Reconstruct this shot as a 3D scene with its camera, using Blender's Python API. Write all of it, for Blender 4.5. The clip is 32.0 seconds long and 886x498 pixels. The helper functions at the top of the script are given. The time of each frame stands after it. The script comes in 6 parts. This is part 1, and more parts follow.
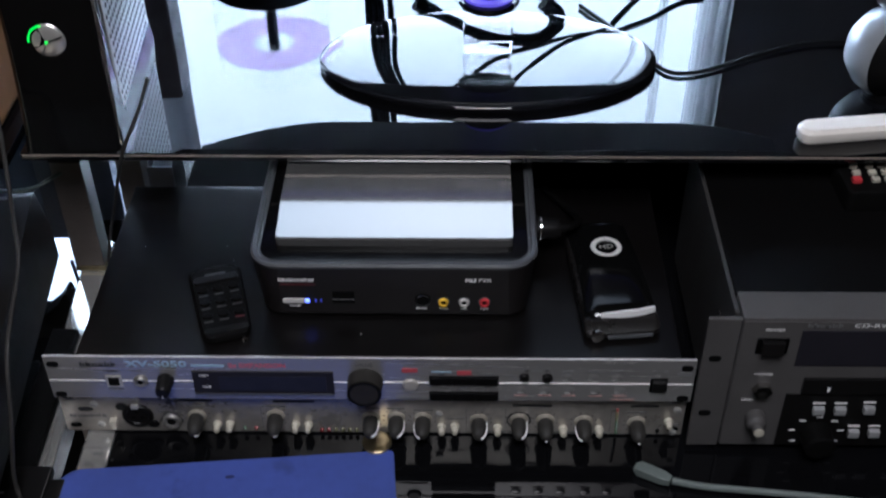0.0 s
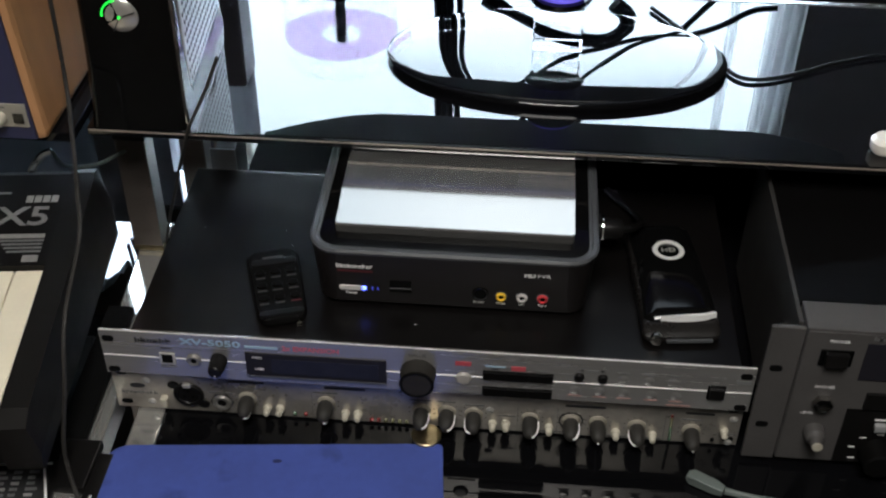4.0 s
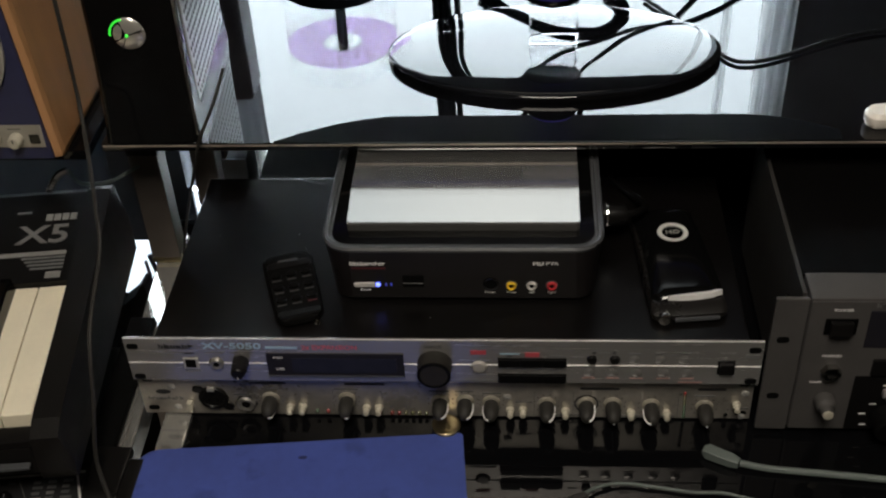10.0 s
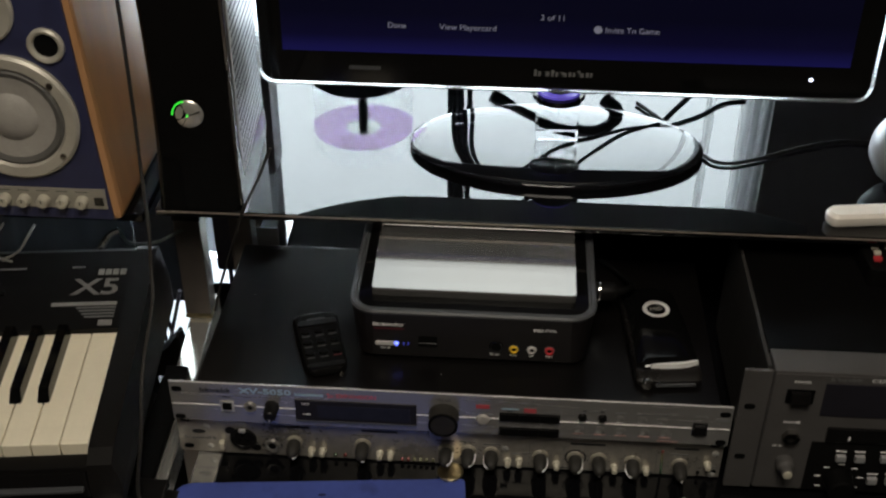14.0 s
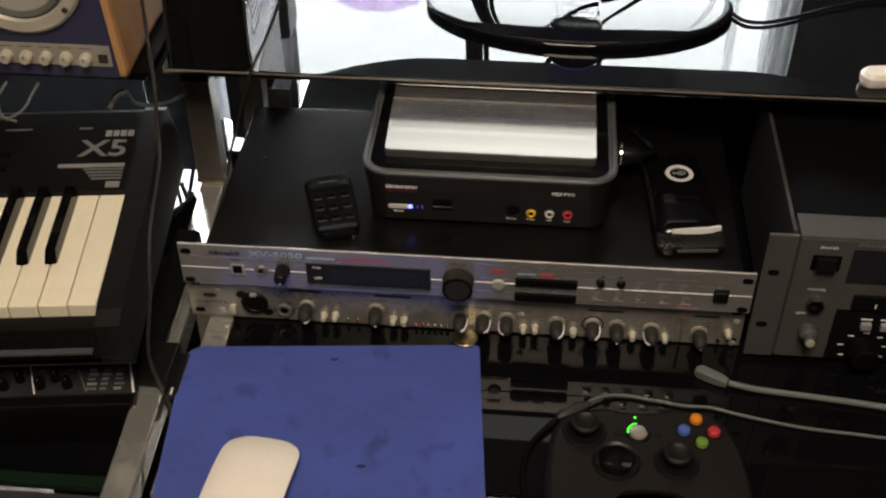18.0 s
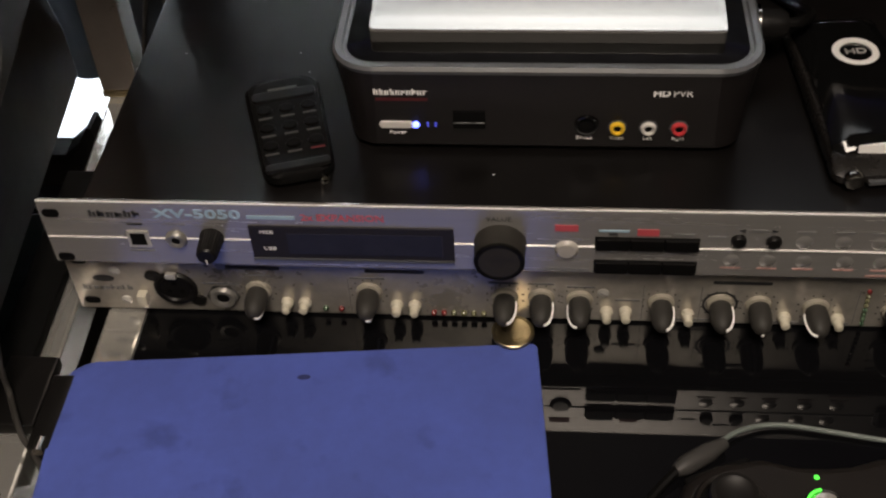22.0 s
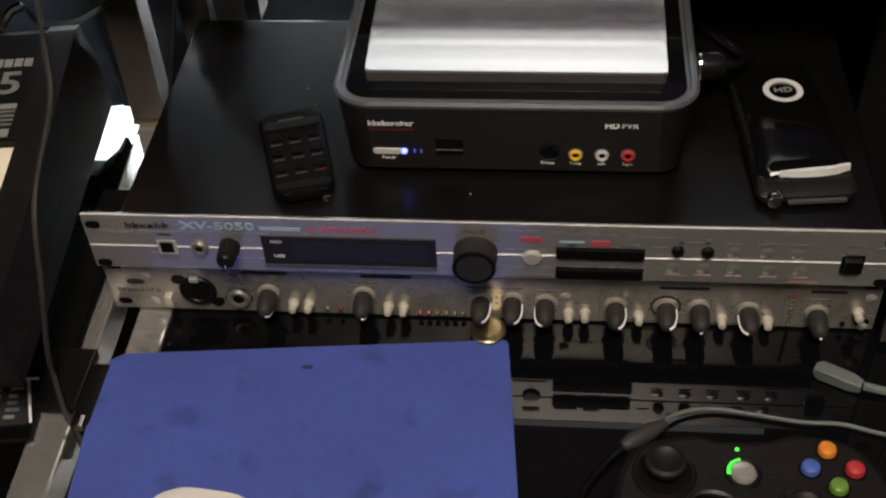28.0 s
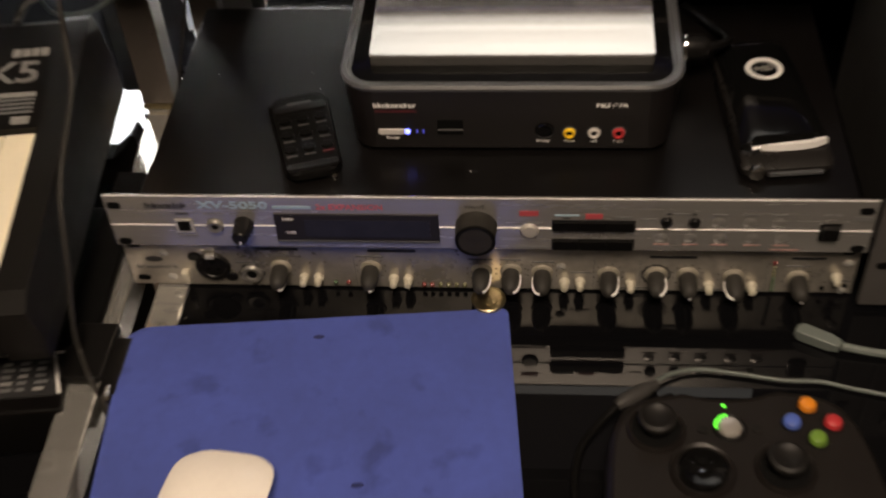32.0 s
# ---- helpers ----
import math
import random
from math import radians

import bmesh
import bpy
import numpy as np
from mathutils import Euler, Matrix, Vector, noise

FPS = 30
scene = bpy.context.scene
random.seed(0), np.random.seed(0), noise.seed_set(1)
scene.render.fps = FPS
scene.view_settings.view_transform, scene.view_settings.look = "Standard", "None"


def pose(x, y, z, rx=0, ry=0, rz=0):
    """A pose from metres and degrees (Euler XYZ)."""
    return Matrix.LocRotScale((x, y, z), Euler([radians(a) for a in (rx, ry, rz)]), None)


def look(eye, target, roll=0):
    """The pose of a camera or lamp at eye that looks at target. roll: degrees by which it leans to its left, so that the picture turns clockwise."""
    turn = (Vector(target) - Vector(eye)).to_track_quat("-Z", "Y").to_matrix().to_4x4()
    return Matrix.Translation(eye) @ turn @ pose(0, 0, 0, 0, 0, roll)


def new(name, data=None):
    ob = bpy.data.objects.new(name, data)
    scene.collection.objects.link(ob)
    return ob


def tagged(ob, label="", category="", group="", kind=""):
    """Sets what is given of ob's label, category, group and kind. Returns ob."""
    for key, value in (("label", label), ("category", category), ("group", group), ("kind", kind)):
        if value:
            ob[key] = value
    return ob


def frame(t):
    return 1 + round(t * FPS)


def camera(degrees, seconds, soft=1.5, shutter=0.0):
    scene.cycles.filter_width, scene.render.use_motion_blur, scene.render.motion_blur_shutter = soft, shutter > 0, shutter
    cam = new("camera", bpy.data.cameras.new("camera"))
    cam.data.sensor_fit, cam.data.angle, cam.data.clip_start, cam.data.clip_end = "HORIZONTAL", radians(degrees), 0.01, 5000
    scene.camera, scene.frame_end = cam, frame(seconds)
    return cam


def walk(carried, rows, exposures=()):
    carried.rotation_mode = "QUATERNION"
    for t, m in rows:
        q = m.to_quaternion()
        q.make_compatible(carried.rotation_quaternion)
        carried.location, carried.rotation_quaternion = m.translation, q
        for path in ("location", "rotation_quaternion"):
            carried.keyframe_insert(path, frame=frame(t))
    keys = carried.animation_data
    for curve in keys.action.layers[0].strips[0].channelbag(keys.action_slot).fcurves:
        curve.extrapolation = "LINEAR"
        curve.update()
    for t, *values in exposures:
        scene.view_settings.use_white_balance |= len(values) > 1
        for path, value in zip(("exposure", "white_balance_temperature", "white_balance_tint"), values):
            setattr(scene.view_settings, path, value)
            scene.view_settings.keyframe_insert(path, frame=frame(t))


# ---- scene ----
# camera: one lens for the whole clip
cam = camera(40.94, 32.0, soft=2.2, shutter=0.5)
PATH = [
    (0.0, (0.3101, -0.6175, 0.7117), (0.2970, -0.0021, 0.2007), -0.49),
    (0.5, (0.3100, -0.6107, 0.6969), (0.2962, -0.0129, 0.1656), -0.34),
    (1.0, (0.3059, -0.6071, 0.6801), (0.2784, -0.0247, 0.1324), -0.64),
    (1.5, (0.3004, -0.6032, 0.6889), (0.2709, -0.0303, 0.1314), -0.85),
    (2.0, (0.3000, -0.6060, 0.6970), (0.2711, -0.0136, 0.1602), -0.16),
    (2.5, (0.3033, -0.5999, 0.7023), (0.2666, 0.0012, 0.1757), -0.08),
    (4.5, (0.3011, -0.6325, 0.6935), (0.2535, -0.0030, 0.2020), 0.53),
    (5.0, (0.3110, -0.6405, 0.7033), (0.2562, -0.0030, 0.2231), -0.76),
    (5.5, (0.3134, -0.6338, 0.7057), (0.2649, 0.0004, 0.2206), -0.95),
    (6.0, (0.3057, -0.6402, 0.7204), (0.2591, -0.0029, 0.2391), -0.90),
    (6.5, (0.3088, -0.6437, 0.7192), (0.2568, -0.0036, 0.2421), -1.33),
    (7.0, (0.3076, -0.6483, 0.7054), (0.2551, -0.0159, 0.2184), -1.10),
    (7.5, (0.2983, -0.6510, 0.7064), (0.2485, -0.0229, 0.2133), -0.90),
    (8.0, (0.2926, -0.6514, 0.7006), (0.2478, -0.0242, 0.2060), -0.62),
    (8.5, (0.3057, -0.6408, 0.6972), (0.2619, -0.0155, 0.2002), -1.66),
    (9.0, (0.3071, -0.6506, 0.7026), (0.2574, -0.0169, 0.2168), -0.71),
    (9.5, (0.3075, -0.6483, 0.6967), (0.2598, -0.0231, 0.1999), -0.96),
    (10.0, (0.3069, -0.6464, 0.7012), (0.2513, -0.0243, 0.2013), -3.16),
    (10.5, (0.3017, -0.6427, 0.6951), (0.2565, -0.0217, 0.1927), -1.41),
    (11.0, (0.2968, -0.6500, 0.7029), (0.2413, -0.0211, 0.2115), -1.96),
    (11.5, (0.2902, -0.6475, 0.7076), (0.2092, -0.0155, 0.2239), -3.18),
    (12.0, (0.2912, -0.6414, 0.7054), (0.2336, -0.0041, 0.2254), -3.14),
    (12.5, (0.2896, -0.6636, 0.7111), (0.2387, -0.0098, 0.2529), -0.86),
    (13.0, (0.3020, -0.7201, 0.7518), (0.2708, -0.0593, 0.3020), 1.01),
    (13.5, (0.2923, -0.7519, 0.7818), (0.2547, -0.0955, 0.3260), 0.63),
    (14.0, (0.2838, -0.7551, 0.7715), (0.2428, -0.1000, 0.3142), 0.33),
    (14.5, (0.2993, -0.7483, 0.7537), (0.2473, -0.1054, 0.2805), -1.00),
    (15.0, (0.3051, -0.7383, 0.7413), (0.2502, -0.1204, 0.2362), -0.56),
    (15.5, (0.3026, -0.7337, 0.7330), (0.2473, -0.1303, 0.2106), -0.97),
    (17.5, (0.2931, -0.7429, 0.7336), (0.2380, -0.1354, 0.2159), 0.23),
    (18.0, (0.2916, -0.7395, 0.7386), (0.2373, -0.1340, 0.2186), -0.28),
    (18.5, (0.2944, -0.7438, 0.7443), (0.2355, -0.1353, 0.2283), -1.66),
    (19.0, (0.2954, -0.7434, 0.7346), (0.2338, -0.1353, 0.2185), -2.40),
    (19.5, (0.2700, -0.4667, 0.5409), (0.2087, 0.1014, -0.0190), -2.35),
    (20.0, (0.2671, -0.4515, 0.5286), (0.2011, 0.1107, -0.0367), -3.27),
    (20.5, (0.2601, -0.4533, 0.5273), (0.1810, 0.1016, -0.0436), -3.87),
    (21.0, (0.2593, -0.4619, 0.5243), (0.1796, 0.0977, -0.0418), -4.05),
    (21.5, (0.2609, -0.4480, 0.5171), (0.1856, 0.1119, -0.0492), -4.02),
    (22.0, (0.2602, -0.4258, 0.4974), (0.1925, 0.1338, -0.0703), -3.73),
    (22.5, (0.2467, -0.3884, 0.4412), (0.1991, 0.1839, -0.1158), -2.49),
    (23.0, (0.2320, -0.2720, 0.2820), (0.1916, 0.3645, -0.1878), -1.40),
    (23.5, (0.2530, -0.3029, 0.3903), (0.2036, 0.2720, -0.1638), -2.05),
    (24.0, (0.2547, -0.3150, 0.3969), (0.2078, 0.2612, -0.1560), -1.99),
    (24.5, (0.2581, -0.3560, 0.4479), (0.2188, 0.2077, -0.1184), -1.08),
    (25.0, (0.2674, -0.3821, 0.4697), (0.2042, 0.1796, -0.0965), -2.82),
    (25.5, (0.2873, -0.4688, 0.5397), (0.2194, 0.0995, -0.0193), -3.11),
    (26.0, (0.2758, -0.5026, 0.5627), (0.2187, 0.0676, 0.0045), -2.77),
    (26.5, (0.2827, -0.5038, 0.5677), (0.2155, 0.0665, 0.0107), -3.57),
    (28.5, (0.2850, -0.5041, 0.5631), (0.2089, 0.0666, 0.0077), -3.68),
    (29.0, (0.2838, -0.5059, 0.5647), (0.2125, 0.0659, 0.0098), -2.98),
    (29.5, (0.2856, -0.5036, 0.5704), (0.2195, 0.0652, 0.0118), -3.88),
    (30.0, (0.3055, -0.6734, 0.6995), (0.2408, -0.0904, 0.1555), -3.61),
    (30.5, (0.2931, -0.7014, 0.7205), (0.2343, -0.1161, 0.1783), -2.28),
    (31.0, (0.2945, -0.6962, 0.7193), (0.2318, -0.1123, 0.1760), -3.19),
    (31.5, (0.2977, -0.6887, 0.7118), (0.2305, -0.1092, 0.1644), -3.85),
    (32.0, (0.2815, -0.5368, 0.5930), (0.2131, 0.0234, 0.0260), -4.31),
]
EXPOSURES = [(0.0, -0.45, 5150, 13), (1.0, 0.36, 5300, 13), (2.5, 0.40, 5500, 12), (5.0, -0.72, 5800, 5), (8.0, -0.82, 6000, 6), (11.0, -0.72, 6300, 8), (13.0, -1.1, 6200, 6), (15.5, -0.62, 6700, 9), (18.0, -0.39, 6900, 11), (21.0, -0.14, 6600, 13), (22.0, -0.05, 6600, 13), (23.0, -0.08, 6100, 26), (24.0, 0.15, 6550, 14), (25.0, 0.22, 6500, 12), (26.5, -0.1, 6450, 13), (29.0, -0.19, 6350, 12), (30.0, -0.13, 6600, 12), (31.5, -0.14, 6800, 12), (32.0, -0.15, 7500, 16)]
walk(cam, [(t, look(eye, target, roll)) for t, eye, target, roll in PATH], EXPOSURES)

# ---- light ----
world = bpy.data.worlds.new("world")
scene.world = world
world.use_nodes = True
wn = world.node_tree.nodes
sky = wn.new("ShaderNodeTexSky")
sky.sky_type = "NISHITA"
sky.sun_disc = False
sky.sun_elevation = radians(35)
sky.sun_rotation = radians(200)
world.node_tree.links.new(sky.outputs["Color"], wn["Background"].inputs["Color"])
wn["Background"].inputs["Strength"].default_value = 0.08
scene.view_settings.exposure = 0.0


def area(name, m, sx, sy, watts, color):
    data = bpy.data.lights.new(name, "AREA")
    data.shape, data.size, data.size_y, data.energy, data.color = "RECTANGLE", sx, sy, watts, color
    ob = new(name, data)
    ob.matrix_world = m
    return ob
# ceiling lamp of the room behind the operator
area("ceiling_lamp_light", look((0.3, -0.88, 1.64), (0.3, -0.5, 0.0)), 0.6, 0.6, 37.5, (1.0, 0.88, 0.74))

# ---- materials ----
def mat(name, color, rough=0.5, metal=0.0, vary=0.12, scale=40.0, bump=0.0, bump_scale=200.0, spec=0.5, coat=0.0, emit=None, strength=0.0, stretch=None, rvary=0.1):
    m = bpy.data.materials.new(name)
    m.use_nodes = True
    nt = m.node_tree
    b = nt.nodes["Principled BSDF"]
    b.inputs["Base Color"].default_value = (*color, 1)
    b.inputs["Roughness"].default_value = rough
    b.inputs["Metallic"].default_value = metal
    b.inputs["Specular IOR Level"].default_value = spec
    b.inputs["Coat Weight"].default_value = coat
    if emit:
        b.inputs["Emission Color"].default_value = (*emit, 1)
        b.inputs["Emission Strength"].default_value = strength
    co = nt.nodes.new("ShaderNodeTexCoord")
    mp = nt.nodes.new("ShaderNodeMapping")
    nt.links.new(co.outputs["Object"], mp.inputs["Vector"])
    if stretch:
        mp.inputs["Scale"].default_value = stretch
    if vary > 0:
        n1 = nt.nodes.new("ShaderNodeTexNoise")
        n1.inputs["Scale"].default_value = scale
        n1.inputs["Detail"].default_value = 5
        n2 = nt.nodes.new("ShaderNodeTexNoise")
        n2.inputs["Scale"].default_value = scale * 9
        n2.inputs["Detail"].default_value = 3
        nt.links.new(mp.outputs[0], n1.inputs["Vector"])
        nt.links.new(mp.outputs[0], n2.inputs["Vector"])
        mx = nt.nodes.new("ShaderNodeMath")
        mx.operation = "MULTIPLY_ADD"
        nt.links.new(n2.outputs["Fac"], mx.inputs[0])
        mx.inputs[1].default_value = 0.5
        nt.links.new(n1.outputs["Fac"], mx.inputs[2])
        rg = nt.nodes.new("ShaderNodeMapRange")
        rg.inputs["From Min"].default_value, rg.inputs["From Max"].default_value = 0.45, 1.05
        rg.inputs["To Min"].default_value, rg.inputs["To Max"].default_value = 1 - vary, 1 + vary
        nt.links.new(mx.outputs[0], rg.inputs["Value"])
        cm = nt.nodes.new("ShaderNodeMix")
        cm.data_type, cm.blend_type = "RGBA", "MULTIPLY"
        cm.inputs["Factor"].default_value = 1.0
        cm.inputs["A"].default_value = (*color, 1)
        nt.links.new(rg.outputs[0], cm.inputs["B"])
        nt.links.new(cm.outputs["Result"], b.inputs["Base Color"])
        rr = nt.nodes.new("ShaderNodeMapRange")
        rr.inputs["From Min"].default_value, rr.inputs["From Max"].default_value = 0.45, 1.05
        rr.inputs["To Min"].default_value, rr.inputs["To Max"].default_value = max(rough * (1 - rvary), 0), min(rough * (1 + rvary), 1)
        nt.links.new(mx.outputs[0], rr.inputs["Value"])
        nt.links.new(rr.outputs[0], b.inputs["Roughness"])
    if bump > 0:
        n3 = nt.nodes.new("ShaderNodeTexNoise")
        n3.inputs["Scale"].default_value = bump_scale
        n3.inputs["Detail"].default_value = 4
        nt.links.new(mp.outputs[0], n3.inputs["Vector"])
        bp = nt.nodes.new("ShaderNodeBump")
        bp.inputs["Strength"].default_value = bump
        bp.inputs["Distance"].default_value = 0.0006
        nt.links.new(n3.outputs["Fac"], bp.inputs["Height"])
        nt.links.new(bp.outputs[0], b.inputs["Normal"])
    return m


M_GLASS_BLACK = mat("black_glass", (0.003, 0.003, 0.0035), 0.012, vary=0.1, scale=8, rvary=0.6, spec=0.5)
M_GLASS_BLACK.node_tree.nodes["Principled BSDF"].inputs["IOR"].default_value = 1.30
M_GLASS_SHELF = mat("polished_black_glass", (0.003, 0.003, 0.0035), 0.012, vary=0.1, scale=8, rvary=0.6, spec=0.5)
M_GLASS_SHELF.node_tree.nodes["Principled BSDF"].inputs["IOR"].default_value = 1.56
M_GLASS_BASE = mat("mirror_black_base", (0.003, 0.003, 0.0035), 0.01, vary=0.1, scale=8, rvary=0.5)
M_GLASS_BASE.node_tree.nodes["Principled BSDF"].inputs["IOR"].default_value = 1.52
M_COVER = mat("black_cover_steel", (0.0026, 0.0024, 0.0024), 0.55, vary=0.2, scale=50, bump=0.12, bump_scale=900, spec=0.07)
M_GUIDE = mat("polished_button", (0.66, 0.63, 0.58), 0.24, 0.7, vary=0.05)
# Grey paints in the light that the shelf throws on the black shell.
M_SHELL_LIT = mat("shelf_lit_shell", (0.22, 0.225, 0.235), 0.45, vary=0.1, scale=30)
M_LEADWHITE = mat("dull_white_lead", (0.13, 0.127, 0.118), 0.5, vary=0.08)
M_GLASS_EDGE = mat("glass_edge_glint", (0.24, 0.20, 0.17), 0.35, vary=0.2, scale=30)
M_POST = mat("bronze_grey_post", (0.15, 0.13, 0.115), 0.3, 0.6, vary=0.1, scale=40)
M_INK_MID = mat("worn_pale_ink", (0.22, 0.215, 0.205), 0.6, vary=0.2, scale=300)
M_INK_X5 = mat("faded_grey_print", (0.15, 0.145, 0.14), 0.6, vary=0.25, scale=200)
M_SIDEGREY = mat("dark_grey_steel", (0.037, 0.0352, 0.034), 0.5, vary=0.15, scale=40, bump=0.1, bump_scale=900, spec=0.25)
M_PADSTAIN = mat("ink_stain", (0.012, 0.018, 0.09), 0.9, vary=0.3, scale=200)
M_SILVER = mat("brushed_silver", (0.48, 0.465, 0.45), 0.26, 0.72, vary=0.06, scale=60, stretch=(0.15, 4, 4), bump=0.05, bump_scale=500)
M_STRIP = mat("worn_silver", (0.44, 0.412, 0.365), 0.29, 0.68, vary=0.30, scale=20, bump=0.05)
M_BLACKSTEEL = mat("black_coated_steel", (0.0032, 0.0027, 0.0026), 0.31, vary=0.2, scale=50, bump=0.10, bump_scale=900, spec=0.48)
M_PLASTIC = mat("black_plastic", (0.0058, 0.0054, 0.0053), 0.38, vary=0.15, scale=60, bump=0.06, bump_scale=1200, spec=0.17)
M_GLOSSBODY = mat("semi_gloss_black", (0.011, 0.0098, 0.0092), 0.28, vary=0.12, scale=40, spec=0.4)
M_GLOSS = mat("gloss_black", (0.003, 0.003, 0.003), 0.09, vary=0.1, scale=30, rvary=0.5, spec=0.4)
M_RUBBER = mat("black_rubber", (0.003, 0.0028, 0.0027), 0.55, vary=0.15, scale=80, spec=0.1)
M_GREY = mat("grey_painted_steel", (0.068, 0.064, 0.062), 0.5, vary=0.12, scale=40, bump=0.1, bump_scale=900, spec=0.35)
M_RAIL = mat("satin_rail", (0.54, 0.53, 0.50), 0.13, 0.75, vary=0.06, scale=50, stretch=(4, 0.2, 4))
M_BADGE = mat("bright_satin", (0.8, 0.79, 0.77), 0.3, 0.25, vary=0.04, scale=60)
# Vent colour is near white to carry the window light it reflects.
M_CUPBOARD = mat("dark_violet_lacquer", (0.05, 0.045, 0.062), 0.45, vary=0.1, scale=20)
M_VENT = mat("window_lit_vent", (0.72, 0.74, 0.76), 0.32, 0.1, vary=0.06, scale=50)
M_GREYKEY = mat("grey_key", (0.26, 0.26, 0.26), 0.4, vary=0.06, scale=90)
M_INK_FAINT = mat("faint_ink", (0.035, 0.034, 0.033), 0.6, vary=0.1)
M_NECK = mat("clear_block", (0.97, 0.98, 0.99), 0.03, vary=0)
M_NECK.node_tree.nodes["Principled BSDF"].inputs["IOR"].default_value = 1.2
M_NECK.node_tree.nodes["Principled BSDF"].inputs["Transmission Weight"].default_value = 1.0
M_EDGE = mat("frosted_clear_edge", (0.95, 0.96, 0.97), 0.25, vary=0.03, scale=60)
M_EDGE.node_tree.nodes["Principled BSDF"].inputs["Transmission Weight"].default_value = 0.9
M_INK_ROSE = mat("faded_red_ink", (0.32, 0.18, 0.16), 0.5, vary=0.1)
M_CLEARGREY = mat("smoky_plastic", (0.33, 0.31, 0.28), 0.3, vary=0.1, scale=90)
M_SKIRT = mat("aged_cream_skirt", (0.23, 0.21, 0.17), 0.45, vary=0.1, scale=120)
M_BOXPLASTIC = mat("satin_box_plastic", (0.0085, 0.0070, 0.0070), 0.42, vary=0.15, scale=60, bump=0.08, bump_scale=1400, spec=0.25)
M_ALU = mat("aluminium", (0.62, 0.61, 0.59), 0.3, 1.0, vary=0.05, scale=60, stretch=(4, 0.1, 4))
M_CHROME = mat("chrome", (0.75, 0.74, 0.72), 0.12, 1.0, vary=0.06, scale=40)
M_WHITE = mat("white_plastic", (0.86, 0.80, 0.72), 0.22, vary=0.04, scale=30)
M_IVORY = mat("ivory_key", (0.88, 0.80, 0.62), 0.25, vary=0.05, scale=30)
M_WOOD = mat("wood_veneer", (0.43, 0.225, 0.10), 0.42, vary=0.13, scale=10, stretch=(6, 6, 0.5))
M_NAVY = mat("navy_baffle", (0.022, 0.025, 0.07), 0.5, vary=0.15, scale=60)
# Colour of the unseen walls and ceiling, darkened so less light bounces.
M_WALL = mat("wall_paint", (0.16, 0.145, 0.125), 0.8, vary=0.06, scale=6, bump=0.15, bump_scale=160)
# Window wall coloured near black, so the lamp leaves it dim in reflections.
M_WALL_DIM = mat("dimmed_wall_paint", (0.04, 0.038, 0.037), 0.8, vary=0.06, scale=6, bump=0.15, bump_scale=160)
M_FLOOR = mat("carpet", (0.12, 0.10, 0.085), 0.95, vary=0.25, scale=30, bump=0.6, bump_scale=500)
M_CHROME_DARK = mat("dark_chrome", (0.42, 0.40, 0.37), 0.15, 1.0, vary=0.12, scale=60)
M_BRASS = mat("brass_coin", (0.36, 0.30, 0.18), 0.34, 1.0, vary=0.25, scale=120, bump=0.3, bump_scale=700)
M_LCD = mat("dark_display", (0.017, 0.016, 0.021), 0.4, vary=0.1, scale=60, spec=0.12)
M_LCD_PANE = mat("display_pane", (0.019, 0.020, 0.033), 0.4, vary=0.2, scale=90, spec=0.12)
M_INK = mat("black_ink", (0.015, 0.015, 0.016), 0.6, vary=0.1)
M_INK_GREY = mat("grey_ink", (0.12, 0.12, 0.12), 0.6, vary=0.1)
M_INK_RED = mat("red_ink", (0.42, 0.062, 0.075), 0.5, vary=0.08)
M_INK_BLUE = mat("pale_blue_ink", (0.27, 0.384, 0.462), 0.5, vary=0.08)
M_INK_WHITE = mat("white_ink", (0.8, 0.79, 0.77), 0.5, vary=0.05)
M_KNOB = mat("soft_grey_rubber", (0.026, 0.0240, 0.0215), 0.6, vary=0.15, scale=200, spec=0.3)
M_CAP = mat("cream_plastic", (0.44, 0.41, 0.33), 0.35, vary=0.06, scale=120)
M_CLEAR = mat("milky_plastic", (0.55, 0.53, 0.5), 0.3, vary=0.1, scale=90)
# Near-black; on flat openings and slots it stands in for the shade inside.
M_DARKHOLE = mat("dark_recess", (0.003, 0.003, 0.003), 0.8, vary=0.1, spec=0.08)
M_YELLOW = mat("yellow_plastic", (0.75, 0.48, 0.03), 0.35, vary=0.06)
M_RED = mat("red_plastic", (0.45, 0.035, 0.04), 0.35, vary=0.06)
# Faint emission brightens the orange button, though it is no lamp.
M_ORANGE = mat("glowing_orange_plastic", (0.62, 0.2, 0.02), 0.25, vary=0.05, emit=(1.0, 0.35, 0.05), strength=0.04)
M_GREENB = mat("green_plastic", (0.13, 0.24, 0.04), 0.25, vary=0.05)
M_BLUEB = mat("blue_plastic", (0.07, 0.12, 0.40), 0.25, vary=0.05)
M_LED_BLUE = mat("blue_lamp", (0.2, 0.25, 1.0), 0.3, vary=0, emit=(0.14, 0.18, 1.0), strength=5.0)
M_LED_GREEN = mat("green_lamp", (0.1, 0.9, 0.1), 0.3, vary=0, emit=(0.05, 0.85, 0.04), strength=1.5)
M_LED_BLUE_DIM = mat("dim_blue_lamp", (0.05, 0.06, 0.4), 0.3, vary=0, emit=(0.10, 0.12, 1.0), strength=0.35)
M_LED_WHITE = mat("white_lamp", (0.8, 0.8, 1.0), 0.3, vary=0, emit=(0.75, 0.78, 1.0), strength=8.0)
M_LED_VIOLET = mat("violet_lamp", (0.3, 0.2, 1.0), 0.3, vary=0, emit=(0.25, 0.18, 1.0), strength=0.7)
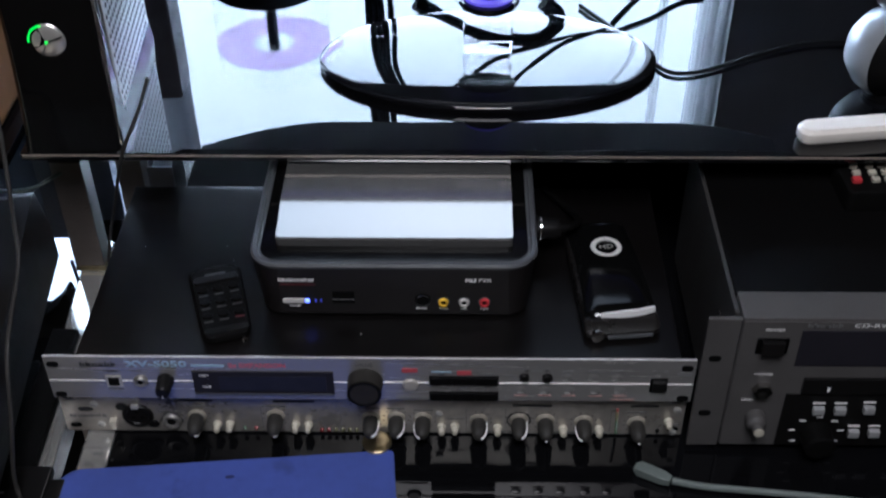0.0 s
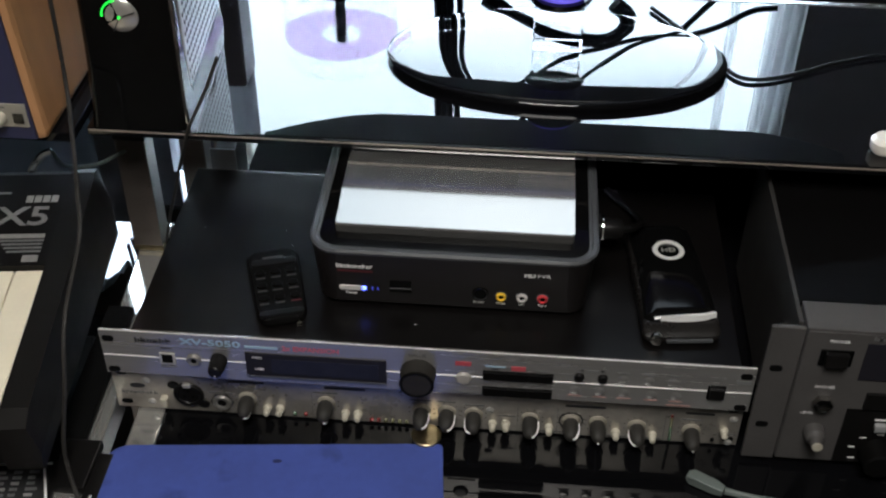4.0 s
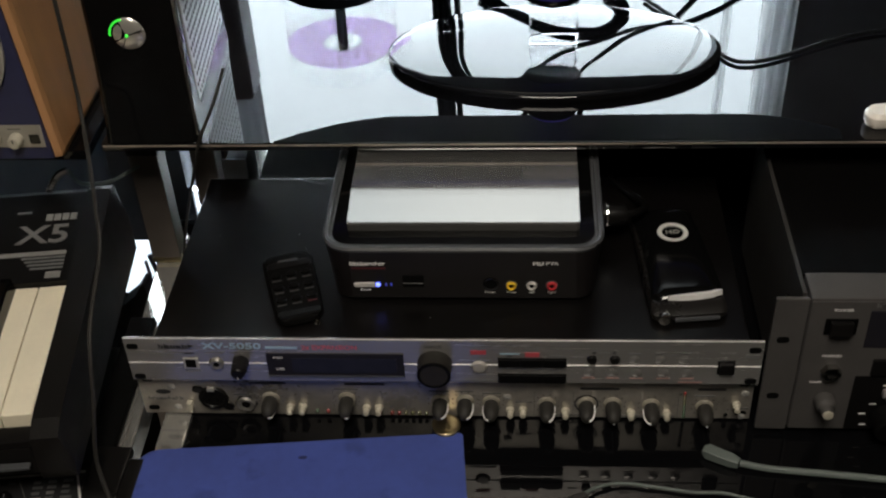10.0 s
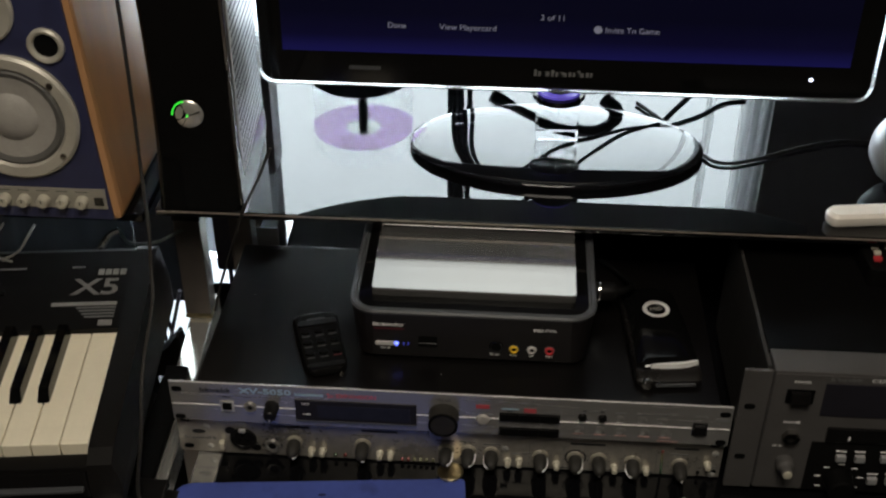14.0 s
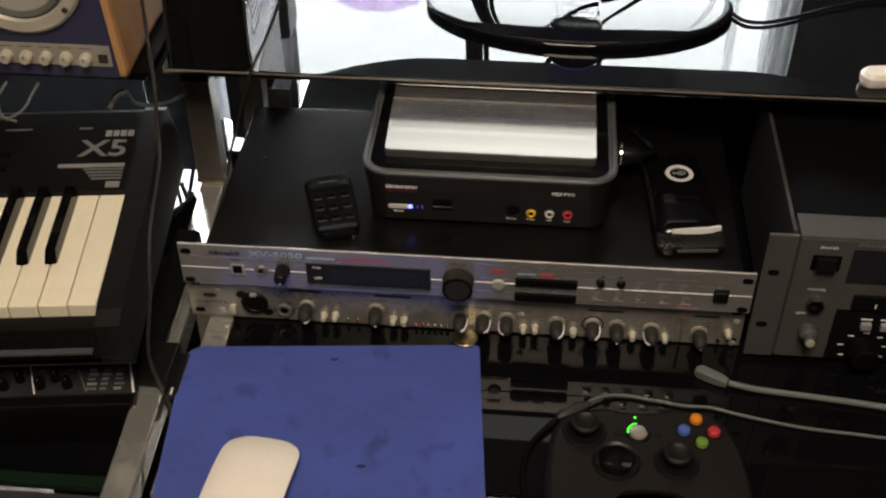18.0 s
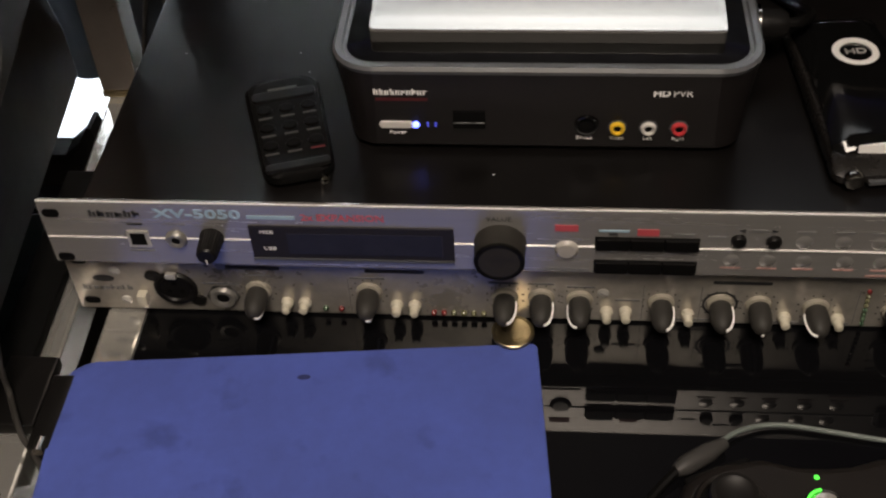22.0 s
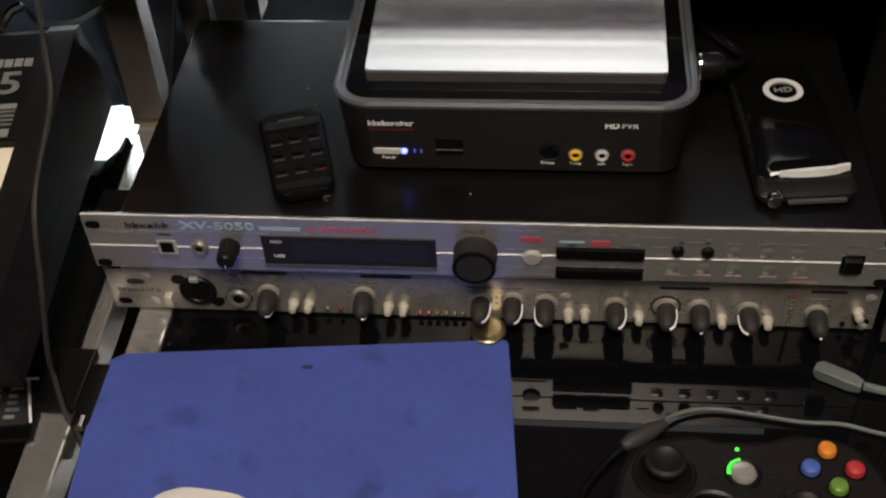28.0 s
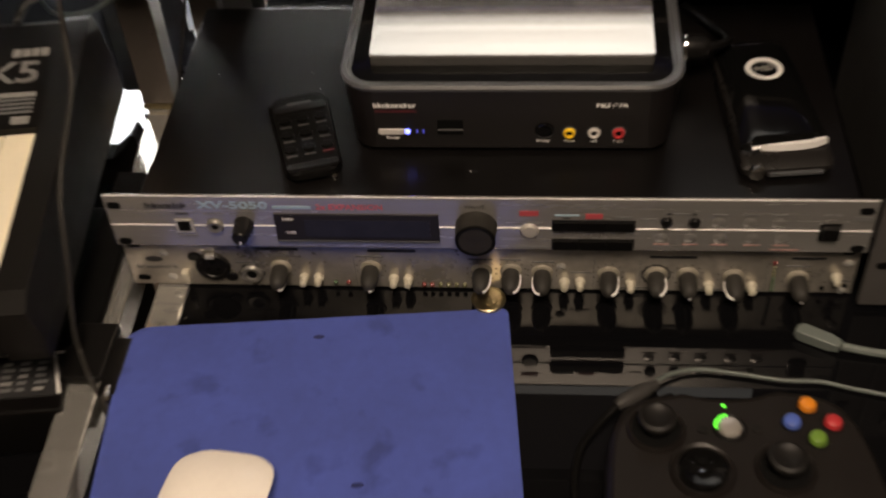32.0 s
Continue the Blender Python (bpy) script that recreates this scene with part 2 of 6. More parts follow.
M_LED_OFF_RED = mat("unlit_red_lamp", (0.17, 0.025, 0.025), 0.25, vary=0.05)
M_LED_OFF_GREEN = mat("unlit_green_lamp", (0.06, 0.10, 0.06), 0.25, vary=0.05)
M_LED_OFF_YELLOW = mat("unlit_yellow_lamp", (0.13, 0.125, 0.07), 0.25, vary=0.05)
M_CABLE_GREY = mat("grey_cable", (0.115, 0.135, 0.125), 0.5, vary=0.1, scale=80)
M_GREYRIM = mat("grey_rim", (0.06, 0.062, 0.066), 0.35, vary=0.1, scale=60)
M_CONE = mat("speaker_cone", (0.33, 0.31, 0.28), 0.6, vary=0.15, scale=60, bump=0.2, bump_scale=700)
M_RING = mat("champagne_ring", (0.50, 0.47, 0.40), 0.45, 0.35, vary=0.08, scale=50)
M_PANEL = mat("champagne_panel", (0.42, 0.40, 0.35), 0.42, 0.6, vary=0.08, scale=50)
M_ACRYLIC = mat("clear_acrylic", (0.95, 0.96, 0.97), 0.02, vary=0)
M_ACRYLIC.node_tree.nodes["Principled BSDF"].inputs["Transmission Weight"].default_value = 1.0
M_ACRYLIC.node_tree.nodes["Principled BSDF"].inputs["IOR"].default_value = 1.03
M_PANE = mat("window_glass", (1, 1, 1), 0.0, vary=0)
M_PANE.node_tree.nodes["Principled BSDF"].inputs["Transmission Weight"].default_value = 1.0
M_PANE.node_tree.nodes["Principled BSDF"].inputs["IOR"].default_value = 1.05
M_DISC = mat("clear_violet_disc", (0.70, 0.54, 0.80), 0.02, 0.0, vary=0.1, scale=30)
M_DISC.node_tree.nodes["Principled BSDF"].inputs["Transmission Weight"].default_value = 1.0
M_DISC.node_tree.nodes["Principled BSDF"].inputs["IOR"].default_value = 1.04
M_SATIN = mat("satin_silver", (0.42, 0.41, 0.38), 0.35, 0.3, vary=0.06, scale=60)
M_HUB = mat("clear_hub", (0.95, 0.96, 0.96), 0.02, vary=0.02)
M_HUB.node_tree.nodes["Principled BSDF"].inputs["Transmission Weight"].default_value = 1.0
M_HUB.node_tree.nodes["Principled BSDF"].inputs["IOR"].default_value = 1.06

M_SHELL = mat("pale_shell", (0.3, 0.31, 0.32), 0.3, 0.3, vary=0.06)
M_GREEN_EDGE = mat("green_glass_edge", (0.006, 0.017, 0.0095), 0.25, vary=0.2, scale=30)
def sheer(m, share, tint):
    """Lets daylight glow through a cloth."""
    nt = m.node_tree
    out, b = nt.nodes["Material Output"], nt.nodes["Principled BSDF"]
    tr = nt.nodes.new("ShaderNodeBsdfTranslucent")
    tr.inputs["Color"].default_value = (*tint, 1)
    mx = nt.nodes.new("ShaderNodeMixShader")
    mx.inputs[0].default_value = share
    nt.links.new(b.outputs[0], mx.inputs[1])
    nt.links.new(tr.outputs[0], mx.inputs[2])
    nt.links.new(mx.outputs[0], out.inputs["Surface"])
    return m


M_CURTAIN_GREY = sheer(mat("pale_grey_curtain", (0.25, 0.25, 0.27), 0.9, vary=0.1, scale=20, stretch=(6, 1, 0.3)), 0.2, (0.62, 0.65, 0.70))
def netting(m, share):
    """Holes between the threads of a thin cloth."""
    nt = m.node_tree
    out = nt.nodes["Material Output"]
    cloth = out.inputs["Surface"].links[0].from_socket
    mx = nt.nodes.new("ShaderNodeMixShader")
    mx.inputs[0].default_value = share
    nt.links.new(cloth, mx.inputs[1])
    nt.links.new(nt.nodes.new("ShaderNodeBsdfTransparent").outputs[0], mx.inputs[2])
    nt.links.new(mx.outputs[0], out.inputs["Surface"])
    return m


M_SHEER = netting(sheer(mat("white_net_curtain", (0.8, 0.8, 0.8), 0.9, vary=0.05, scale=20, stretch=(6, 1, 0.3)), 0.85, (0.92, 0.95, 0.97)), 0.4)
M_CONTROLLER = mat("satin_black_shell", (0.0098, 0.0080, 0.0072), 0.42, vary=0.12, scale=40, bump=0.12, bump_scale=1500, spec=0.3)
M_STICK = mat("thumb_rubber", (0.008, 0.0072, 0.0068), 0.5, vary=0.15, scale=90, spec=0.25)
M_SURROUND = mat("grey_surround", (0.10, 0.095, 0.088), 0.6, vary=0.15, scale=90, bump=0.2, bump_scale=900)
# Board given a trace of daylight glow to lift its dark tone.
M_SLATE = sheer(mat("slate_lacquer", (0.03, 0.034, 0.042), 0.3, vary=0.25, scale=14, spec=0.4), 0.008, (0.62, 0.72, 0.85))
M_CHEEK = mat("worn_black_moulding", (0.0062, 0.0055, 0.0050), 0.5, vary=0.15, scale=50, bump=0.1, bump_scale=900, spec=0.2)
M_DUSTY = mat("dusty_black_rubber", (0.020, 0.018, 0.0155), 0.6, vary=0.3, scale=160, spec=0.25)
M_WORNSTEEL = mat("worn_socket_steel", (0.24, 0.23, 0.21), 0.38, 0.5, vary=0.1, scale=90)
M_DIMRED = mat("dull_red_ink", (0.06, 0.007, 0.008), 0.5, vary=0.08)
M_CURTAIN = mat("grey_curtain", (0.02, 0.02, 0.022), 0.9, vary=0.15, scale=20, stretch=(6, 1, 0.3))
sheer(M_CURTAIN, 0.0015, (0.62, 0.72, 0.85))
M_FRAME = mat("window_frame_paint", (0.6, 0.6, 0.6), 0.5, vary=0.06)

# ---- mesh helpers ----
def bm_box(x0, x1, y0, y1, z0, z1, bevel=0.0, seg=2, bm=None):
    own = bmesh.new()
    vs = [own.verts.new((x, y, z)) for x in (x0, x1) for y in (y0, y1) for z in (z0, z1)]
    for a, b, c, d in ((0, 1, 3, 2), (4, 6, 7, 5), (0, 4, 5, 1), (2, 3, 7, 6), (0, 2, 6, 4), (1, 5, 7, 3)):
        own.faces.new((vs[a], vs[b], vs[c], vs[d]))
    own.normal_update()
    if bevel > 0:
        bmesh.ops.bevel(own, geom=own.edges[:], offset=bevel, segments=seg, affect="EDGES", profile=0.6)
    if bm is None:
        return own
    me = bpy.data.meshes.new("tmp")
    own.to_mesh(me)
    own.free()
    bm.from_mesh(me)
    bpy.data.meshes.remove(me)
    return bm


def bm_join(*parts):
    bm = bmesh.new()
    for p in parts:
        me = bpy.data.meshes.new("tmp")
        p.to_mesh(me)
        p.free()
        bm.from_mesh(me)
        bpy.data.meshes.remove(me)
    return bm


def moved(bm, m):
    bmesh.ops.transform(bm, matrix=m, verts=bm.verts[:])
    return bm


def bm_lathe(profile, n=28):
    """A turned body round z from (radius, height) pairs, closed at both ends where the radius is 0."""
    bm = bmesh.new()
    rings = []
    for r, z in profile:
        if r < 1e-6:
            rings.append([bm.verts.new((0, 0, z))])
        else:
            rings.append([bm.verts.new((r * math.cos(2 * math.pi * k / n), r * math.sin(2 * math.pi * k / n), z)) for k in range(n)])
    for a, b in zip(rings, rings[1:]):
        for k in range(n):
            j = (k + 1) % n
            if len(a) == 1 and len(b) == 1:
                continue
            if len(a) == 1:
                bm.faces.new((a[0], b[j], b[k]))
            elif len(b) == 1:
                bm.faces.new((a[k], a[j], b[0]))
            else:
                bm.faces.new((a[k], a[j], b[j], b[k]))
    bmesh.ops.recalc_face_normals(bm, faces=bm.faces[:])
    return bm


def bm_slab(outline, z0, z1, bevel=0.0, seg=2):
    """A plate of the given outline (x, y), from z0 to z1."""
    bm = bmesh.new()
    lo = [bm.verts.new((x, y, z0)) for x, y in outline]
    hi = [bm.verts.new((x, y, z1)) for x, y in outline]
    n = len(outline)
    bm.faces.new(lo[::-1])
    top = bm.faces.new(hi)
    for k in range(n):
        bm.faces.new((lo[k], lo[(k + 1) % n], hi[(k + 1) % n], hi[k]))
    bmesh.ops.recalc_face_normals(bm, faces=bm.faces[:])
    if bevel > 0:
        rim = [e for e in bm.edges if abs(e.verts[0].co.z - z1) < 1e-7 and abs(e.verts[1].co.z - z1) < 1e-7]
        bmesh.ops.bevel(bm, geom=rim, offset=bevel, segments=seg, affect="EDGES", profile=0.6)
    return bm


def rounded(x0, x1, y0, y1, r, n=6):
    pts = []
    for cx, cy, a0 in ((x1 - r, y1 - r, 0), (x0 + r, y1 - r, 90), (x0 + r, y0 + r, 180), (x1 - r, y0 + r, 270)):
        for k in range(n + 1):
            a = radians(a0 + 90 * k / n)
            pts.append((cx + r * math.cos(a), cy + r * math.sin(a)))
    return pts


def ellipse(cx, cy, rx, ry, n=48):
    return [(cx + rx * math.cos(2 * math.pi * k / n), cy + ry * math.sin(2 * math.pi * k / n)) for k in range(n)]


def bm_tube(points, r, n=8):
    """A round cable along points."""
    bm = bmesh.new()
    pts = [Vector(p) for p in points]
    rings = []
    for i, p in enumerate(pts):
        d = (pts[min(i + 1, len(pts) - 1)] - pts[max(i - 1, 0)]).normalized()
        side = d.cross(Vector((0, 0, 1)))
        if side.length < 1e-3:
            side = d.cross(Vector((0, 1, 0)))
        side.normalize()
        up = side.cross(d)
        rings.append([bm.verts.new(p + r * (math.cos(2 * math.pi * k / n) * side + math.sin(2 * math.pi * k / n) * up)) for k in range(n)])
    for a, b in zip(rings, rings[1:]):
        for k in range(n):
            bm.faces.new((a[k], a[(k + 1) % n], b[(k + 1) % n], b[k]))
    bm.faces.new(rings[0][::-1])
    bm.faces.new(rings[-1])
    bmesh.ops.recalc_face_normals(bm, faces=bm.faces[:])
    return bm


def curve_points(keys, per=8):
    """A smooth line (Catmull-Rom) through the keys."""
    k = [Vector(p) for p in keys]
    k = [2 * k[0] - k[1], *k, 2 * k[-1] - k[-2]]
    out = []
    for i in range(1, len(k) - 2):
        for s in range(per):
            t = s / per
            a, b, c, d = k[i - 1], k[i], k[i + 1], k[i + 2]
            out.append(0.5 * (2 * b + (c - a) * t + (2 * a - 5 * b + 4 * c - d) * t * t + (3 * b - a - 3 * c + d) * t ** 3))
    out.append(k[-2])
    return out


def mesh_object(name, bm, material, smooth=True):
    me = bpy.data.meshes.new(name)
    bm.normal_update()
    for f in bm.faces:
        f.smooth = smooth
    if smooth:
        # hard edges stay hard, and a wide flat face keeps its own normal beside a narrow bevel
        for e in bm.edges:
            if len(e.link_faces) == 2:
                a, b = e.link_faces
                turn = a.normal.angle(b.normal, 0.0)
                sa, sb = a.calc_area(), b.calc_area()
                e.smooth = turn < 0.61 and not (turn > 0.1 and max(sa, sb) > 8 * min(sa, sb))
    bm.to_mesh(me)
    bm.free()
    me.materials.append(material)
    return new(name, me)


ROOT = {}
# The plan of the things on the raised shelf was drawn for a shelf top at 0.1285 m; LIFT shrinks it towards the camera's
# eye at PIVOT, so it still fits the view.
SHELF_PLAN, SHELF_TOP = 0.1285, 0.173
PIVOT = Vector((0.292, -0.64, 0.69))
LIFT_K = (PIVOT.z - SHELF_TOP) / (PIVOT.z - SHELF_PLAN)
LIFT = Matrix.Translation(PIVOT) @ Matrix.Scale(LIFT_K, 4) @ Matrix.Translation(-PIVOT)
lifted = [False]


def part(name, bm, material, parent, label="", smooth=True, local=False):
    """Links a mesh under a thing or a part; bm is in world metres, or in the thing's own frame if local."""
    m = ROOT[parent.name]
    if not local:
        bmesh.ops.transform(bm, matrix=m.inverted() @ (LIFT if lifted[0] else Matrix()), verts=bm.verts[:])
    ob = mesh_object(name, bm, material, smooth)
    ob.parent = parent
    ROOT[ob.name] = m
    if label:
        ob["label"] = label
    return ob


def twin(ob, x, y, z, parent=None):
    """A further piece on the same mesh, moved by (x, y, z)."""
    o = ob.copy()
    scene.collection.objects.link(o)
    o.parent = parent or ob.parent
    k = LIFT_K if lifted[0] else 1.0
    o.matrix_basis = Matrix.Translation((k * x, k * y, k * z)) @ ob.matrix_basis
    ROOT[o.name] = ROOT[ob.name]
    return o


def thing(name, at, label, category, group="", kind="", turn=0):
    ob = new(name)
    ob.empty_display_size = 0.02
    if lifted[0]:
        at = LIFT @ Vector(at)
    ob.matrix_world = pose(*at, 0, 0, turn)
    ROOT[ob.name] = pose(*at, 0, 0, turn)
    return tagged(ob, label, category, group, kind)


def structure(name, bm, material, label, category):
    return tagged(mesh_object(name, bm, material), label, category, "", "structure")


def text_bm(words, size, width=None, depth=0.0002, bold=0.0):
    """Raised lettering in the built-in font, centred, in the x-z plane facing -y."""
    cu = bpy.data.curves.new("lettering", "FONT")
    cu.body, cu.size, cu.align_x, cu.align_y, cu.extrude = words, size, "CENTER", "CENTER", depth
    cu.resolution_u = 3
    cu.offset = bold
    ob = bpy.data.objects.new("lettering", cu)
    scene.collection.objects.link(ob)
    me = bpy.data.meshes.new_from_object(ob.evaluated_get(bpy.context.evaluated_depsgraph_get()))
    bm = bmesh.new()
    bm.from_mesh(me)
    bpy.data.objects.remove(ob)
    bpy.data.meshes.remove(me)
    if width:
        xs = [v.co.x for v in bm.verts]
        k = width / (max(xs) - min(xs))
        bmesh.ops.scale(bm, vec=(k, 1, 1), verts=bm.verts[:])
    return moved(bm, pose(0, 0, 0, 90, 0, 0))


def words(name, text, size, x, y, z, material, parent, width=None, bold=0.0):
    return part(name, moved(text_bm(text, size, width, bold=bold), pose(x, y, z)), material, parent, smooth=False)


def mark(name, x0, x1, y, z0, z1, n, material, parent, label=""):
    """A maker's name as a row of plain upright blocks."""
    r = random.Random(n)
    bm = bmesh.new()
    w = (x1 - x0) / n
    for k in range(n):
        h = z0 + (z1 - z0) * (1.0 if k == 0 else r.choice((0.72, 0.72, 1.0)))
        bm_box(x0 + k * w, x0 + k * w + w * 0.36, y - 0.0003, y, z0, h, bm=bm)
        bm_box(x0 + k * w, x0 + k * w + w * 0.8, y - 0.0003, y, z0 + (z1 - z0) * r.choice((0.0, 0.3, 0.55)), z0 + (z1 - z0) * r.choice((0.62, 0.72)), bm=bm) if k % 2 else bm_box(x0 + k * w + w * 0.5, x0 + k * w + w * 0.8, y - 0.0003, y, z0, z0 + (z1 - z0) * 0.7, bm=bm)
    return part(name, bm, material, parent, label, smooth=False)


def bar(name, x0, x1, y, z0, z1, material, parent, label="", proud=0.0003):
    return part(name, bm_box(x0, x1, y - proud, y, z0, z1), material, parent, label, smooth=False)


def facing(profile, x, y, z, n=24, tilt=0, turn=0):
    """A turned body whose axis points out of a front panel, towards -y."""
    return moved(bm_lathe(profile, n), pose(x, y, z, 90 + tilt, 0, turn))


# ---- room ----
FLOOR_Z, CEIL_Z = -0.73, 1.75
structure("floor", bm_box(-2.2, 2.4, -2.6, 0.95, FLOOR_Z - 0.1, FLOOR_Z), M_FLOOR, "dark brown carpeted floor of a small studio", "floor")
structure("ceiling", bm_box(-2.2, 2.4, -2.6, 0.95, CEIL_Z, CEIL_Z + 0.1), M_WALL, "plain cream painted ceiling", "ceiling")
structure("wall_west", bm_box(-2.3, -2.2, -2.6, 0.95, FLOOR_Z, CEIL_Z), M_WALL, "cream painted side wall", "wall")
structure("wall_east", bm_box(2.4, 2.5, -2.6, 0.95, FLOOR_Z, CEIL_Z), M_WALL, "cream painted side wall", "wall")
structure("wall_south", bm_box(-2.3, 2.5, -2.7, -2.6, FLOOR_Z, CEIL_Z), M_WALL, "cream painted wall behind the desk user", "wall")
# glass door behind the desk, open to the daylight
WX0, WX1, WZ0, WZ1, WY = -0.75, 0.630, -0.70, 0.70, 0.69
structure("wall_north", bm_join(bm_box(-2.3, WX0, WY, WY + 0.12, FLOOR_Z, CEIL_Z), bm_box(WX1, 2.5, WY, WY + 0.12, FLOOR_Z, CEIL_Z), bm_box(WX0, WX1, WY, WY + 0.12, FLOOR_Z, WZ0), bm_box(WX0, WX1, WY, WY + 0.12, WZ1, CEIL_Z)), M_WALL_DIM, "wall with a tall window, coloured near black to look unlit", "wall")
M_SKYGLOW = mat("overcast_daylight", (0.9, 0.95, 1.0), 1.0, vary=0, emit=(0.86, 0.95, 1.0), strength=13.5)
structure("backdrop", bm_box(WX0 - 0.5, WX1 + 0.5, WY + 0.6, WY + 0.62, WZ0 - 0.4, WZ1 + 0.5), M_SKYGLOW, "bright overcast daylight outside the window", "sky")
# Made-up slab outside; it tones down the glare at the window's foot.
M_DIM_SLAB = mat("dimming_slab", (0.38, 0.39, 0.40), 0.85, vary=0.12, scale=12, bump=0.3, bump_scale=120)
structure("ground", bm_box(WX0 - 0.45, WX1 + 0.45, WY + 0.13, WY + 0.595, WZ0 - 0.03, WZ0), M_DIM_SLAB, "pale slab added outside to dim the foot of the window", "ground")
win = tagged(thing("window_1", ((WX0 + WX1) / 2, WY + 0.06, WZ0), "tall window with a pale frame and clear panes", "window"), kind="structure")
for n, x0, x1, z0, z1 in (("window_frame", WX0, WX0 + 0.03, WZ0, WZ1), ("window_frame", WX1 - 0.008, WX1, WZ0, WZ1), ("window_frame", WX0 + 0.03, WX1 - 0.008, WZ1 - 0.05, WZ1), ("window_sill", WX0 + 0.03, WX1 - 0.008, WZ0, WZ0 + 0.05)):
    part(n, bm_box(x0, x1, WY + 0.03, WY + 0.08, z0, z1, 0.003), M_FRAME, win)
pane = part("pane", bm_box(WX0 + 0.03, WX1 - 0.008, WY + 0.05, WY + 0.056, WZ0 + 0.05, WZ1 - 0.05), M_PANE, win)
pane.visible_shadow = False


def drape(x0, x1, z0, z1, y, folds, deep):
    bm = bmesh.new()
    n = 60
    rows = []
    for z in (z1, (z0 + z1) / 2, z0):
        rows.append([bm.verts.new((x0 + (x1 - x0) * k / n, y + deep * math.sin(folds * 2 * math.pi * k / n) * (0.7 + 0.3 * math.sin(k * 0.37)), z)) for k in range(n + 1)])
    for a, b in zip(rows, rows[1:]):
        for k in range(n):
            bm.faces.new((a[k], a[k + 1], b[k + 1], b[k]))
    bmesh.ops.solidify(bm, geom=bm.faces[:], thickness=0.002)
    return bm


tagged(mesh_object("curtain", drape(-0.75, -0.262, -0.330, 0.72, WY - 0.03, 9, 0.004), M_CURTAIN), "long dark grey curtain hanging in folds before the window", "curtain")
tagged(mesh_object("curtain", drape(-0.150, -0.027, -0.222, 0.72, WY - 0.055, 4, 0.003), M_CURTAIN_GREY), "shorter pale grey curtain hanging in folds before the window", "curtain")
tagged(mesh_object("window_board", bm_box(-0.261, -0.152, WY - 0.034, WY - 0.024, -0.330, 0.13, 0.002), M_SLATE), "dark slate-blue board standing before the foot of the window", "board", "", "structure")
tripod = thing("folding_stand", (-0.3, 0.60, FLOOR_Z), "dark folding stand with slanting legs before the window", "stand")
for a, b, r in (((-0.1844, 0.6, -0.2675), (-0.3107, 0.6, -0.7298), 0.003), ((-0.211, 0.6, -0.3116), (-0.1442, 0.6, -0.7298), 0.0034), ((-0.2186, 0.6, -0.3229), (-0.1928, 0.6, -0.7298), 0.0026)):
    part("leg", bm_tube([a, b], r, 10), M_CUPBOARD, tripod)
for x0, x1, f in ((0.546, 0.558, 1), (0.592, 0.636, 3)):
    tagged(mesh_object("net_curtain", drape(x0, x1, -0.30, 0.72, WY - 0.012, f, 0.003), M_SHEER), "narrow white net curtain hanging before the window", "curtain", "net curtains")
cupboard = thing("dark_cupboard", (-0.065, 0.59, FLOOR_Z), "narrow dark cupboard on thin legs before the window", "cupboard")
part("body", moved(bm_slab(rounded(-0.115, -0.020, -0.205, 0.392, 0.006, 4), -0.615, -0.57, 0.002), pose(0, 0, 0, 90, 0, 0)), M_CUPBOARD, cupboard, "dark body with rounded corners")
for x in (-0.105, -0.04):
    part("leg", bm_box(x, x + 0.006, 0.585, 0.591, FLOOR_Z, -0.2055, 0.001), M_CUPBOARD, cupboard)

# ---- desk and raised shelf ----
DZ, SZ0 = 0.0027, SHELF_TOP
desk = thing("desk", (0.5, 0.1, FLOOR_Z), "black glass desk on a silver metal frame", "desk")
part("glass_top", bm_box(0.0375, 1.15, -0.168, 0.52, DZ - 0.008, DZ, 0.001), M_GLASS_BLACK, desk, "glossy black glass top")
part("side_rail", bm_box(0.0145, 0.0365, -0.19, 0.52, -0.028, DZ, 0.0015), M_RAIL, desk, "brushed silver side rail")
part("front_rail", bm_box(0.0375, 0.3795, -0.19, -0.1695, -0.028, DZ - 0.001, 0.0015), M_RAIL, desk, "brushed silver front rail")
# Same rail; this half is coloured dark to stand for shadow.
part("front_rail", bm_box(0.38, 1.15, -0.19, -0.1695, -0.028, DZ - 0.001, 0.0015), M_BOXPLASTIC, desk, "right half of the front rail, coloured dark for its shadow")
for x, y in ((0.0145, -0.19), (1.128, -0.19), (0.0145, 0.49), (1.128, 0.49)):
    part("leg", bm_box(x, x + 0.022, y, y + 0.022, FLOOR_Z, -0.0285, 0.0015), M_ALU, desk)
# Added panels that block window light; the low gap lets some through.
part("rear_light_block", bm_box(-0.142, 0.0105, 0.5405, 0.55, -0.5, -0.212, 0.001), M_PLASTIC, desk, "low black panel added to darken the view between the posts")
part("rear_light_block", bm_box(0.012, 0.11, 0.5405, 0.55, -0.5, 0.05, 0.001), M_PLASTIC, desk, "black panel added to block window light under the shelf")
part("rear_light_block", bm_box(0.112, 1.127, 0.5405, 0.55, -0.5, SZ0 - 0.009, 0.001), M_PLASTIC, desk, "black panel added to block window light under the shelf")
part("rear_rail", bm_box(0.0375, 1.127, 0.5, 0.519, -0.03, DZ - 0.0085, 0.0015), M_ALU, desk)

side_desk = thing("side_desk", (-0.4, 0.1, FLOOR_Z), "lower side desk with smoked glass on a silver frame", "desk")
part("glass_top", bm_box(-0.9, -0.040, -0.138, 0.165, -0.054, -0.046, 0.0008), M_GLASS_BLACK, side_desk, "smoked glass top")
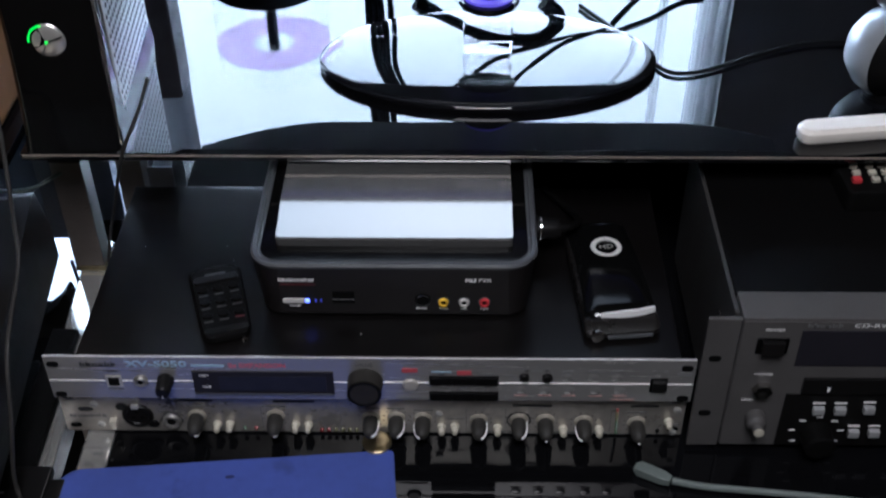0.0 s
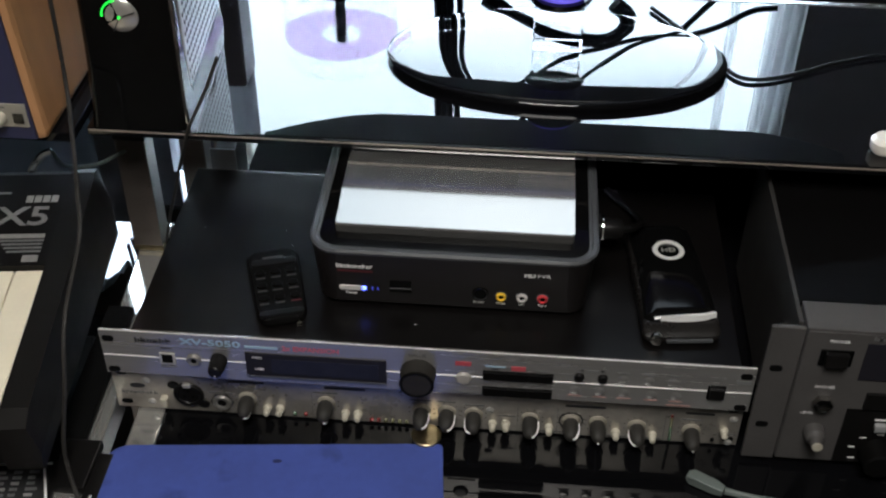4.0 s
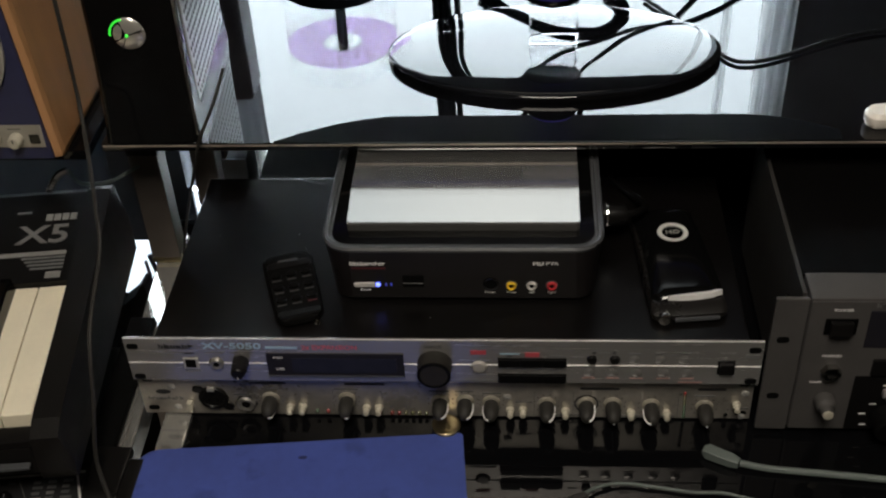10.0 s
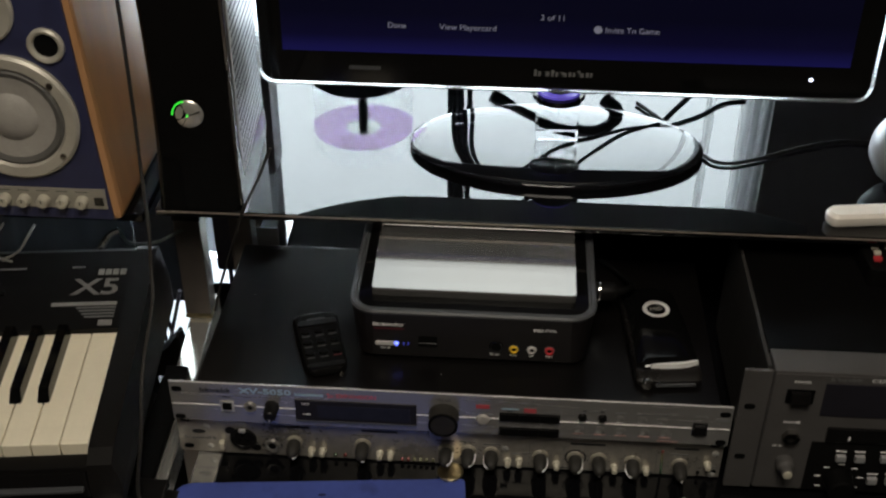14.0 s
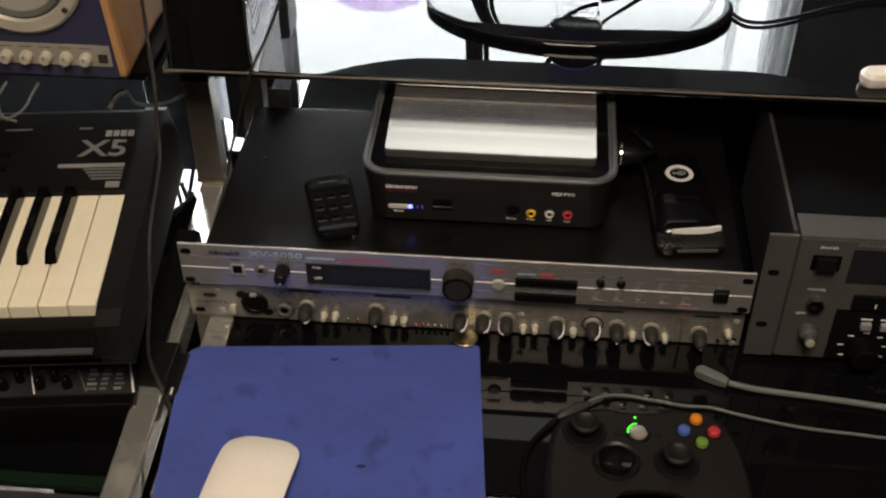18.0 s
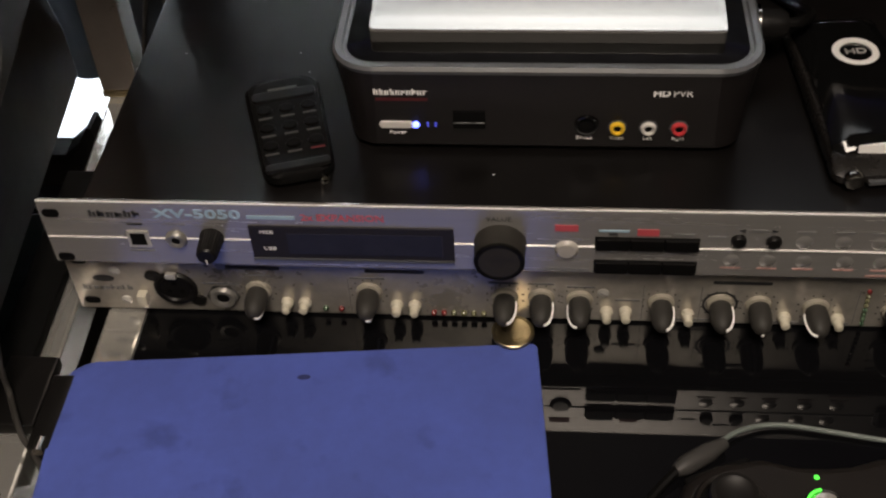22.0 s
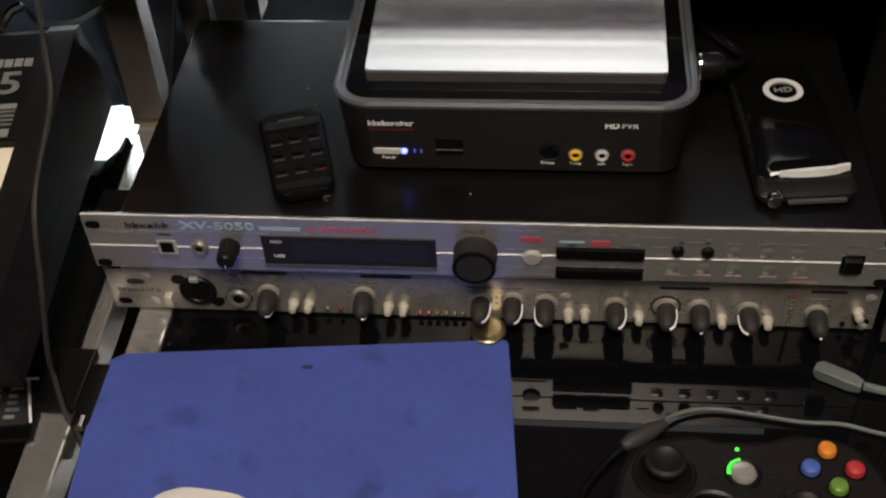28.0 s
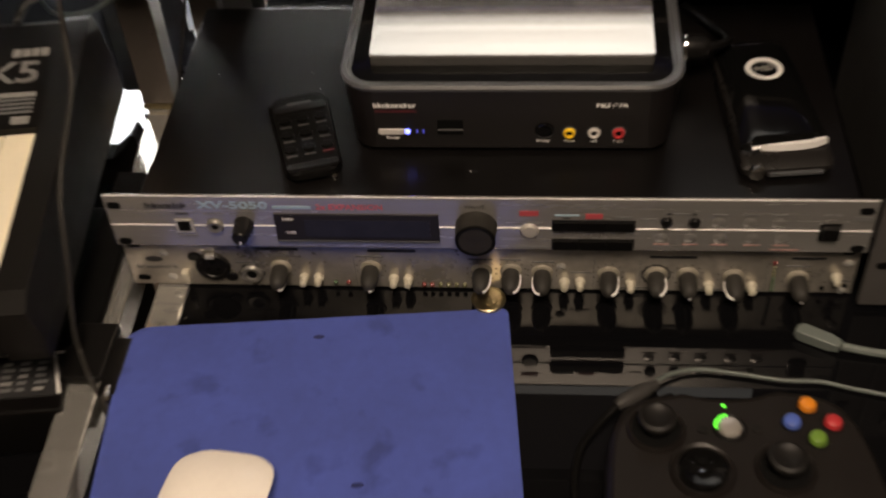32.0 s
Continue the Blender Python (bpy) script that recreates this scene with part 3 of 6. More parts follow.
part("glass_edge", bm_box(-0.9, -0.031, -0.150, -0.1385, -0.054, -0.0465, 0.0008), M_GREEN_EDGE, side_desk, "green front edge of the glass")
part("front_rail", bm_box(-0.9, -0.031, -0.167, -0.1515, -0.085, -0.056, 0.0015), M_SIDEGREY, side_desk)
rail = bm_box(-0.0293, -0.0055, -0.4, 0.255, -0.03, -0.0045, 0.0015)
bmesh.ops.bisect_plane(rail, geom=rail.verts[:] + rail.edges[:] + rail.faces[:], plane_co=(0, 0.02, 0), plane_no=(0, 1, 0))
for v in rail.verts:
    v.co.x -= 0.0296 * (v.co.y + 0.085) if v.co.y < 0.021 else 0.0031 + 0.058 * (v.co.y - 0.02)
part("side_rail", rail, M_RAIL, side_desk, "brushed silver side rail")
for y in (-0.38, 0.1):
    x = -0.0283 - 0.0296 * (y + 0.096)
    part("leg", bm_box(x, x + 0.0215, y, y + 0.022, FLOOR_Z, -0.0305, 0.0015), M_ALU, side_desk)
part("leg", bm_box(-0.9, -0.878, -0.12, -0.098, FLOOR_Z, -0.0545, 0.0015), M_ALU, side_desk)
part("leg", bm_box(-0.9, -0.878, 0.13, 0.152, FLOOR_Z, -0.0545, 0.0015), M_ALU, side_desk)

SZ = SHELF_TOP
shelf = thing("monitor_shelf", (0.5, 0.4, DZ), "raised black glass shelf on square chrome posts", "shelf")
part("glass_plate", bm_box(-0.04, 1.15, 0.147, 0.57, SZ - 0.007, SZ, 0.001), M_GLASS_SHELF, shelf, "glossy black glass plate")
# Pale strip added to paint the highlight on the glass edge.
part("front_glint", bm_box(-0.0385, 1.1485, 0.1462, 0.1468, SZ - 0.0022, SZ - 0.0008), M_GLASS_EDGE, shelf, "thin pale strip painted as the glint on the glass edge", smooth=False)
post = part("post", bm_box(-0.0470, -0.0200, 0.2110, 0.2330, 0.0012, SZ - 0.0072, 0.001), M_POST, shelf, "square chrome post")
part("collar", bm_box(-0.0476, -0.0194, 0.2104, 0.2336, -0.0044, 0.0010, 0.0012, 2), M_BRASS, post, "brass foot collar")
# Black band put on for the dark reflection in the polished post.
part("reflection_band", bm_box(-0.0476, -0.0194, 0.2104, 0.2336, 0.118, SZ - 0.0074, 0.001), M_PLASTIC, post, "black band painted as the dark reflection on the post's upper end")
part("post", bm_box(0.0068, 0.0288, 0.2215, 0.2435, 0.0031, SZ - 0.0072, 0.001), M_POST, shelf, "square chrome post")
part("post", bm_box(-0.0368, -0.0148, 0.46, 0.482, FLOOR_Z, SZ - 0.0072, 0.001), M_POST, shelf)
part("post", bm_box(1.1, 1.122, 0.2305, 0.2525, 0.0031, SZ - 0.0072, 0.001), M_POST, shelf)
part("post", bm_box(1.1, 1.122, 0.51, 0.532, 0.0031, SZ - 0.0072, 0.001), M_POST, shelf)

tall_case = thing("equipment_case", (-0.15, 0.19, FLOOR_Z), "matt black equipment case standing under the side shelf", "equipment case")
part("body", moved(bm_slab([(-0.30, -FLOOR_Z), (-0.30, 0.034), (-0.0735, 0.032), (-0.0605, 0.0205), (-0.0525, 0.0080), (-0.0495, 0.0085), (-0.0470, 0.0220), (-0.0470, -FLOOR_Z)][::-1], 0.1805, 0.2, 0.001), pose(0, 0, 0, -90, 0, 0)), M_RUBBER, tall_case, "black case with a peaked end")

side_shelf = thing("side_shelf", (-0.4, 0.4, -0.045), "black side shelf carrying the loudspeaker", "shelf")
part("plate", bm_box(-0.9, -0.0490, 0.138, 0.312, SZ - 0.009, SZ, 0.001), M_GLASS_BLACK, side_shelf)
for x in (-0.62, -0.899):
    for y in (0.215, 0.285):
        part("post", bm_box(x, x + 0.022, y, y + 0.022, FLOOR_Z, SZ - 0.0092, 0.001), M_CHROME_DARK, side_shelf)

# Added box; it hides the window's reflection in the desk glass.
supply = thing("dark_filler_box", (0.11, 0.29, DZ), "matt black box added behind the rack modules to hide bright glass", "power supply")
part("case", bm_box(0.0592, 0.19, 0.2255, 0.50, DZ + 0.0004, 0.07, 0.002), M_DARKHOLE, supply)

# ---- rack sound module ----
module = thing("rack_sound_module", (0.2413, 0.1, 0.05), "silver one-unit rack sound module with a black steel case", "sound module")
face = part("front_panel", bm_box(0, 0.4826, 0, 0.003, 0.05, 0.094, 0.0008), M_SILVER, module, "brushed silver front panel")
part("case", bm_box(0.024, 0.472, 0.0032, 0.212, 0.0505, 0.0925, 0.001), M_BLACKSTEEL, module, "black coated steel case with dust specks")
# Real raised line; its bright colour paints in the shine along the ridge.
part("trim_line", bm_box(0.001, 0.4815, -0.0006, 0.0, 0.0690, 0.0696), M_BADGE, face, "raised line across the panel, coloured bright for its highlight", smooth=False)
# Bright strip painted along the upper edge in place of its highlight.
part("edge_highlight", bm_box(0.0006, 0.482, 0.0003, 0.0010, 0.0938, 0.0943), M_BADGE, face, "thin bright strip painted as the upper edge's highlight", smooth=False)
slot = bm_slab(rounded(-0.0045, 0.0045, -0.0027, 0.0027, 0.0026, 5), 0, 0.0006)
sl = part("rack_hole", moved(slot, pose(0.0066, 0.0, 0.0862, 90, 0, 0)), M_DARKHOLE, face, "dark oval mounting slot")
for dx, dz in ((0, -0.032), (0.4694, 0), (0.4694, -0.032)):
    twin(sl, dx, 0, dz)
mark("maker_mark", 0.0268, 0.0545, 0, 0.0842, 0.0888, 6, M_INK, face, "dark maker mark")
words("lettering", "XV-5050", 0.0085, 0.0837, 0, 0.0868, M_INK_BLUE, face, 0.046, 0.00022)
bar("small_print", 0.1094, 0.1341, 0, 0.0845, 0.0868, M_INK_BLUE, face)
words("lettering", "2x EXPANSION", 0.0062, 0.1585, 0, 0.0858, M_INK_RED, face, 0.0425, 0.00012)
words("lettering", "PHONES", 0.003, 0.0695, 0, 0.0792, M_INK_GREY, face, 0.0135)
words("lettering", "VOLUME", 0.003, 0.0889, 0, 0.0792, M_INK_GREY, face, 0.0145)
words("lettering", "VALUE", 0.0042, 0.2375, 0, 0.0872, M_INK, face, 0.0128)
port = part("usb_port", bm_box(0.0437, 0.0557, -0.0012, 0.0, 0.0630, 0.0748, 0.0006), M_SATIN, face, "square metal socket")
part("opening", bm_box(0.0457, 0.0537, -0.0016, -0.0009, 0.0655, 0.0735), M_DARKHOLE, port)
bar("small_print", 0.043, 0.0565, 0, 0.0592, 0.0606, M_INK_GREY, face)
bar("usb_mark", 0.0455, 0.0535, 0, 0.0785, 0.0798, M_INK, face)
jack = part("headphone_jack", facing([(0, 0.0012), (0.0022, 0.0012), (0.0026, 0.0022), (0.0046, 0.0026), (0.0056, 0.0014), (0.0058, 0)], 0.0696, 0, 0.0690), M_WORNSTEEL, face, "chrome headphone socket")
part("opening", facing([(0, 0.0016), (0.0024, 0.0016)], 0.0696, 0, 0.0690), M_DARKHOLE, jack)


def ribbed(r0, r1, length, ribs, n=72):
    """A knob with fine grip ribs and a slightly domed cap."""
    bm = bmesh.new()
    rings = []
    for t, r in ((0, r0), (0.82, r1), (0.93, r1 * 0.95), (1.0, r1 * 0.80)):
        ring = []
        for k in range(n):
            a = 2 * math.pi * k / n
            rr = r * (1 - (0.06 if (k * ribs // n * n // ribs) == k or (k + 1) % (n // ribs) == 0 else 0.0) * (1 if t < 0.9 else 0))
            ring.append(bm.verts.new((rr * math.cos(a), rr * math.sin(a), t * length)))
        rings.append(ring)
    for a, b in zip(rings, rings[1:]):
        for k in range(n):
            bm.faces.new((a[k], a[(k + 1) % n], b[(k + 1) % n], b[k]))
    bm.faces.new(rings[-1])
    bmesh.ops.recalc_face_normals(bm, faces=bm.faces[:])
    return bm


vol = part("volume_knob", moved(ribbed(0.0064, 0.0056, 0.0155, 24), pose(0.0889, 0, 0.0712, 90, 0, 0)), M_PLASTIC, face, "small ribbed black knob")
part("pointer", bm_box(0.0886, 0.0892, -0.0158, -0.0152, 0.0668, 0.0695), M_INK_WHITE, vol)
val = part("value_dial", moved(ribbed(0.0142, 0.0133, 0.0138, 36), pose(0.2381, 0, 0.0703, 90, 0, 0)), M_DUSTY, face, "large ribbed black dial with dusty sides")
part("cap", facing([(0, 0.0136), (0.0105, 0.0138), (0.0122, 0.0142), (0.0128, 0.0138), (0.0129, 0.0126)], 0.2381, 0, 0.0703, 36), M_RUBBER, val, "glossy black cap")
disp = part("display", bm_box(0.1090, 0.2147, -0.0012, 0.0, 0.0562, 0.0802, 0.0005), M_LCD, face, "dark display window")
part("display_pane", bm_box(0.1286, 0.2088, -0.0016, -0.0012, 0.0612, 0.0758), M_LCD_PANE, disp, "unlit bluish liquid crystal pane", smooth=False)
part("lower_bevel", bm_box(0.1092, 0.2145, -0.0020, -0.0012, 0.0562, 0.0578), M_GREYRIM, disp, smooth=False)
words("lettering", "MIDI", 0.0032, 0.1182, -0.0012, 0.0762, M_INK_WHITE, disp, 0.0068)
words("lettering", "USB", 0.0032, 0.1188, -0.0012, 0.0645, M_INK_WHITE, disp, 0.0064)
bar("red_label", 0.2655, 0.2772, 0, 0.0800, 0.0842, M_INK_RED, face, "red printed label")
part("round_button", facing([(0, 0.0022), (0.0045, 0.0020), (0.0058, 0.0010), (0.0062, 0)], 0.2718, 0, 0.0672), M_CLEARGREY, face, "round milky preview button")
bar("small_print", 0.2600, 0.2830, 0, 0.0519, 0.0534, M_INK_GREY, face)
for z0, z1 in ((0.0686, 0.0764), (0.0518, 0.0600)):
    # Black plate that makes the gaps between the buttons dark.
    part("key_seat", bm_box(0.2858, 0.3377, -0.0014, 0.0, z0, z1 + 0.0003, 0.0003), M_DARKHOLE, face, "dark backing plate behind the buttons", smooth=False)
    for k in range(3):
        x = 0.2864 + k * 0.0171
        part("key", bm_box(x, x + 0.0165, -0.0028, 0.0, z0 + 0.0004, z1, 0.0007), M_RUBBER, face, "black oblong button")
bar("blue_label", 0.2875, 0.3025, 0, 0.0800, 0.0814, M_INK_BLUE, face)
bar("small_print", 0.2925, 0.2968, 0, 0.0778, 0.0792, M_INK, face)
bar("red_label", 0.3065, 0.3172, 0, 0.0778, 0.0822, M_INK_RED, face, "red printed label")
bar("small_print", 0.3245, 0.3345, 0, 0.0784, 0.0797, M_INK_GREY, face)
bar("small_print", 0.2915, 0.2932, 0, 0.0502, 0.0512, M_INK, face)
bar("small_print", 0.3215, 0.3315, 0, 0.0502, 0.0514, M_INK, face)
for x, z in ((0.3565, 0.0760), (0.3736, 0.0758)):
    part("round_key", facing([(0, 0.0030), (0.0030, 0.0028), (0.0037, 0.0018), (0.0039, 0)], x, 0, z), M_PLASTIC, face, "small round black key")
for x, s in ((0.3575, -1), (0.3735, 1)):
    part("arrow_mark", moved(bm_slab([(-0.0016 * s, -0.0012), (0.0014 * s, 0), (-0.0016 * s, 0.0012)][::s], 0, 0.0003), pose(x, 0, 0.0826, 90, 0, 0)), M_INK, face)
bar("small_print", 0.3612, 0.3698, 0, 0.0819, 0.0832, M_INK_GREY, face)
bar("small_print", 0.3420, 0.3500, 0, 0.0772, 0.0783, M_INK_GREY, face)
for x in (0.3885, 0.4075, 0.4250):
    part("soft_key", facing([(0, 0.00025), (0.0038, 0.0002), (0.0042, 0)], x, 0, 0.0752), M_SILVER, face, "small silver key")
    bar("small_print", x - 0.0045, x + 0.0045, 0, 0.0815, 0.0827, M_INK_GREY, face)
for x in (0.3545, 0.3725, 0.3905, 0.4105, 0.4285):
    part("soft_key", facing([(0, 0.00025), (0.0038, 0.0002), (0.0042, 0)], x, 0, 0.0615), M_SILVER, face, "small silver key")
    bar("small_print", x - 0.005, x + 0.005, 0, 0.0558, 0.0567, M_INK_ROSE, face)
bar("red_label", 0.4220, 0.4400, 0, 0.0518, 0.0530, M_INK_ROSE, face)
sw = part("power_switch", bm_box(0.4500, 0.4630, -0.0016, 0.0, 0.0620, 0.0760, 0.0008), M_GLOSS, face, "black rocker switch")
part("rocker", moved(bm_box(-0.0050, 0.0050, -0.003, 0.001, -0.0058, 0.0058, 0.0008), pose(0.4565, -0.001, 0.0690, 9, 0, 0)), M_PLASTIC, sw)
words("lettering", "POWER", 0.0028, 0.4567, 0, 0.0825, M_INK_GREY, face, 0.011)
bar("small_print", 0.4695, 0.4800, 0, 0.0780, 0.0815, M_INK_GREY, face)

# ---- channel strip under it ----
CY = 0.008
strip = thing("channel_strip", (0.24, 0.1, DZ), "worn silver rack microphone preamplifier with grey knobs", "preamplifier")
cf = part("front_panel", bm_box(-0.0007, 0.4819, CY, CY + 0.003, 0.0045, 0.0488, 0.0006), M_STRIP, strip, "worn and stained silver front panel")
part("case", bm_box(0.021, 0.4605, CY + 0.0032, 0.2, DZ, 0.0495, 0.001), M_BLACKSTEEL, strip, "black steel case")
sl = part("rack_hole", moved(bm_slab(rounded(-0.0045, 0.0045, -0.0024, 0.0024, 0.0023, 5), 0, 0.0006), pose(0.0073, CY, 0.0112, 90, 0, 0)), M_DARKHOLE, cf, "dark oval mounting slot")
twin(sl, 0, 0, 0.032), twin(sl, 0.467, 0, 0), twin(sl, 0.467, 0, 0.032)


def screw(x, z, r=0.0032):
    s = part("screw", facing([(0, 0.0014), (r * 0.6, 0.0013), (r, 0.0006), (r, 0)], x, CY, z, 16), M_SATIN, cf, "small steel screw")
    part("slot_mark", moved(bm_box(-r * 0.7, r * 0.7, -0.0016, -0.0013, -0.0003, 0.0003), pose(x, CY, z, 0, 30, 0)), M_INK_GREY, s)


for x, z in ((0.0254, 0.0348), (0.0273, 0.0118), (0.2924, 0.0263), (0.4760, 0.0325), (0.4752, 0.0076)):
    screw(x, z)
part("maker_oval", moved(bm_slab(ellipse(0, 0, 0.0062, 0.0026, 20), 0, 0.0003), pose(0.0180, CY, 0.0292, 90, 0, 0)), M_INK, cf, "dark oval maker mark")
mark("maker_mark", 0.0046, 0.0333, CY, 0.0202, 0.0238, 9, M_INK_GREY, cf, "maker name as a plain mark")
xlr = part("microphone_socket", facing([(0, 0.001), (0.0085, 0.001), (0.0092, 0.0022), (0.0112, 0.0026), (0.0122, 0.0012), (0.0122, 0)], 0.0578, CY, 0.0232, 32), M_PLASTIC, cf, "round black microphone socket")
part("flange", moved(bm_slab(ellipse(0, 0, 0.0046, 0.0036, 16), 0, 0.0016, 0.0005), pose(0.0466, CY, 0.0325, 90, 0, 0)), M_PLASTIC, xlr)
part("flange", moved(bm_slab(ellipse(0, 0, 0.0046, 0.0036, 16), 0, 0.0016, 0.0005), pose(0.0690, CY, 0.0138, 90, 0, 0)), M_PLASTIC, xlr)
part("release_tab", bm_box(0.0548, 0.0608, CY - 0.0042, CY - 0.001, 0.0330, 0.0368, 0.0008), M_SATIN, xlr, "metal release tab")
for a in (90, 210, 330):
    part("pin_hole", facing([(0, 0.0014), (0.0014, 0.0014)], 0.0578 + 0.004 * math.cos(radians(a)), CY, 0.0232 + 0.004 * math.sin(radians(a)), 10), M_DARKHOLE, xlr)
jk = part("line_jack", facing([(0, 0.0012), (0.0038, 0.0012), (0.0042, 0.0026), (0.0066, 0.0030), (0.0080, 0.0014), (0.0082, 0)], 0.0836, CY, 0.0168), M_WORNSTEEL, cf, "chrome jack socket with dark nut")
part("opening", facing([(0, 0.0017), (0.0036, 0.0017)], 0.0836, CY, 0.0168), M_DARKHOLE, jk)
part("nut", facing([(0.0082, 0.0010), (0.0094, 0.0008), (0.0094, 0)], 0.0836, CY, 0.0168, 6), M_INK, jk)
part("power_key", bm_box(0.0358, 0.0412, CY - 0.006, CY, 0.0125, 0.0205, 0.001), M_CAP, cf, "cream push key")


def strip_knob(x, z, turn, ringed=False):
    """A soft tapering grey knob with a white pointer line on a milky skirt with a dotted scale."""
    k = part("knob", facing([(0.0055, 0), (0.0060, 0.003), (0.0062, 0.007), (0.0058, 0.011), (0.0048, 0.0146), (0.0035, 0.0168), (0.0018, 0.0179), (0, 0.0182)], x, CY - 0.0015, z, 20), M_KNOB, cf, "soft grey tapering knob")
    a = radians(turn)
    ux, uz = math.sin(a), math.cos(a)
    pts = [(x + r * ux, CY - 0.0015 - d, z + r * uz) for r, d in ((0.0060, 0.0025), (0.0062, 0.0075), (0.0058, 0.0112), (0.0048, 0.0148), (0.0035, 0.0170), (0.0016, 0.0182))]
    part("pointer", bm_tube(curve_points(pts, 3), 0.0008, 6), M_INK_WHITE, k, "white pointer line")
    part("skirt", facing([(0.0050, 0.0026), (0.0068, 0.0018), (0.0074, 0)], x, CY, z, 24), M_SKIRT, k, "pale skirt")
    if ringed:
        part("ring", facing([(0.0082, 0.0003), (0.0094, 0.0003), (0.0094, 0)], x, CY, z, 28), M_INK, k)
    bm = bmesh.new()
    for d in range(-135, 136, 30):
        bx, bz = x + 0.0098 * math.sin(radians(d)), z + 0.0098 * math.cos(radians(d))
        bm_box(bx - 0.0004, bx + 0.0004, CY - 0.0003, CY, bz - 0.0004, bz + 0.0004, bm=bm)
    part("scale_dots", bm, M_INK, k, smooth=False)


for x, z, turn, ringed in ((0.1042, 0.0222, 140, False), (0.1656, 0.0226, 150, False), (0.2397, 0.0212, 82, False), (0.2594, 0.0212, 86, False), (0.2799, 0.0204, 262, False), (0.3235, 0.0194, 78, False), (0.3545, 0.0200, 76, True), (0.3750, 0.0196, 175, False), (0.4048, 0.0184, 262, False), (0.4460, 0.0178, 172, False)):
    strip_knob(x, z, turn, ringed)


def push_key(x, z):
    part("push_key", facing([(0.0034, 0), (0.0036, 0.0016), (0.0035, 0.0030), (0.0026, 0.0040), (0.0024, 0.0078), (0.0017, 0.0085), (0, 0.0087)], x, CY, z, 18), M_CAP, cf, "cream push key")


for x, z in ((0.1192, 0.0136), (0.1292, 0.0140), (0.1805, 0.0136), (0.1903, 0.0136), (0.2947, 0.0124), (0.3049, 0.0130), (0.3382, 0.0120), (0.3893, 0.0114), (0.4172, 0.0112), (0.4702, 0.0205)):
    push_key(x, z)
for x, z, m in ((0.1403, 0.0092, M_LED_OFF_GREEN), (0.1491, 0.0092, M_LED_OFF_RED), *((0.2006 + 0.0055 * k, 0.0078, M_LED_OFF_RED if k < 2 else M_LED_OFF_YELLOW) for k in range(6)), (0.4630, 0.0095, M_DARKHOLE)):
    part("lamp", facing([(0.0016, 0), (0.0016, 0.0012), (0.001, 0.002), (0, 0.0023)], x, CY, z, 12), m, cf)
for k in range(8):
    part("meter_lamp", facing([(0.0013, 0), (0.0013, 0.001), (0.0008, 0.0017), (0, 0.0019)], 0.4300 + 0.0001 * k, CY, 0.0325 - 0.0036 * k, 10), M_LED_OFF_RED if k == 0 else M_LED_OFF_YELLOW if k < 4 else M_LED_OFF_GREEN, cf)
for x0, x1, z in ((0.0888, 0.1183, 0.0398), (0.1646, 0.1968, 0.0394), (0.3493, 0.3798, 0.0366), (0.4398, 0.4613, 0.0368)):
    part("section_label", moved(bm_slab(rounded(x0, x1, -0.0011, 0.0011, 0.001, 4), 0, 0.0004), pose(0, CY, z, 90, 0, 0)), M_INK, cf, "dark section label")
for x in (0.1545, 0.2345, 0.3135, 0.3440, 0.4255):
    part("groove", bm_box(x, x + 0.0003, CY - 0.0002, CY, 0.006, 0.033), M_INK_GREY, cf, smooth=False)
for x0, x1, z in ((0.074, 0.094, 0.0262), (0.097, 0.112, 0.0335), (0.156, 0.175, 0.0332), (0.231, 0.247, 0.0318), (0.252, 0.266, 0.0318), (0.273, 0.288, 0.0300), (0.299, 0.312, 0.0205), (0.330, 0.345, 0.0062), (0.344, 0.360, 0.0064), (0.381, 0.398, 0.0058), (0.408, 0.424, 0.0058), (0.438, 0.453, 0.0290), (0.4690, 0.4800, 0.0155)):
    bar("small_print", x0, x1, CY, z, z + 0.0011, M_INK_GREY, cf)

# ---- video recorder box on the module ----
TOP = 0.0927
video_box = thing("video_recorder", (0.259, 0.12, TOP), "black video capture box with a silver lid plate", "video recorder")
PF = 0.045


def lofted(sections, n=6):
    """A body through rounded rectangles (x0, x1, y0, y1, r, z), open at neither end."""
    bm = bmesh.new()
    rings = []
    for x0, x1, y0, y1, r, z in sections:
        rings.append([bm.verts.new((x, y, z)) for x, y in rounded(x0, x1, y0, y1, r, n)])
    for a, b in zip(rings, rings[1:]):
        for k in range(len(a)):
            j = (k + 1) % len(a)
            bm.faces.new((a[k], a[j], b[j], b[k]))
    bm.faces.new(rings[0][::-1])
    bm.faces.new(rings[-1])
    bmesh.ops.recalc_face_normals(bm, faces=bm.faces[:])
    return bm


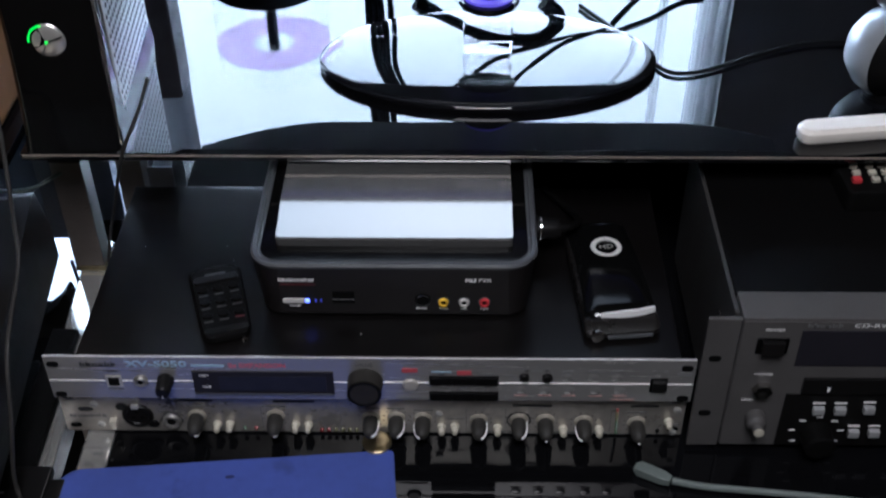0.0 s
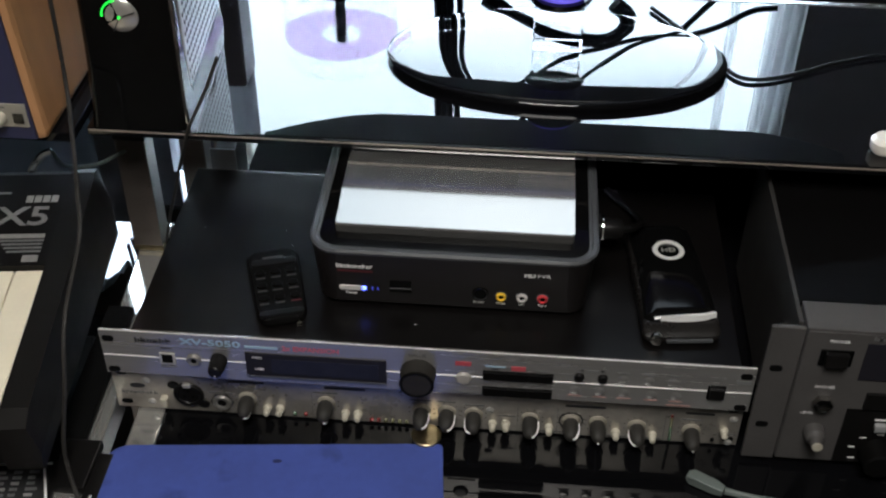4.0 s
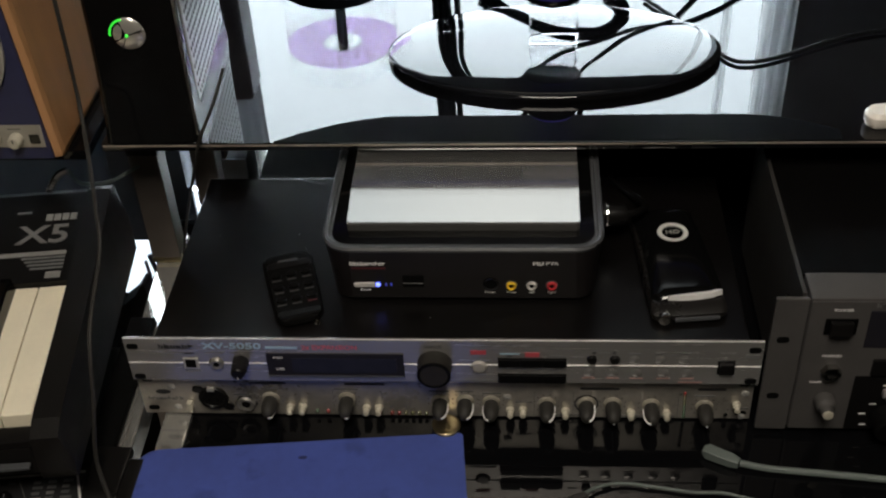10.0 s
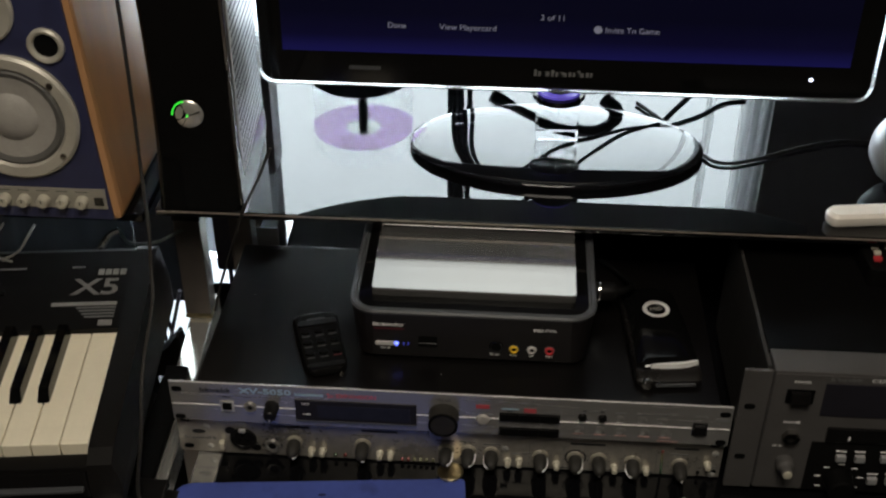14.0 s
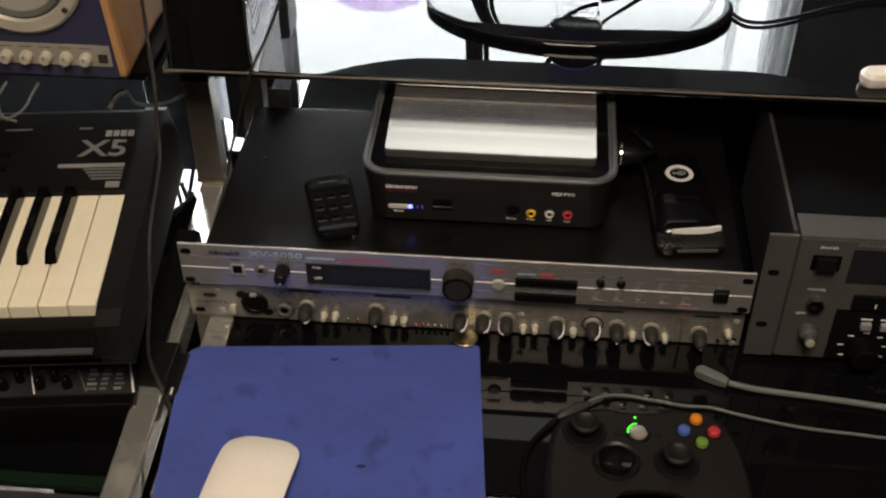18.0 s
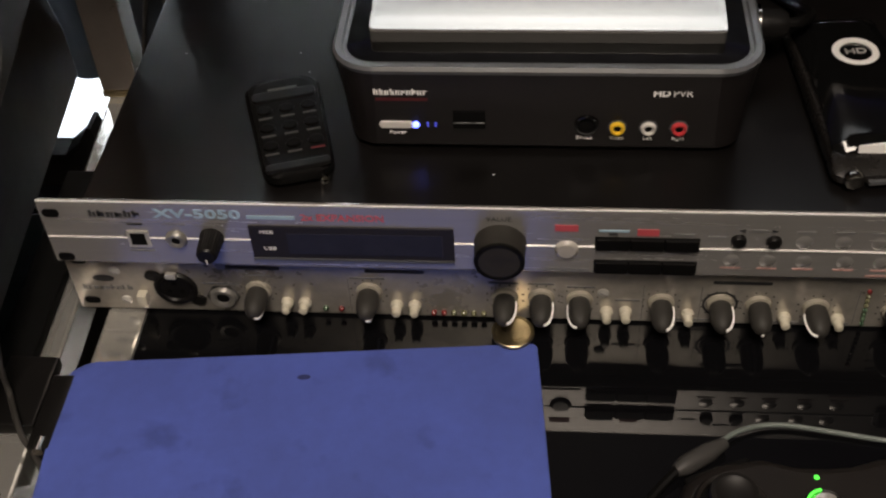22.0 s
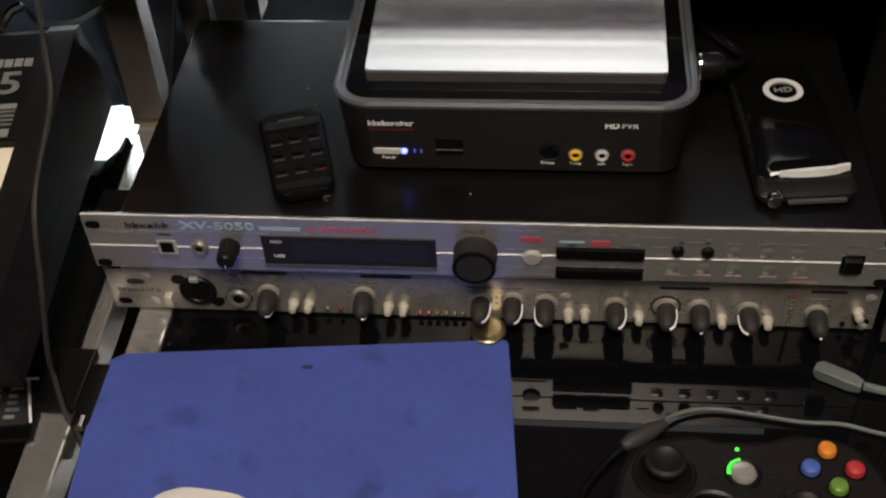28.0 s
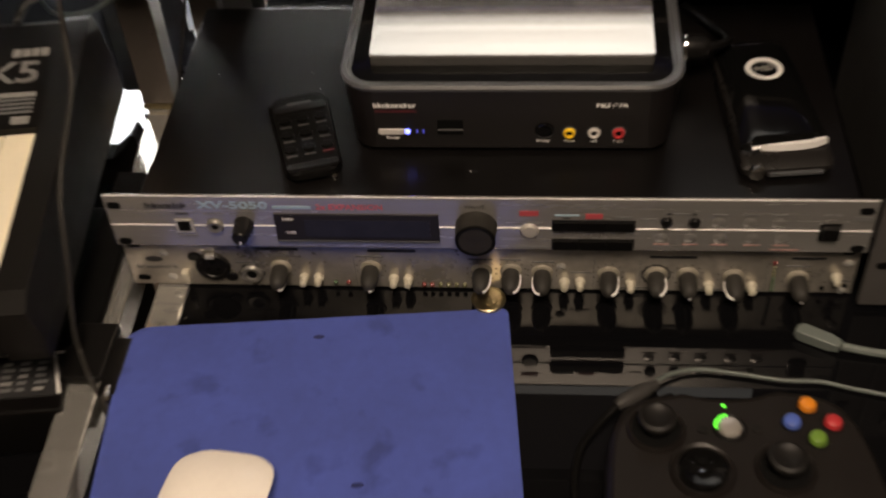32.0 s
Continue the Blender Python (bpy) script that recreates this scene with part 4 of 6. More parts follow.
def crowned_lid(x0, x1, y0, y1, z0, z1, r=0.0032):
    """A plate with rounded corners whose top rises from its front edge and levels out towards the back."""
    ys = [y0 + (y1 - y0) * k / 400 for k in range(401)]
    hs = [z1]
    for a, b in zip(ys, ys[1:]):
        m = (a + b) / 2
        # Slopes chosen so the lid mirrors the glowing panel on the screen.
        slope = 7.0 + 2.0 * (m - y0) / (0.101 - y0) if m < 0.101 else 9.0 - 7.0 * (m - 0.101) / 0.008 if m < 0.109 else max(0.6, 2.0 - 1.4 * (m - 0.109) / 0.03)
        hs.append(hs[-1] + (b - a) * math.tan(radians(slope)))
    bm = bmesh.new()
    fan = [r * (1 - math.cos(radians(18 * k))) for k in range(6)]
    xs = [x0 + f for f in fan] + [x0 + (x1 - x0) * k / 6 for k in range(1, 6)] + [x1 - f for f in fan[::-1]]
    n = 56
    cols = []
    for x in xs:
        d = min(x - x0, x1 - x, r)
        inset = r - math.sqrt(max(r * r - (r - d) ** 2, 0))
        a, b = y0 + inset, y1 - inset
        col = []
        for k in range(n + 1):
            y = a + (b - a) * k / n
            col.append(bm.verts.new((x, y, hs[min(400, max(0, round((y - y0) / (y1 - y0) * 400)))])))
        cols.append(col)
    for a, b in zip(cols, cols[1:]):
        for k in range(n):
            bm.faces.new((a[k], b[k], b[k + 1], a[k + 1]))
    edge = [e for e in bm.edges if e.is_boundary]
    out = bmesh.ops.extrude_edge_only(bm, edges=edge)
    for v in out["geom"]:
        if isinstance(v, bmesh.types.BMVert):
            v.co.z = z0
    bmesh.ops.recalc_face_normals(bm, faces=bm.faces[:])
    bmesh.ops.bevel(bm, geom=edge, offset=0.0005, segments=2, affect="EDGES", profile=0.6)
    return bm


M_LIDALU = mat("satin_aluminium", (0.75, 0.735, 0.71), 0.13, 0.93, vary=0.012, scale=60, stretch=(0.6, 3, 3), rvary=0.03)
vb = part("body", lofted([(0.161, 0.357, PF + 0.004, 0.208, 0.012, TOP + 0.0006), (0.158, 0.360, PF + 0.001, 0.211, 0.014, TOP + 0.004), (0.1555, 0.3625, PF - 0.001, 0.212, 0.018, TOP + 0.03), (0.153, 0.365, PF - 0.003, 0.2135, 0.021, TOP + 0.052)]), M_BOXPLASTIC, video_box, "satin black plastic body")
part("rim", bm_join(lofted([(0.1524, 0.3656, PF - 0.0036, 0.2140, 0.0215, TOP + 0.0522), (0.1518, 0.3662, PF - 0.0042, 0.2146, 0.022, TOP + 0.0545), (0.1532, 0.3648, PF - 0.0028, 0.2132, 0.0206, TOP + 0.0562), (0.1562, 0.3618, PF + 0.0002, 0.2102, 0.0176, TOP + 0.0562), (0.1572, 0.3608, PF + 0.0012, 0.2092, 0.0166, TOP + 0.0548)])), M_GREYRIM, vb, "smooth grey rim")
part("inner_slope", lofted([(0.159, 0.359, PF + 0.003, 0.2075, 0.015, TOP + 0.0551), (0.167, 0.351, PF + 0.012, 0.2035, 0.008, TOP + 0.0556)]), M_GLOSS, vb)
lid = part("lid_plate", crowned_lid(0.1705, 0.3478, 0.0635, 0.202, TOP + 0.0558, TOP + 0.0624), M_LIDALU, video_box, "brushed aluminium lid plate")
for f in lid.data.polygons:
    if abs(f.normal.z) < 0.3:
        f.use_smooth = False
FY = PF + 0.0002
mark("maker_mark", 0.1735, 0.2010, PF - 0.0019, TOP + 0.0385, TOP + 0.0422, 10, M_INK_WHITE, vb, "white maker mark")
part("power_key", moved(bm_slab(rounded(-0.0088, 0.0088, -0.0021, 0.0021, 0.002, 5), 0, 0.0016, 0.0005), pose(0.1835, FY, TOP + 0.0182, 90, 0, 0)), M_CLEAR, vb, "pale oblong power key")
part("power_lamp", facing([(0.0019, 0), (0.0019, 0.0012), (0.0012, 0.002), (0, 0.0023)], 0.1935, FY, TOP + 0.0182, 14), M_LED_BLUE, vb, "lit blue lamp")
for x, m in ((0.1992, M_LED_BLUE_DIM), (0.2032, M_LED_BLUE_DIM)):
    part("lamp_bar", bm_box(x, x + 0.0011, FY - 0.0007, FY - 0.0003, TOP + 0.0168, TOP + 0.0196), m, vb, "dim blue lamp bar", smooth=False)
bar("red_bar", 0.1742, 0.2005, PF - 0.0016, TOP + 0.0345, TOP + 0.0362, M_DIMRED, vb, "dull red line under the maker mark")
part("lamp_window", bm_box(0.1965, 0.2050, FY - 0.0004, FY + 0.001, TOP + 0.0166, TOP + 0.0198), M_LCD, vb, smooth=False)
words("lettering", "Power", 0.0036, 0.1838, FY, TOP + 0.0125, M_INK_WHITE, vb, 0.0085)
sensor = part("sensor_window", bm_box(0.2128, 0.2292, FY - 0.0016, FY + 0.001, TOP + 0.0165, TOP + 0.0278, 0.0003), M_DARKHOLE, vb, "square dark sensor window")
# Grey line painted on as the reflection across the window.
part("painted_glint", bm_box(0.2130, 0.2290, FY - 0.0020, FY - 0.0016, TOP + 0.0201, TOP + 0.0207), M_INK_GREY, sensor, smooth=False)
sv = part("round_socket", facing([(0, 0.0008), (0.0042, 0.0008), (0.0046, 0.0022), (0.0060, 0.0020), (0.0064, 0)], 0.2805, FY, TOP + 0.0195), M_GLOSS, vb, "black round video socket")
part("opening", facing([(0, 0.0011), (0.0040, 0.0011)], 0.2805, FY, TOP + 0.0195), M_DARKHOLE, sv)
for x, m, w in ((0.2960, M_YELLOW, "Video"), (0.3115, M_CLEAR, "Left"), (0.3268, M_RED, "Right")):
    s = part("phono_socket", facing([(0, 0.0014), (0.0022, 0.0014), (0.0025, 0.0030), (0.0034, 0.0030), (0.0039, 0.0018), (0.0041, 0)], x, FY, TOP + 0.0178), m, vb, "coloured phono socket")
    part("ring", facing([(0.0041, 0.0012), (0.0047, 0.0010), (0.0048, 0)], x, FY, TOP + 0.0178), M_GREYRIM, s)
    part("centre", facing([(0, 0.0017), (0.0019, 0.0017)], x, FY, TOP + 0.0178, 12), M_DARKHOLE, s)
    words("lettering", w, 0.0030, x, FY, TOP + 0.0103, M_INK_WHITE, vb)
words("lettering", "SVideo", 0.0030, 0.2795, FY, TOP + 0.0103, M_INK_WHITE, vb)
words("lettering", "HD", 0.0056, 0.3165, PF - 0.0019, TOP + 0.0405, M_INK_WHITE, vb, 0.0082, 0.0002)
words("lettering", "PVR", 0.0056, 0.3268, PF - 0.0019, TOP + 0.0405, M_INK_WHITE, vb, 0.0094)
plug = part("side_plug", moved(bm_lathe([(0.004, 0), (0.0095, 0.0005), (0.0105, 0.002), (0.0105, 0.004), (0.0085, 0.0045), (0.0085, 0.018), (0.0065, 0.022), (0, 0.022)], 24), pose(0.3655, 0.118, TOP + 0.030, 0, 90, 0)), M_PLASTIC, video_box, "round black plug in the side")
part("metal_ring", moved(bm_lathe([(0.0088, 0.0), (0.0108, 0.0006), (0.0108, 0.0020), (0.0088, 0.0026)], 28), pose(0.3705, 0.118, TOP + 0.030, 0, 90, 0)), M_CHROME, plug, "bright metal ring")
part("plug_lead", bm_tube(curve_points([(0.386, 0.118, TOP + 0.030), (0.396, 0.122, TOP + 0.029), (0.404, 0.14, TOP + 0.022), (0.398, 0.175, TOP + 0.007), (0.38, 0.205, TOP + 0.004)]), 0.0032), M_RUBBER, plug)

# ---- pocket camcorder ----
cx0, cy0 = 0.4235, 0.087
pocket = thing("pocket_camcorder", (cx0, cy0, TOP), "glossy black pocket camcorder lying on its back", "camcorder", turn=6)


def outline_mesh(sections):
    """A body through outlines of equal length, each a list of (x, y) with a height z."""
    bm = bmesh.new()
    rings = [[bm.verts.new((x, y, z)) for x, y in pts] for pts, z in sections]
    for a, b in zip(rings, rings[1:]):
        for k in range(len(a)):
            j = (k + 1) % len(a)
            bm.faces.new((a[k], a[j], b[j], b[k]))
    bm.faces.new(rings[0][::-1])
    bm.faces.new(rings[-1])
    bmesh.ops.recalc_face_normals(bm, faces=bm.faces[:])
    return bm


def camcorder_outline(grow, y_front, y_back=0.0605):
    """Waisted outline, a little wider at its front end."""
    pts = []
    for x, y in rounded(-0.0235 - grow, 0.0235 + grow, y_front - grow, y_back + grow, 0.0055, 6):
        t = (y + 0.055) / 0.11
        pts.append((x * (1 + 0.17 * (1 - min(max(t, 0), 1)) ** 2 + 0.03 * max(t, 0) ** 2) + 0.0012 * math.sin(math.pi * min(max(t, 0), 1)), y))
    return pts


def lid_shell():
    rows = []
    n = 26
    for k in range(n + 1):
        y = -0.0515 + 0.1115 * k / n
        t = min(max((y + 0.055) / 0.11, 0), 1)
        half = 0.0238 * (1 + 0.17 * (1 - t) ** 2 + 0.03 * t * t)
        shift = 0.0012 * math.sin(math.pi * t)
        end = 0.0030 * (max(0, (0.004 - (y + 0.0515)) / 0.004) ** 2 + max(0, (0.004 - (0.060 - y)) / 0.004) ** 2)
        z = 0.0200 - 0.0035 * ((y + 0.004) / 0.056) ** 2
        row = []
        for j in range(13):
            u = j / 6 - 1
            row.append((shift + half * math.copysign(min(1, abs(u) * 1.0), u) - math.copysign(end * 0.6 * abs(u), u), y, z - 0.0042 * abs(u) ** 5 - 0.0006 * u * u - end))
        rows.append(row)
    bm = bmesh.new()
    grid = [[bm.verts.new(p) for p in row] for row in rows]
    for a, b in zip(grid, grid[1:]):
        for j in range(12):
            bm.faces.new((a[j], a[j + 1], b[j + 1], b[j]))
    edge = [e for e in bm.edges if e.is_boundary]
    out = bmesh.ops.extrude_edge_only(bm, edges=edge)
    for v in out["geom"]:
        if isinstance(v, bmesh.types.BMVert):
            v.co.z = 0.0118
    bmesh.ops.recalc_face_normals(bm, faces=bm.faces[:])
    return bm


part("body", outline_mesh([(camcorder_outline(-0.002, -0.061), 0.0004), (camcorder_outline(0.001, -0.0635), 0.0035), (camcorder_outline(0.0012, -0.0632), 0.0075), (camcorder_outline(0.0006, -0.0590), 0.0105), (camcorder_outline(-0.0002, -0.0545), 0.0117)]), M_GLOSSBODY, pocket, "dark plastic body with a rounded front end", local=True)
shell = part("lid", lid_shell(), M_GLOSS, pocket, "glossy black folding lid", local=True)
part("hinge", bm_tube([(-0.019 + 0.0038 * k, 0.0595, 0.0085) for k in range(11)], 0.0042, 12), M_RUBBER, pocket, "rounded hinge at the rear end", local=True)
part("badge_ring", moved(bm_lathe([(0.0084, 0.0), (0.0086, 0.0009), (0.0120, 0.0009), (0.0124, 0.0)], 36), pose(0.0025, 0.021, 0.0191)), M_BADGE, shell, "silver ring badge", local=True)
part("lettering", moved(text_bm("HD", 0.0064, 0.0110), pose(0.0025, 0.021, 0.0198, -90, 0, 0)), M_SATIN, shell, local=True, smooth=False)
rim = [(-0.0150, -0.0524), (-0.004, -0.0537), (0.008, -0.0537), (0.019, -0.0522), (0.0268, -0.0492), (0.0255, -0.0478), (0.012, -0.0500), (-0.004, -0.0512)]
part("silver_edge", outline_mesh([(rim, 0.0125), ([(x, y + 0.0012) for x, y in rim], 0.0163)]), M_BADGE, shell, "polished silver edge piece", local=True)
part("hinge_knob", moved(bm_lathe([(0.0048, 0), (0.0052, 0.002), (0.0046, 0.004), (0.0018, 0.0046), (0, 0.004)], 20), pose(-0.0195, -0.0635, 0.0068, 90, 0, 0)), M_CHROME_DARK, pocket, "small metal end button", local=True)
part("front_strip", bm_box(-0.012, 0.022, -0.0668, -0.063, 0.003, 0.0055, 0.0008), M_GREYRIM, pocket, local=True)

# ---- small remote control ----
rem = thing("remote_control", (0.1245, 0.0555, TOP), "small black remote control with rubber keys", "remote control", turn=17)


def remote_outline(g):
    return [(x * (1 + 0.06 * (y / 0.04)), y) for x, y in rounded(-0.0195 - g, 0.0195 + g, -0.041 - g, 0.041 + g, 0.010, 6)]


rb = part("body", outline_mesh([(remote_outline(-0.003), 0.0004), (remote_outline(0), 0.003), (remote_outline(0), 0.0075), (remote_outline(-0.0015), 0.0098), (remote_outline(-0.004), 0.0104)]), M_RUBBER, rem, "matt black case", local=True)
part("top_ridge", moved(bm_slab(rounded(-0.0175, 0.0175, 0.0185, 0.0262, 0.0032, 4), 0, 0.0020, 0.0006), pose(0, 0, 0.0102)), M_PLASTIC, rb, local=True)
part("lower_ridge", moved(bm_slab(rounded(-0.0170, 0.0170, -0.0400, -0.0345, 0.0026, 4), 0, 0.0022, 0.0006), pose(0, 0, 0.0102)), M_PLASTIC, rb, local=True)
part("maker_mark", bm_box(-0.008, 0.008, 0.0282, 0.0302, 0.0104, 0.0107), M_INK_FAINT, rb, local=True, smooth=False)
kb = None
for r in range(3):
    for c in range(3):
        x, y = -0.0118 + 0.0118 * c, 0.0112 - 0.0150 * r
        if kb is None:
            kb = part("key", moved(bm_slab(ellipse(0, 0, 0.0042, 0.0034, 18), 0, 0.0016, 0.0008), pose(x, y, 0.0102)), M_RUBBER, rb, "small oval rubber key", local=True)
            kx, ky = x, y
        else:
            twin(kb, x - kx, y - ky, 0)
        part("key_print", bm_box(x - 0.0036, x + 0.0036, y - 0.0068, y - 0.0052, 0.0104, 0.0106), M_DIMRED if (r, c) == (2, 2) else M_INK_FAINT, rb, local=True, smooth=False)
part("eyelet", moved(bm_lathe([(0.001, 0), (0.0026, 0.0006), (0.0026, 0.003), (0.001, 0.0036)], 12), pose(0.012, -0.0415, 0.004, 90, 0, 0)), M_CHROME_DARK, rb, local=True)

# dust specks on the case
rng = random.Random(4)
bm = bmesh.new()
for _ in range(22):
    x, y, s = rng.uniform(0.03, 0.46), rng.uniform(0.01, 0.2), rng.uniform(0.00025, 0.0007)
    if 0.145 < x < 0.375 and y > 0.035 or 0.39 < x < 0.465 and y > 0.02 or 0.095 < x < 0.16 and 0.008 < y < 0.105:
        continue
    bm_box(x, x + s, y, y + s * 0.8, TOP - 0.0002, TOP + 0.0003, bm=bm)
tagged(mesh_object("dust", bm, M_INK_WHITE, False), "pale dust specks lying on black steel", "dust", "", "stuff")

# ---- disc recorder ----
recorder = thing("disc_recorder", (0.72, 0.1, DZ), "grey rack disc recorder with a black steel cover", "disc recorder")
RY, RZ0, RZ1 = -0.005, 0.0090, 0.1412
part("bezel", bm_box(0.5082, 0.9415, RY, 0.0238, RZ0, RZ1, 0.0012), M_GREY, recorder, "grey painted front bezel")
for x0, x1 in ((0.4836, 0.5072), (0.9425, 0.966)):
    ear = part("rack_ear", bm_box(x0, x1, RY - 0.0005, RY + 0.003, RZ0 - 0.001, RZ1 - 0.0005, 0.0008), M_GREY, recorder, "grey rack ear with two slots")
    for z in (0.1020, 0.0447):
        part("rack_hole", moved(bm_slab(rounded(-0.0046, 0.0046, -0.0028, 0.0028, 0.0027, 5), 0, 0.0005), pose((x0 + x1) / 2 - 0.0025, RY - 0.0005, z, 90, 0, 0)), M_DARKHOLE, ear)
# Left panel is coloured darker than the right one and the front.
part("side_panel", bm_box(0.5035, 0.5068, 0.0032, 0.2145, 0.012, 0.1395, 0.0008), M_SIDEGREY, recorder, "grey steel side panel, darker than the right one")
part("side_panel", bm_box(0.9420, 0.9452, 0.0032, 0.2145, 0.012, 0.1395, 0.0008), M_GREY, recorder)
part("cover", bm_box(0.507, 0.9418, 0.0242, 0.2145, 0.010, 0.1388, 0.001), M_COVER, recorder, "black steel top cover")
part("side_screw", moved(bm_lathe([(0.0028, 0), (0.0028, 0.001), (0.0015, 0.0018), (0, 0.0018)], 14), pose(0.5035, 0.038, 0.105, 0, -90, 0)), M_CHROME_DARK, recorder, "screw in the side panel")
for x in (0.53, 0.92):
    for y in (0.02, 0.19):
        part("foot", moved(bm_lathe([(0.009, 0), (0.011, 0.003), (0.011, 0.0072), (0, 0.0072)], 18), pose(x, y, DZ)), M_RUBBER, recorder, "round rubber foot")
rf = part("front_plate", bm_box(0.509, 0.9405, RY - 0.0012, RY - 0.0002, RZ0 + 0.001, RZ1 - 0.002, 0.0004), M_GREY, recorder)
F2 = RY - 0.0012
sw = part("power_switch", bm_box(0.5200, 0.5430, F2 - 0.0012, F2, 0.1085, 0.1238, 0.0008), M_GLOSS, rf, "black rocker power switch")
part("rocker", moved(bm_box(-0.0080, 0.0080, -0.0045, 0.001, -0.0060, 0.0060, 0.0012), pose(0.5315, F2 - 0.001, 0.116, -8, 0, 0)), M_PLASTIC, sw)
words("lettering", "POWER", 0.0036, 0.5315, F2, 0.1312, M_INK_WHITE, rf, 0.0135)
words("lettering", "PHONES", 0.0032, 0.5300, F2, 0.0868, M_INK_WHITE, rf, 0.0135)
words("lettering", "LEVEL", 0.0028, 0.5225, F2, 0.0600, M_INK_WHITE, rf, 0.009)
pj = part("phones_socket", facing([(0, 0.002), (0.0038, 0.002), (0.0046, 0.0048), (0.0072, 0.0046), (0.0078, 0)], 0.5315, F2, 0.0715, 6), M_CHROME_DARK, rf, "headphone socket with a steel nut")
part("opening", facing([(0, 0.0024), (0.0037, 0.0024)], 0.5315, F2, 0.0715), M_DARKHOLE, pj)
lv = part("level_knob", facing([(0.0076, 0), (0.0074, 0.008), (0.0062, 0.0095), (0.0048, 0.0105), (0.0042, 0.016), (0, 0.0165)], 0.5310, F2, 0.0420), M_GREY, rf, "grey level knob")
part("cap", facing([(0.0040, 0.0164), (0.0038, 0.0176), (0, 0.0180)], 0.5310, F2, 0.0420), M_CAP, lv, "pale knob cap")
part("display", bm_box(0.5505, 0.700, F2 - 0.0008, F2, 0.0962, 0.1312, 0.0005), M_LCD, rf, "dark display window")
mark("maker_mark", 0.5535, 0.5790, F2, 0.1340, 0.1378, 6, M_INK_GREY, rf, "grey maker mark")
words("lettering", "CD-RW", 0.0052, 0.5990, F2, 0.1358, M_INK_WHITE, rf, 0.026)
tray = part("disc_tray", bm_box(0.5600, 0.760, F2 - 0.003, F2, 0.0690, 0.0845, 0.0012), M_PLASTIC, rf, "black disc tray front")
part("tray_mark", bm_box(0.5785, 0.5800, F2 - 0.0034, F2 - 0.003, 0.0720, 0.0765), M_INK_WHITE, tray, smooth=False)
cp = part("control_field", bm_box(0.5500, 0.9000, F2 - 0.0006, F2, 0.0105, 0.0668, 0.0003), M_PLASTIC, rf, "black control field")
for x, z in ((0.5763, 0.0515), (0.5922, 0.0517), (0.6134, 0.0527), (0.6072, 0.0267), (0.6226, 0.0269), (0.640, 0.053), (0.660, 0.053), (0.645, 0.0268)):
    part("push_key", bm_box(x - 0.0042, x + 0.0042, F2 - 0.0052, F2 - 0.0006, z - 0.0032, z + 0.0032, 0.0008), M_GREYKEY, cp, "pale grey push key")
    part("small_print", bm_box(x - 0.0045, x + 0.0045, F2 - 0.001, F2 - 0.0006, z + 0.0052, z + 0.0066), M_INK_WHITE, cp, smooth=False)
jog = part("jog_knob", moved(ribbed(0.0135, 0.0122, 0.017, 36), pose(0.5795, F2 - 0.0006, 0.0245, 90, 0, 0)), M_RUBBER, cp, "round black selector knob")
for a in range(-120, 121, 40):
    x, z = 0.5795 + 0.0185 * math.sin(radians(a)), 0.0245 + 0.0175 * math.cos(radians(a))
    part("small_print", bm_box(x - 0.0025, x + 0.0025, F2 - 0.001, F2 - 0.0006, z - 0.0005, z + 0.0005), M_INK_WHITE, jog, smooth=False)

# ---- handset with white keys on the recorder ----
hand = thing("keypad_remote", (0.683, 0.147, 0.1388), "black remote with white number keys and one red key", "remote control", turn=3)
hb = part("body", moved(bm_slab(rounded(-0.075, 0.11, -0.0235, 0.0235, 0.006, 5), 0.0004, 0.018, 0.003), pose(0, 0, 0)), M_RUBBER, hand, "matt black case", local=True)
k0 = part("key", bm_box(-0.0660, -0.0595, 0.009, 0.0142, 0.0178, 0.0212, 0.001), M_CAP, hb, "white number key", local=True)
for c in range(9):
    for r in range(3):
        if (c, r) == (0, 0) or (c == 0 and r == 2):
            continue
        twin(k0, 0.0105 * c + (0.002 if c else 0), -0.0095 * r, 0)
part("key", bm_box(-0.0690, -0.0615, -0.0105, -0.0045, 0.0178, 0.0215, 0.001), M_RED, hb, "red key", local=True)

# ---- mouse pad, mouse, coin ----
pad = thing("mouse_pad", (0.14, -0.1247, DZ), "blue cloth mouse pad with dark stains", "mouse pad", turn=5.2)


def cloth_pad():
    pts = []
    for cx, cy, r, a0 in ((0.1275, 0.103, 0.004, 0), (-0.1275, 0.103, 0.017, 90), (-0.1275, -0.112, 0.012, 180), (0.1275, -0.112, 0.012, 270)):
        for k in range(8):
            a = radians(a0 + 90 * k / 7)
            pts.append((cx - math.copysign(r, cx) + r * math.cos(a), cy - math.copysign(r, cy) + r * math.sin(a)))
    return bm_slab(pts, 0.0003, 0.0028, 0.0006)


M_PAD = mat("stained_blue_cloth", (0.053, 0.081, 0.325), 0.9, vary=0.2, scale=14, bump=0.5, bump_scale=2400)
nt = M_PAD.node_tree
stain = nt.nodes.new("ShaderNodeTexNoise")
stain.inputs["Scale"].default_value = 34
stain.inputs["Detail"].default_value = 3
ramp = nt.nodes.new("ShaderNodeMapRange")
ramp.inputs["From Min"].default_value, ramp.inputs["From Max"].default_value = 0.58, 0.70
ramp.inputs["To Min"].default_value, ramp.inputs["To Max"].default_value = 1.0, 0.66
mixn = nt.nodes.new("ShaderNodeMix")
mixn.data_type, mixn.blend_type = "RGBA", "MULTIPLY"
mixn.inputs["Factor"].default_value = 1.0
src = nt.nodes["Principled BSDF"].inputs["Base Color"].links[0].from_socket
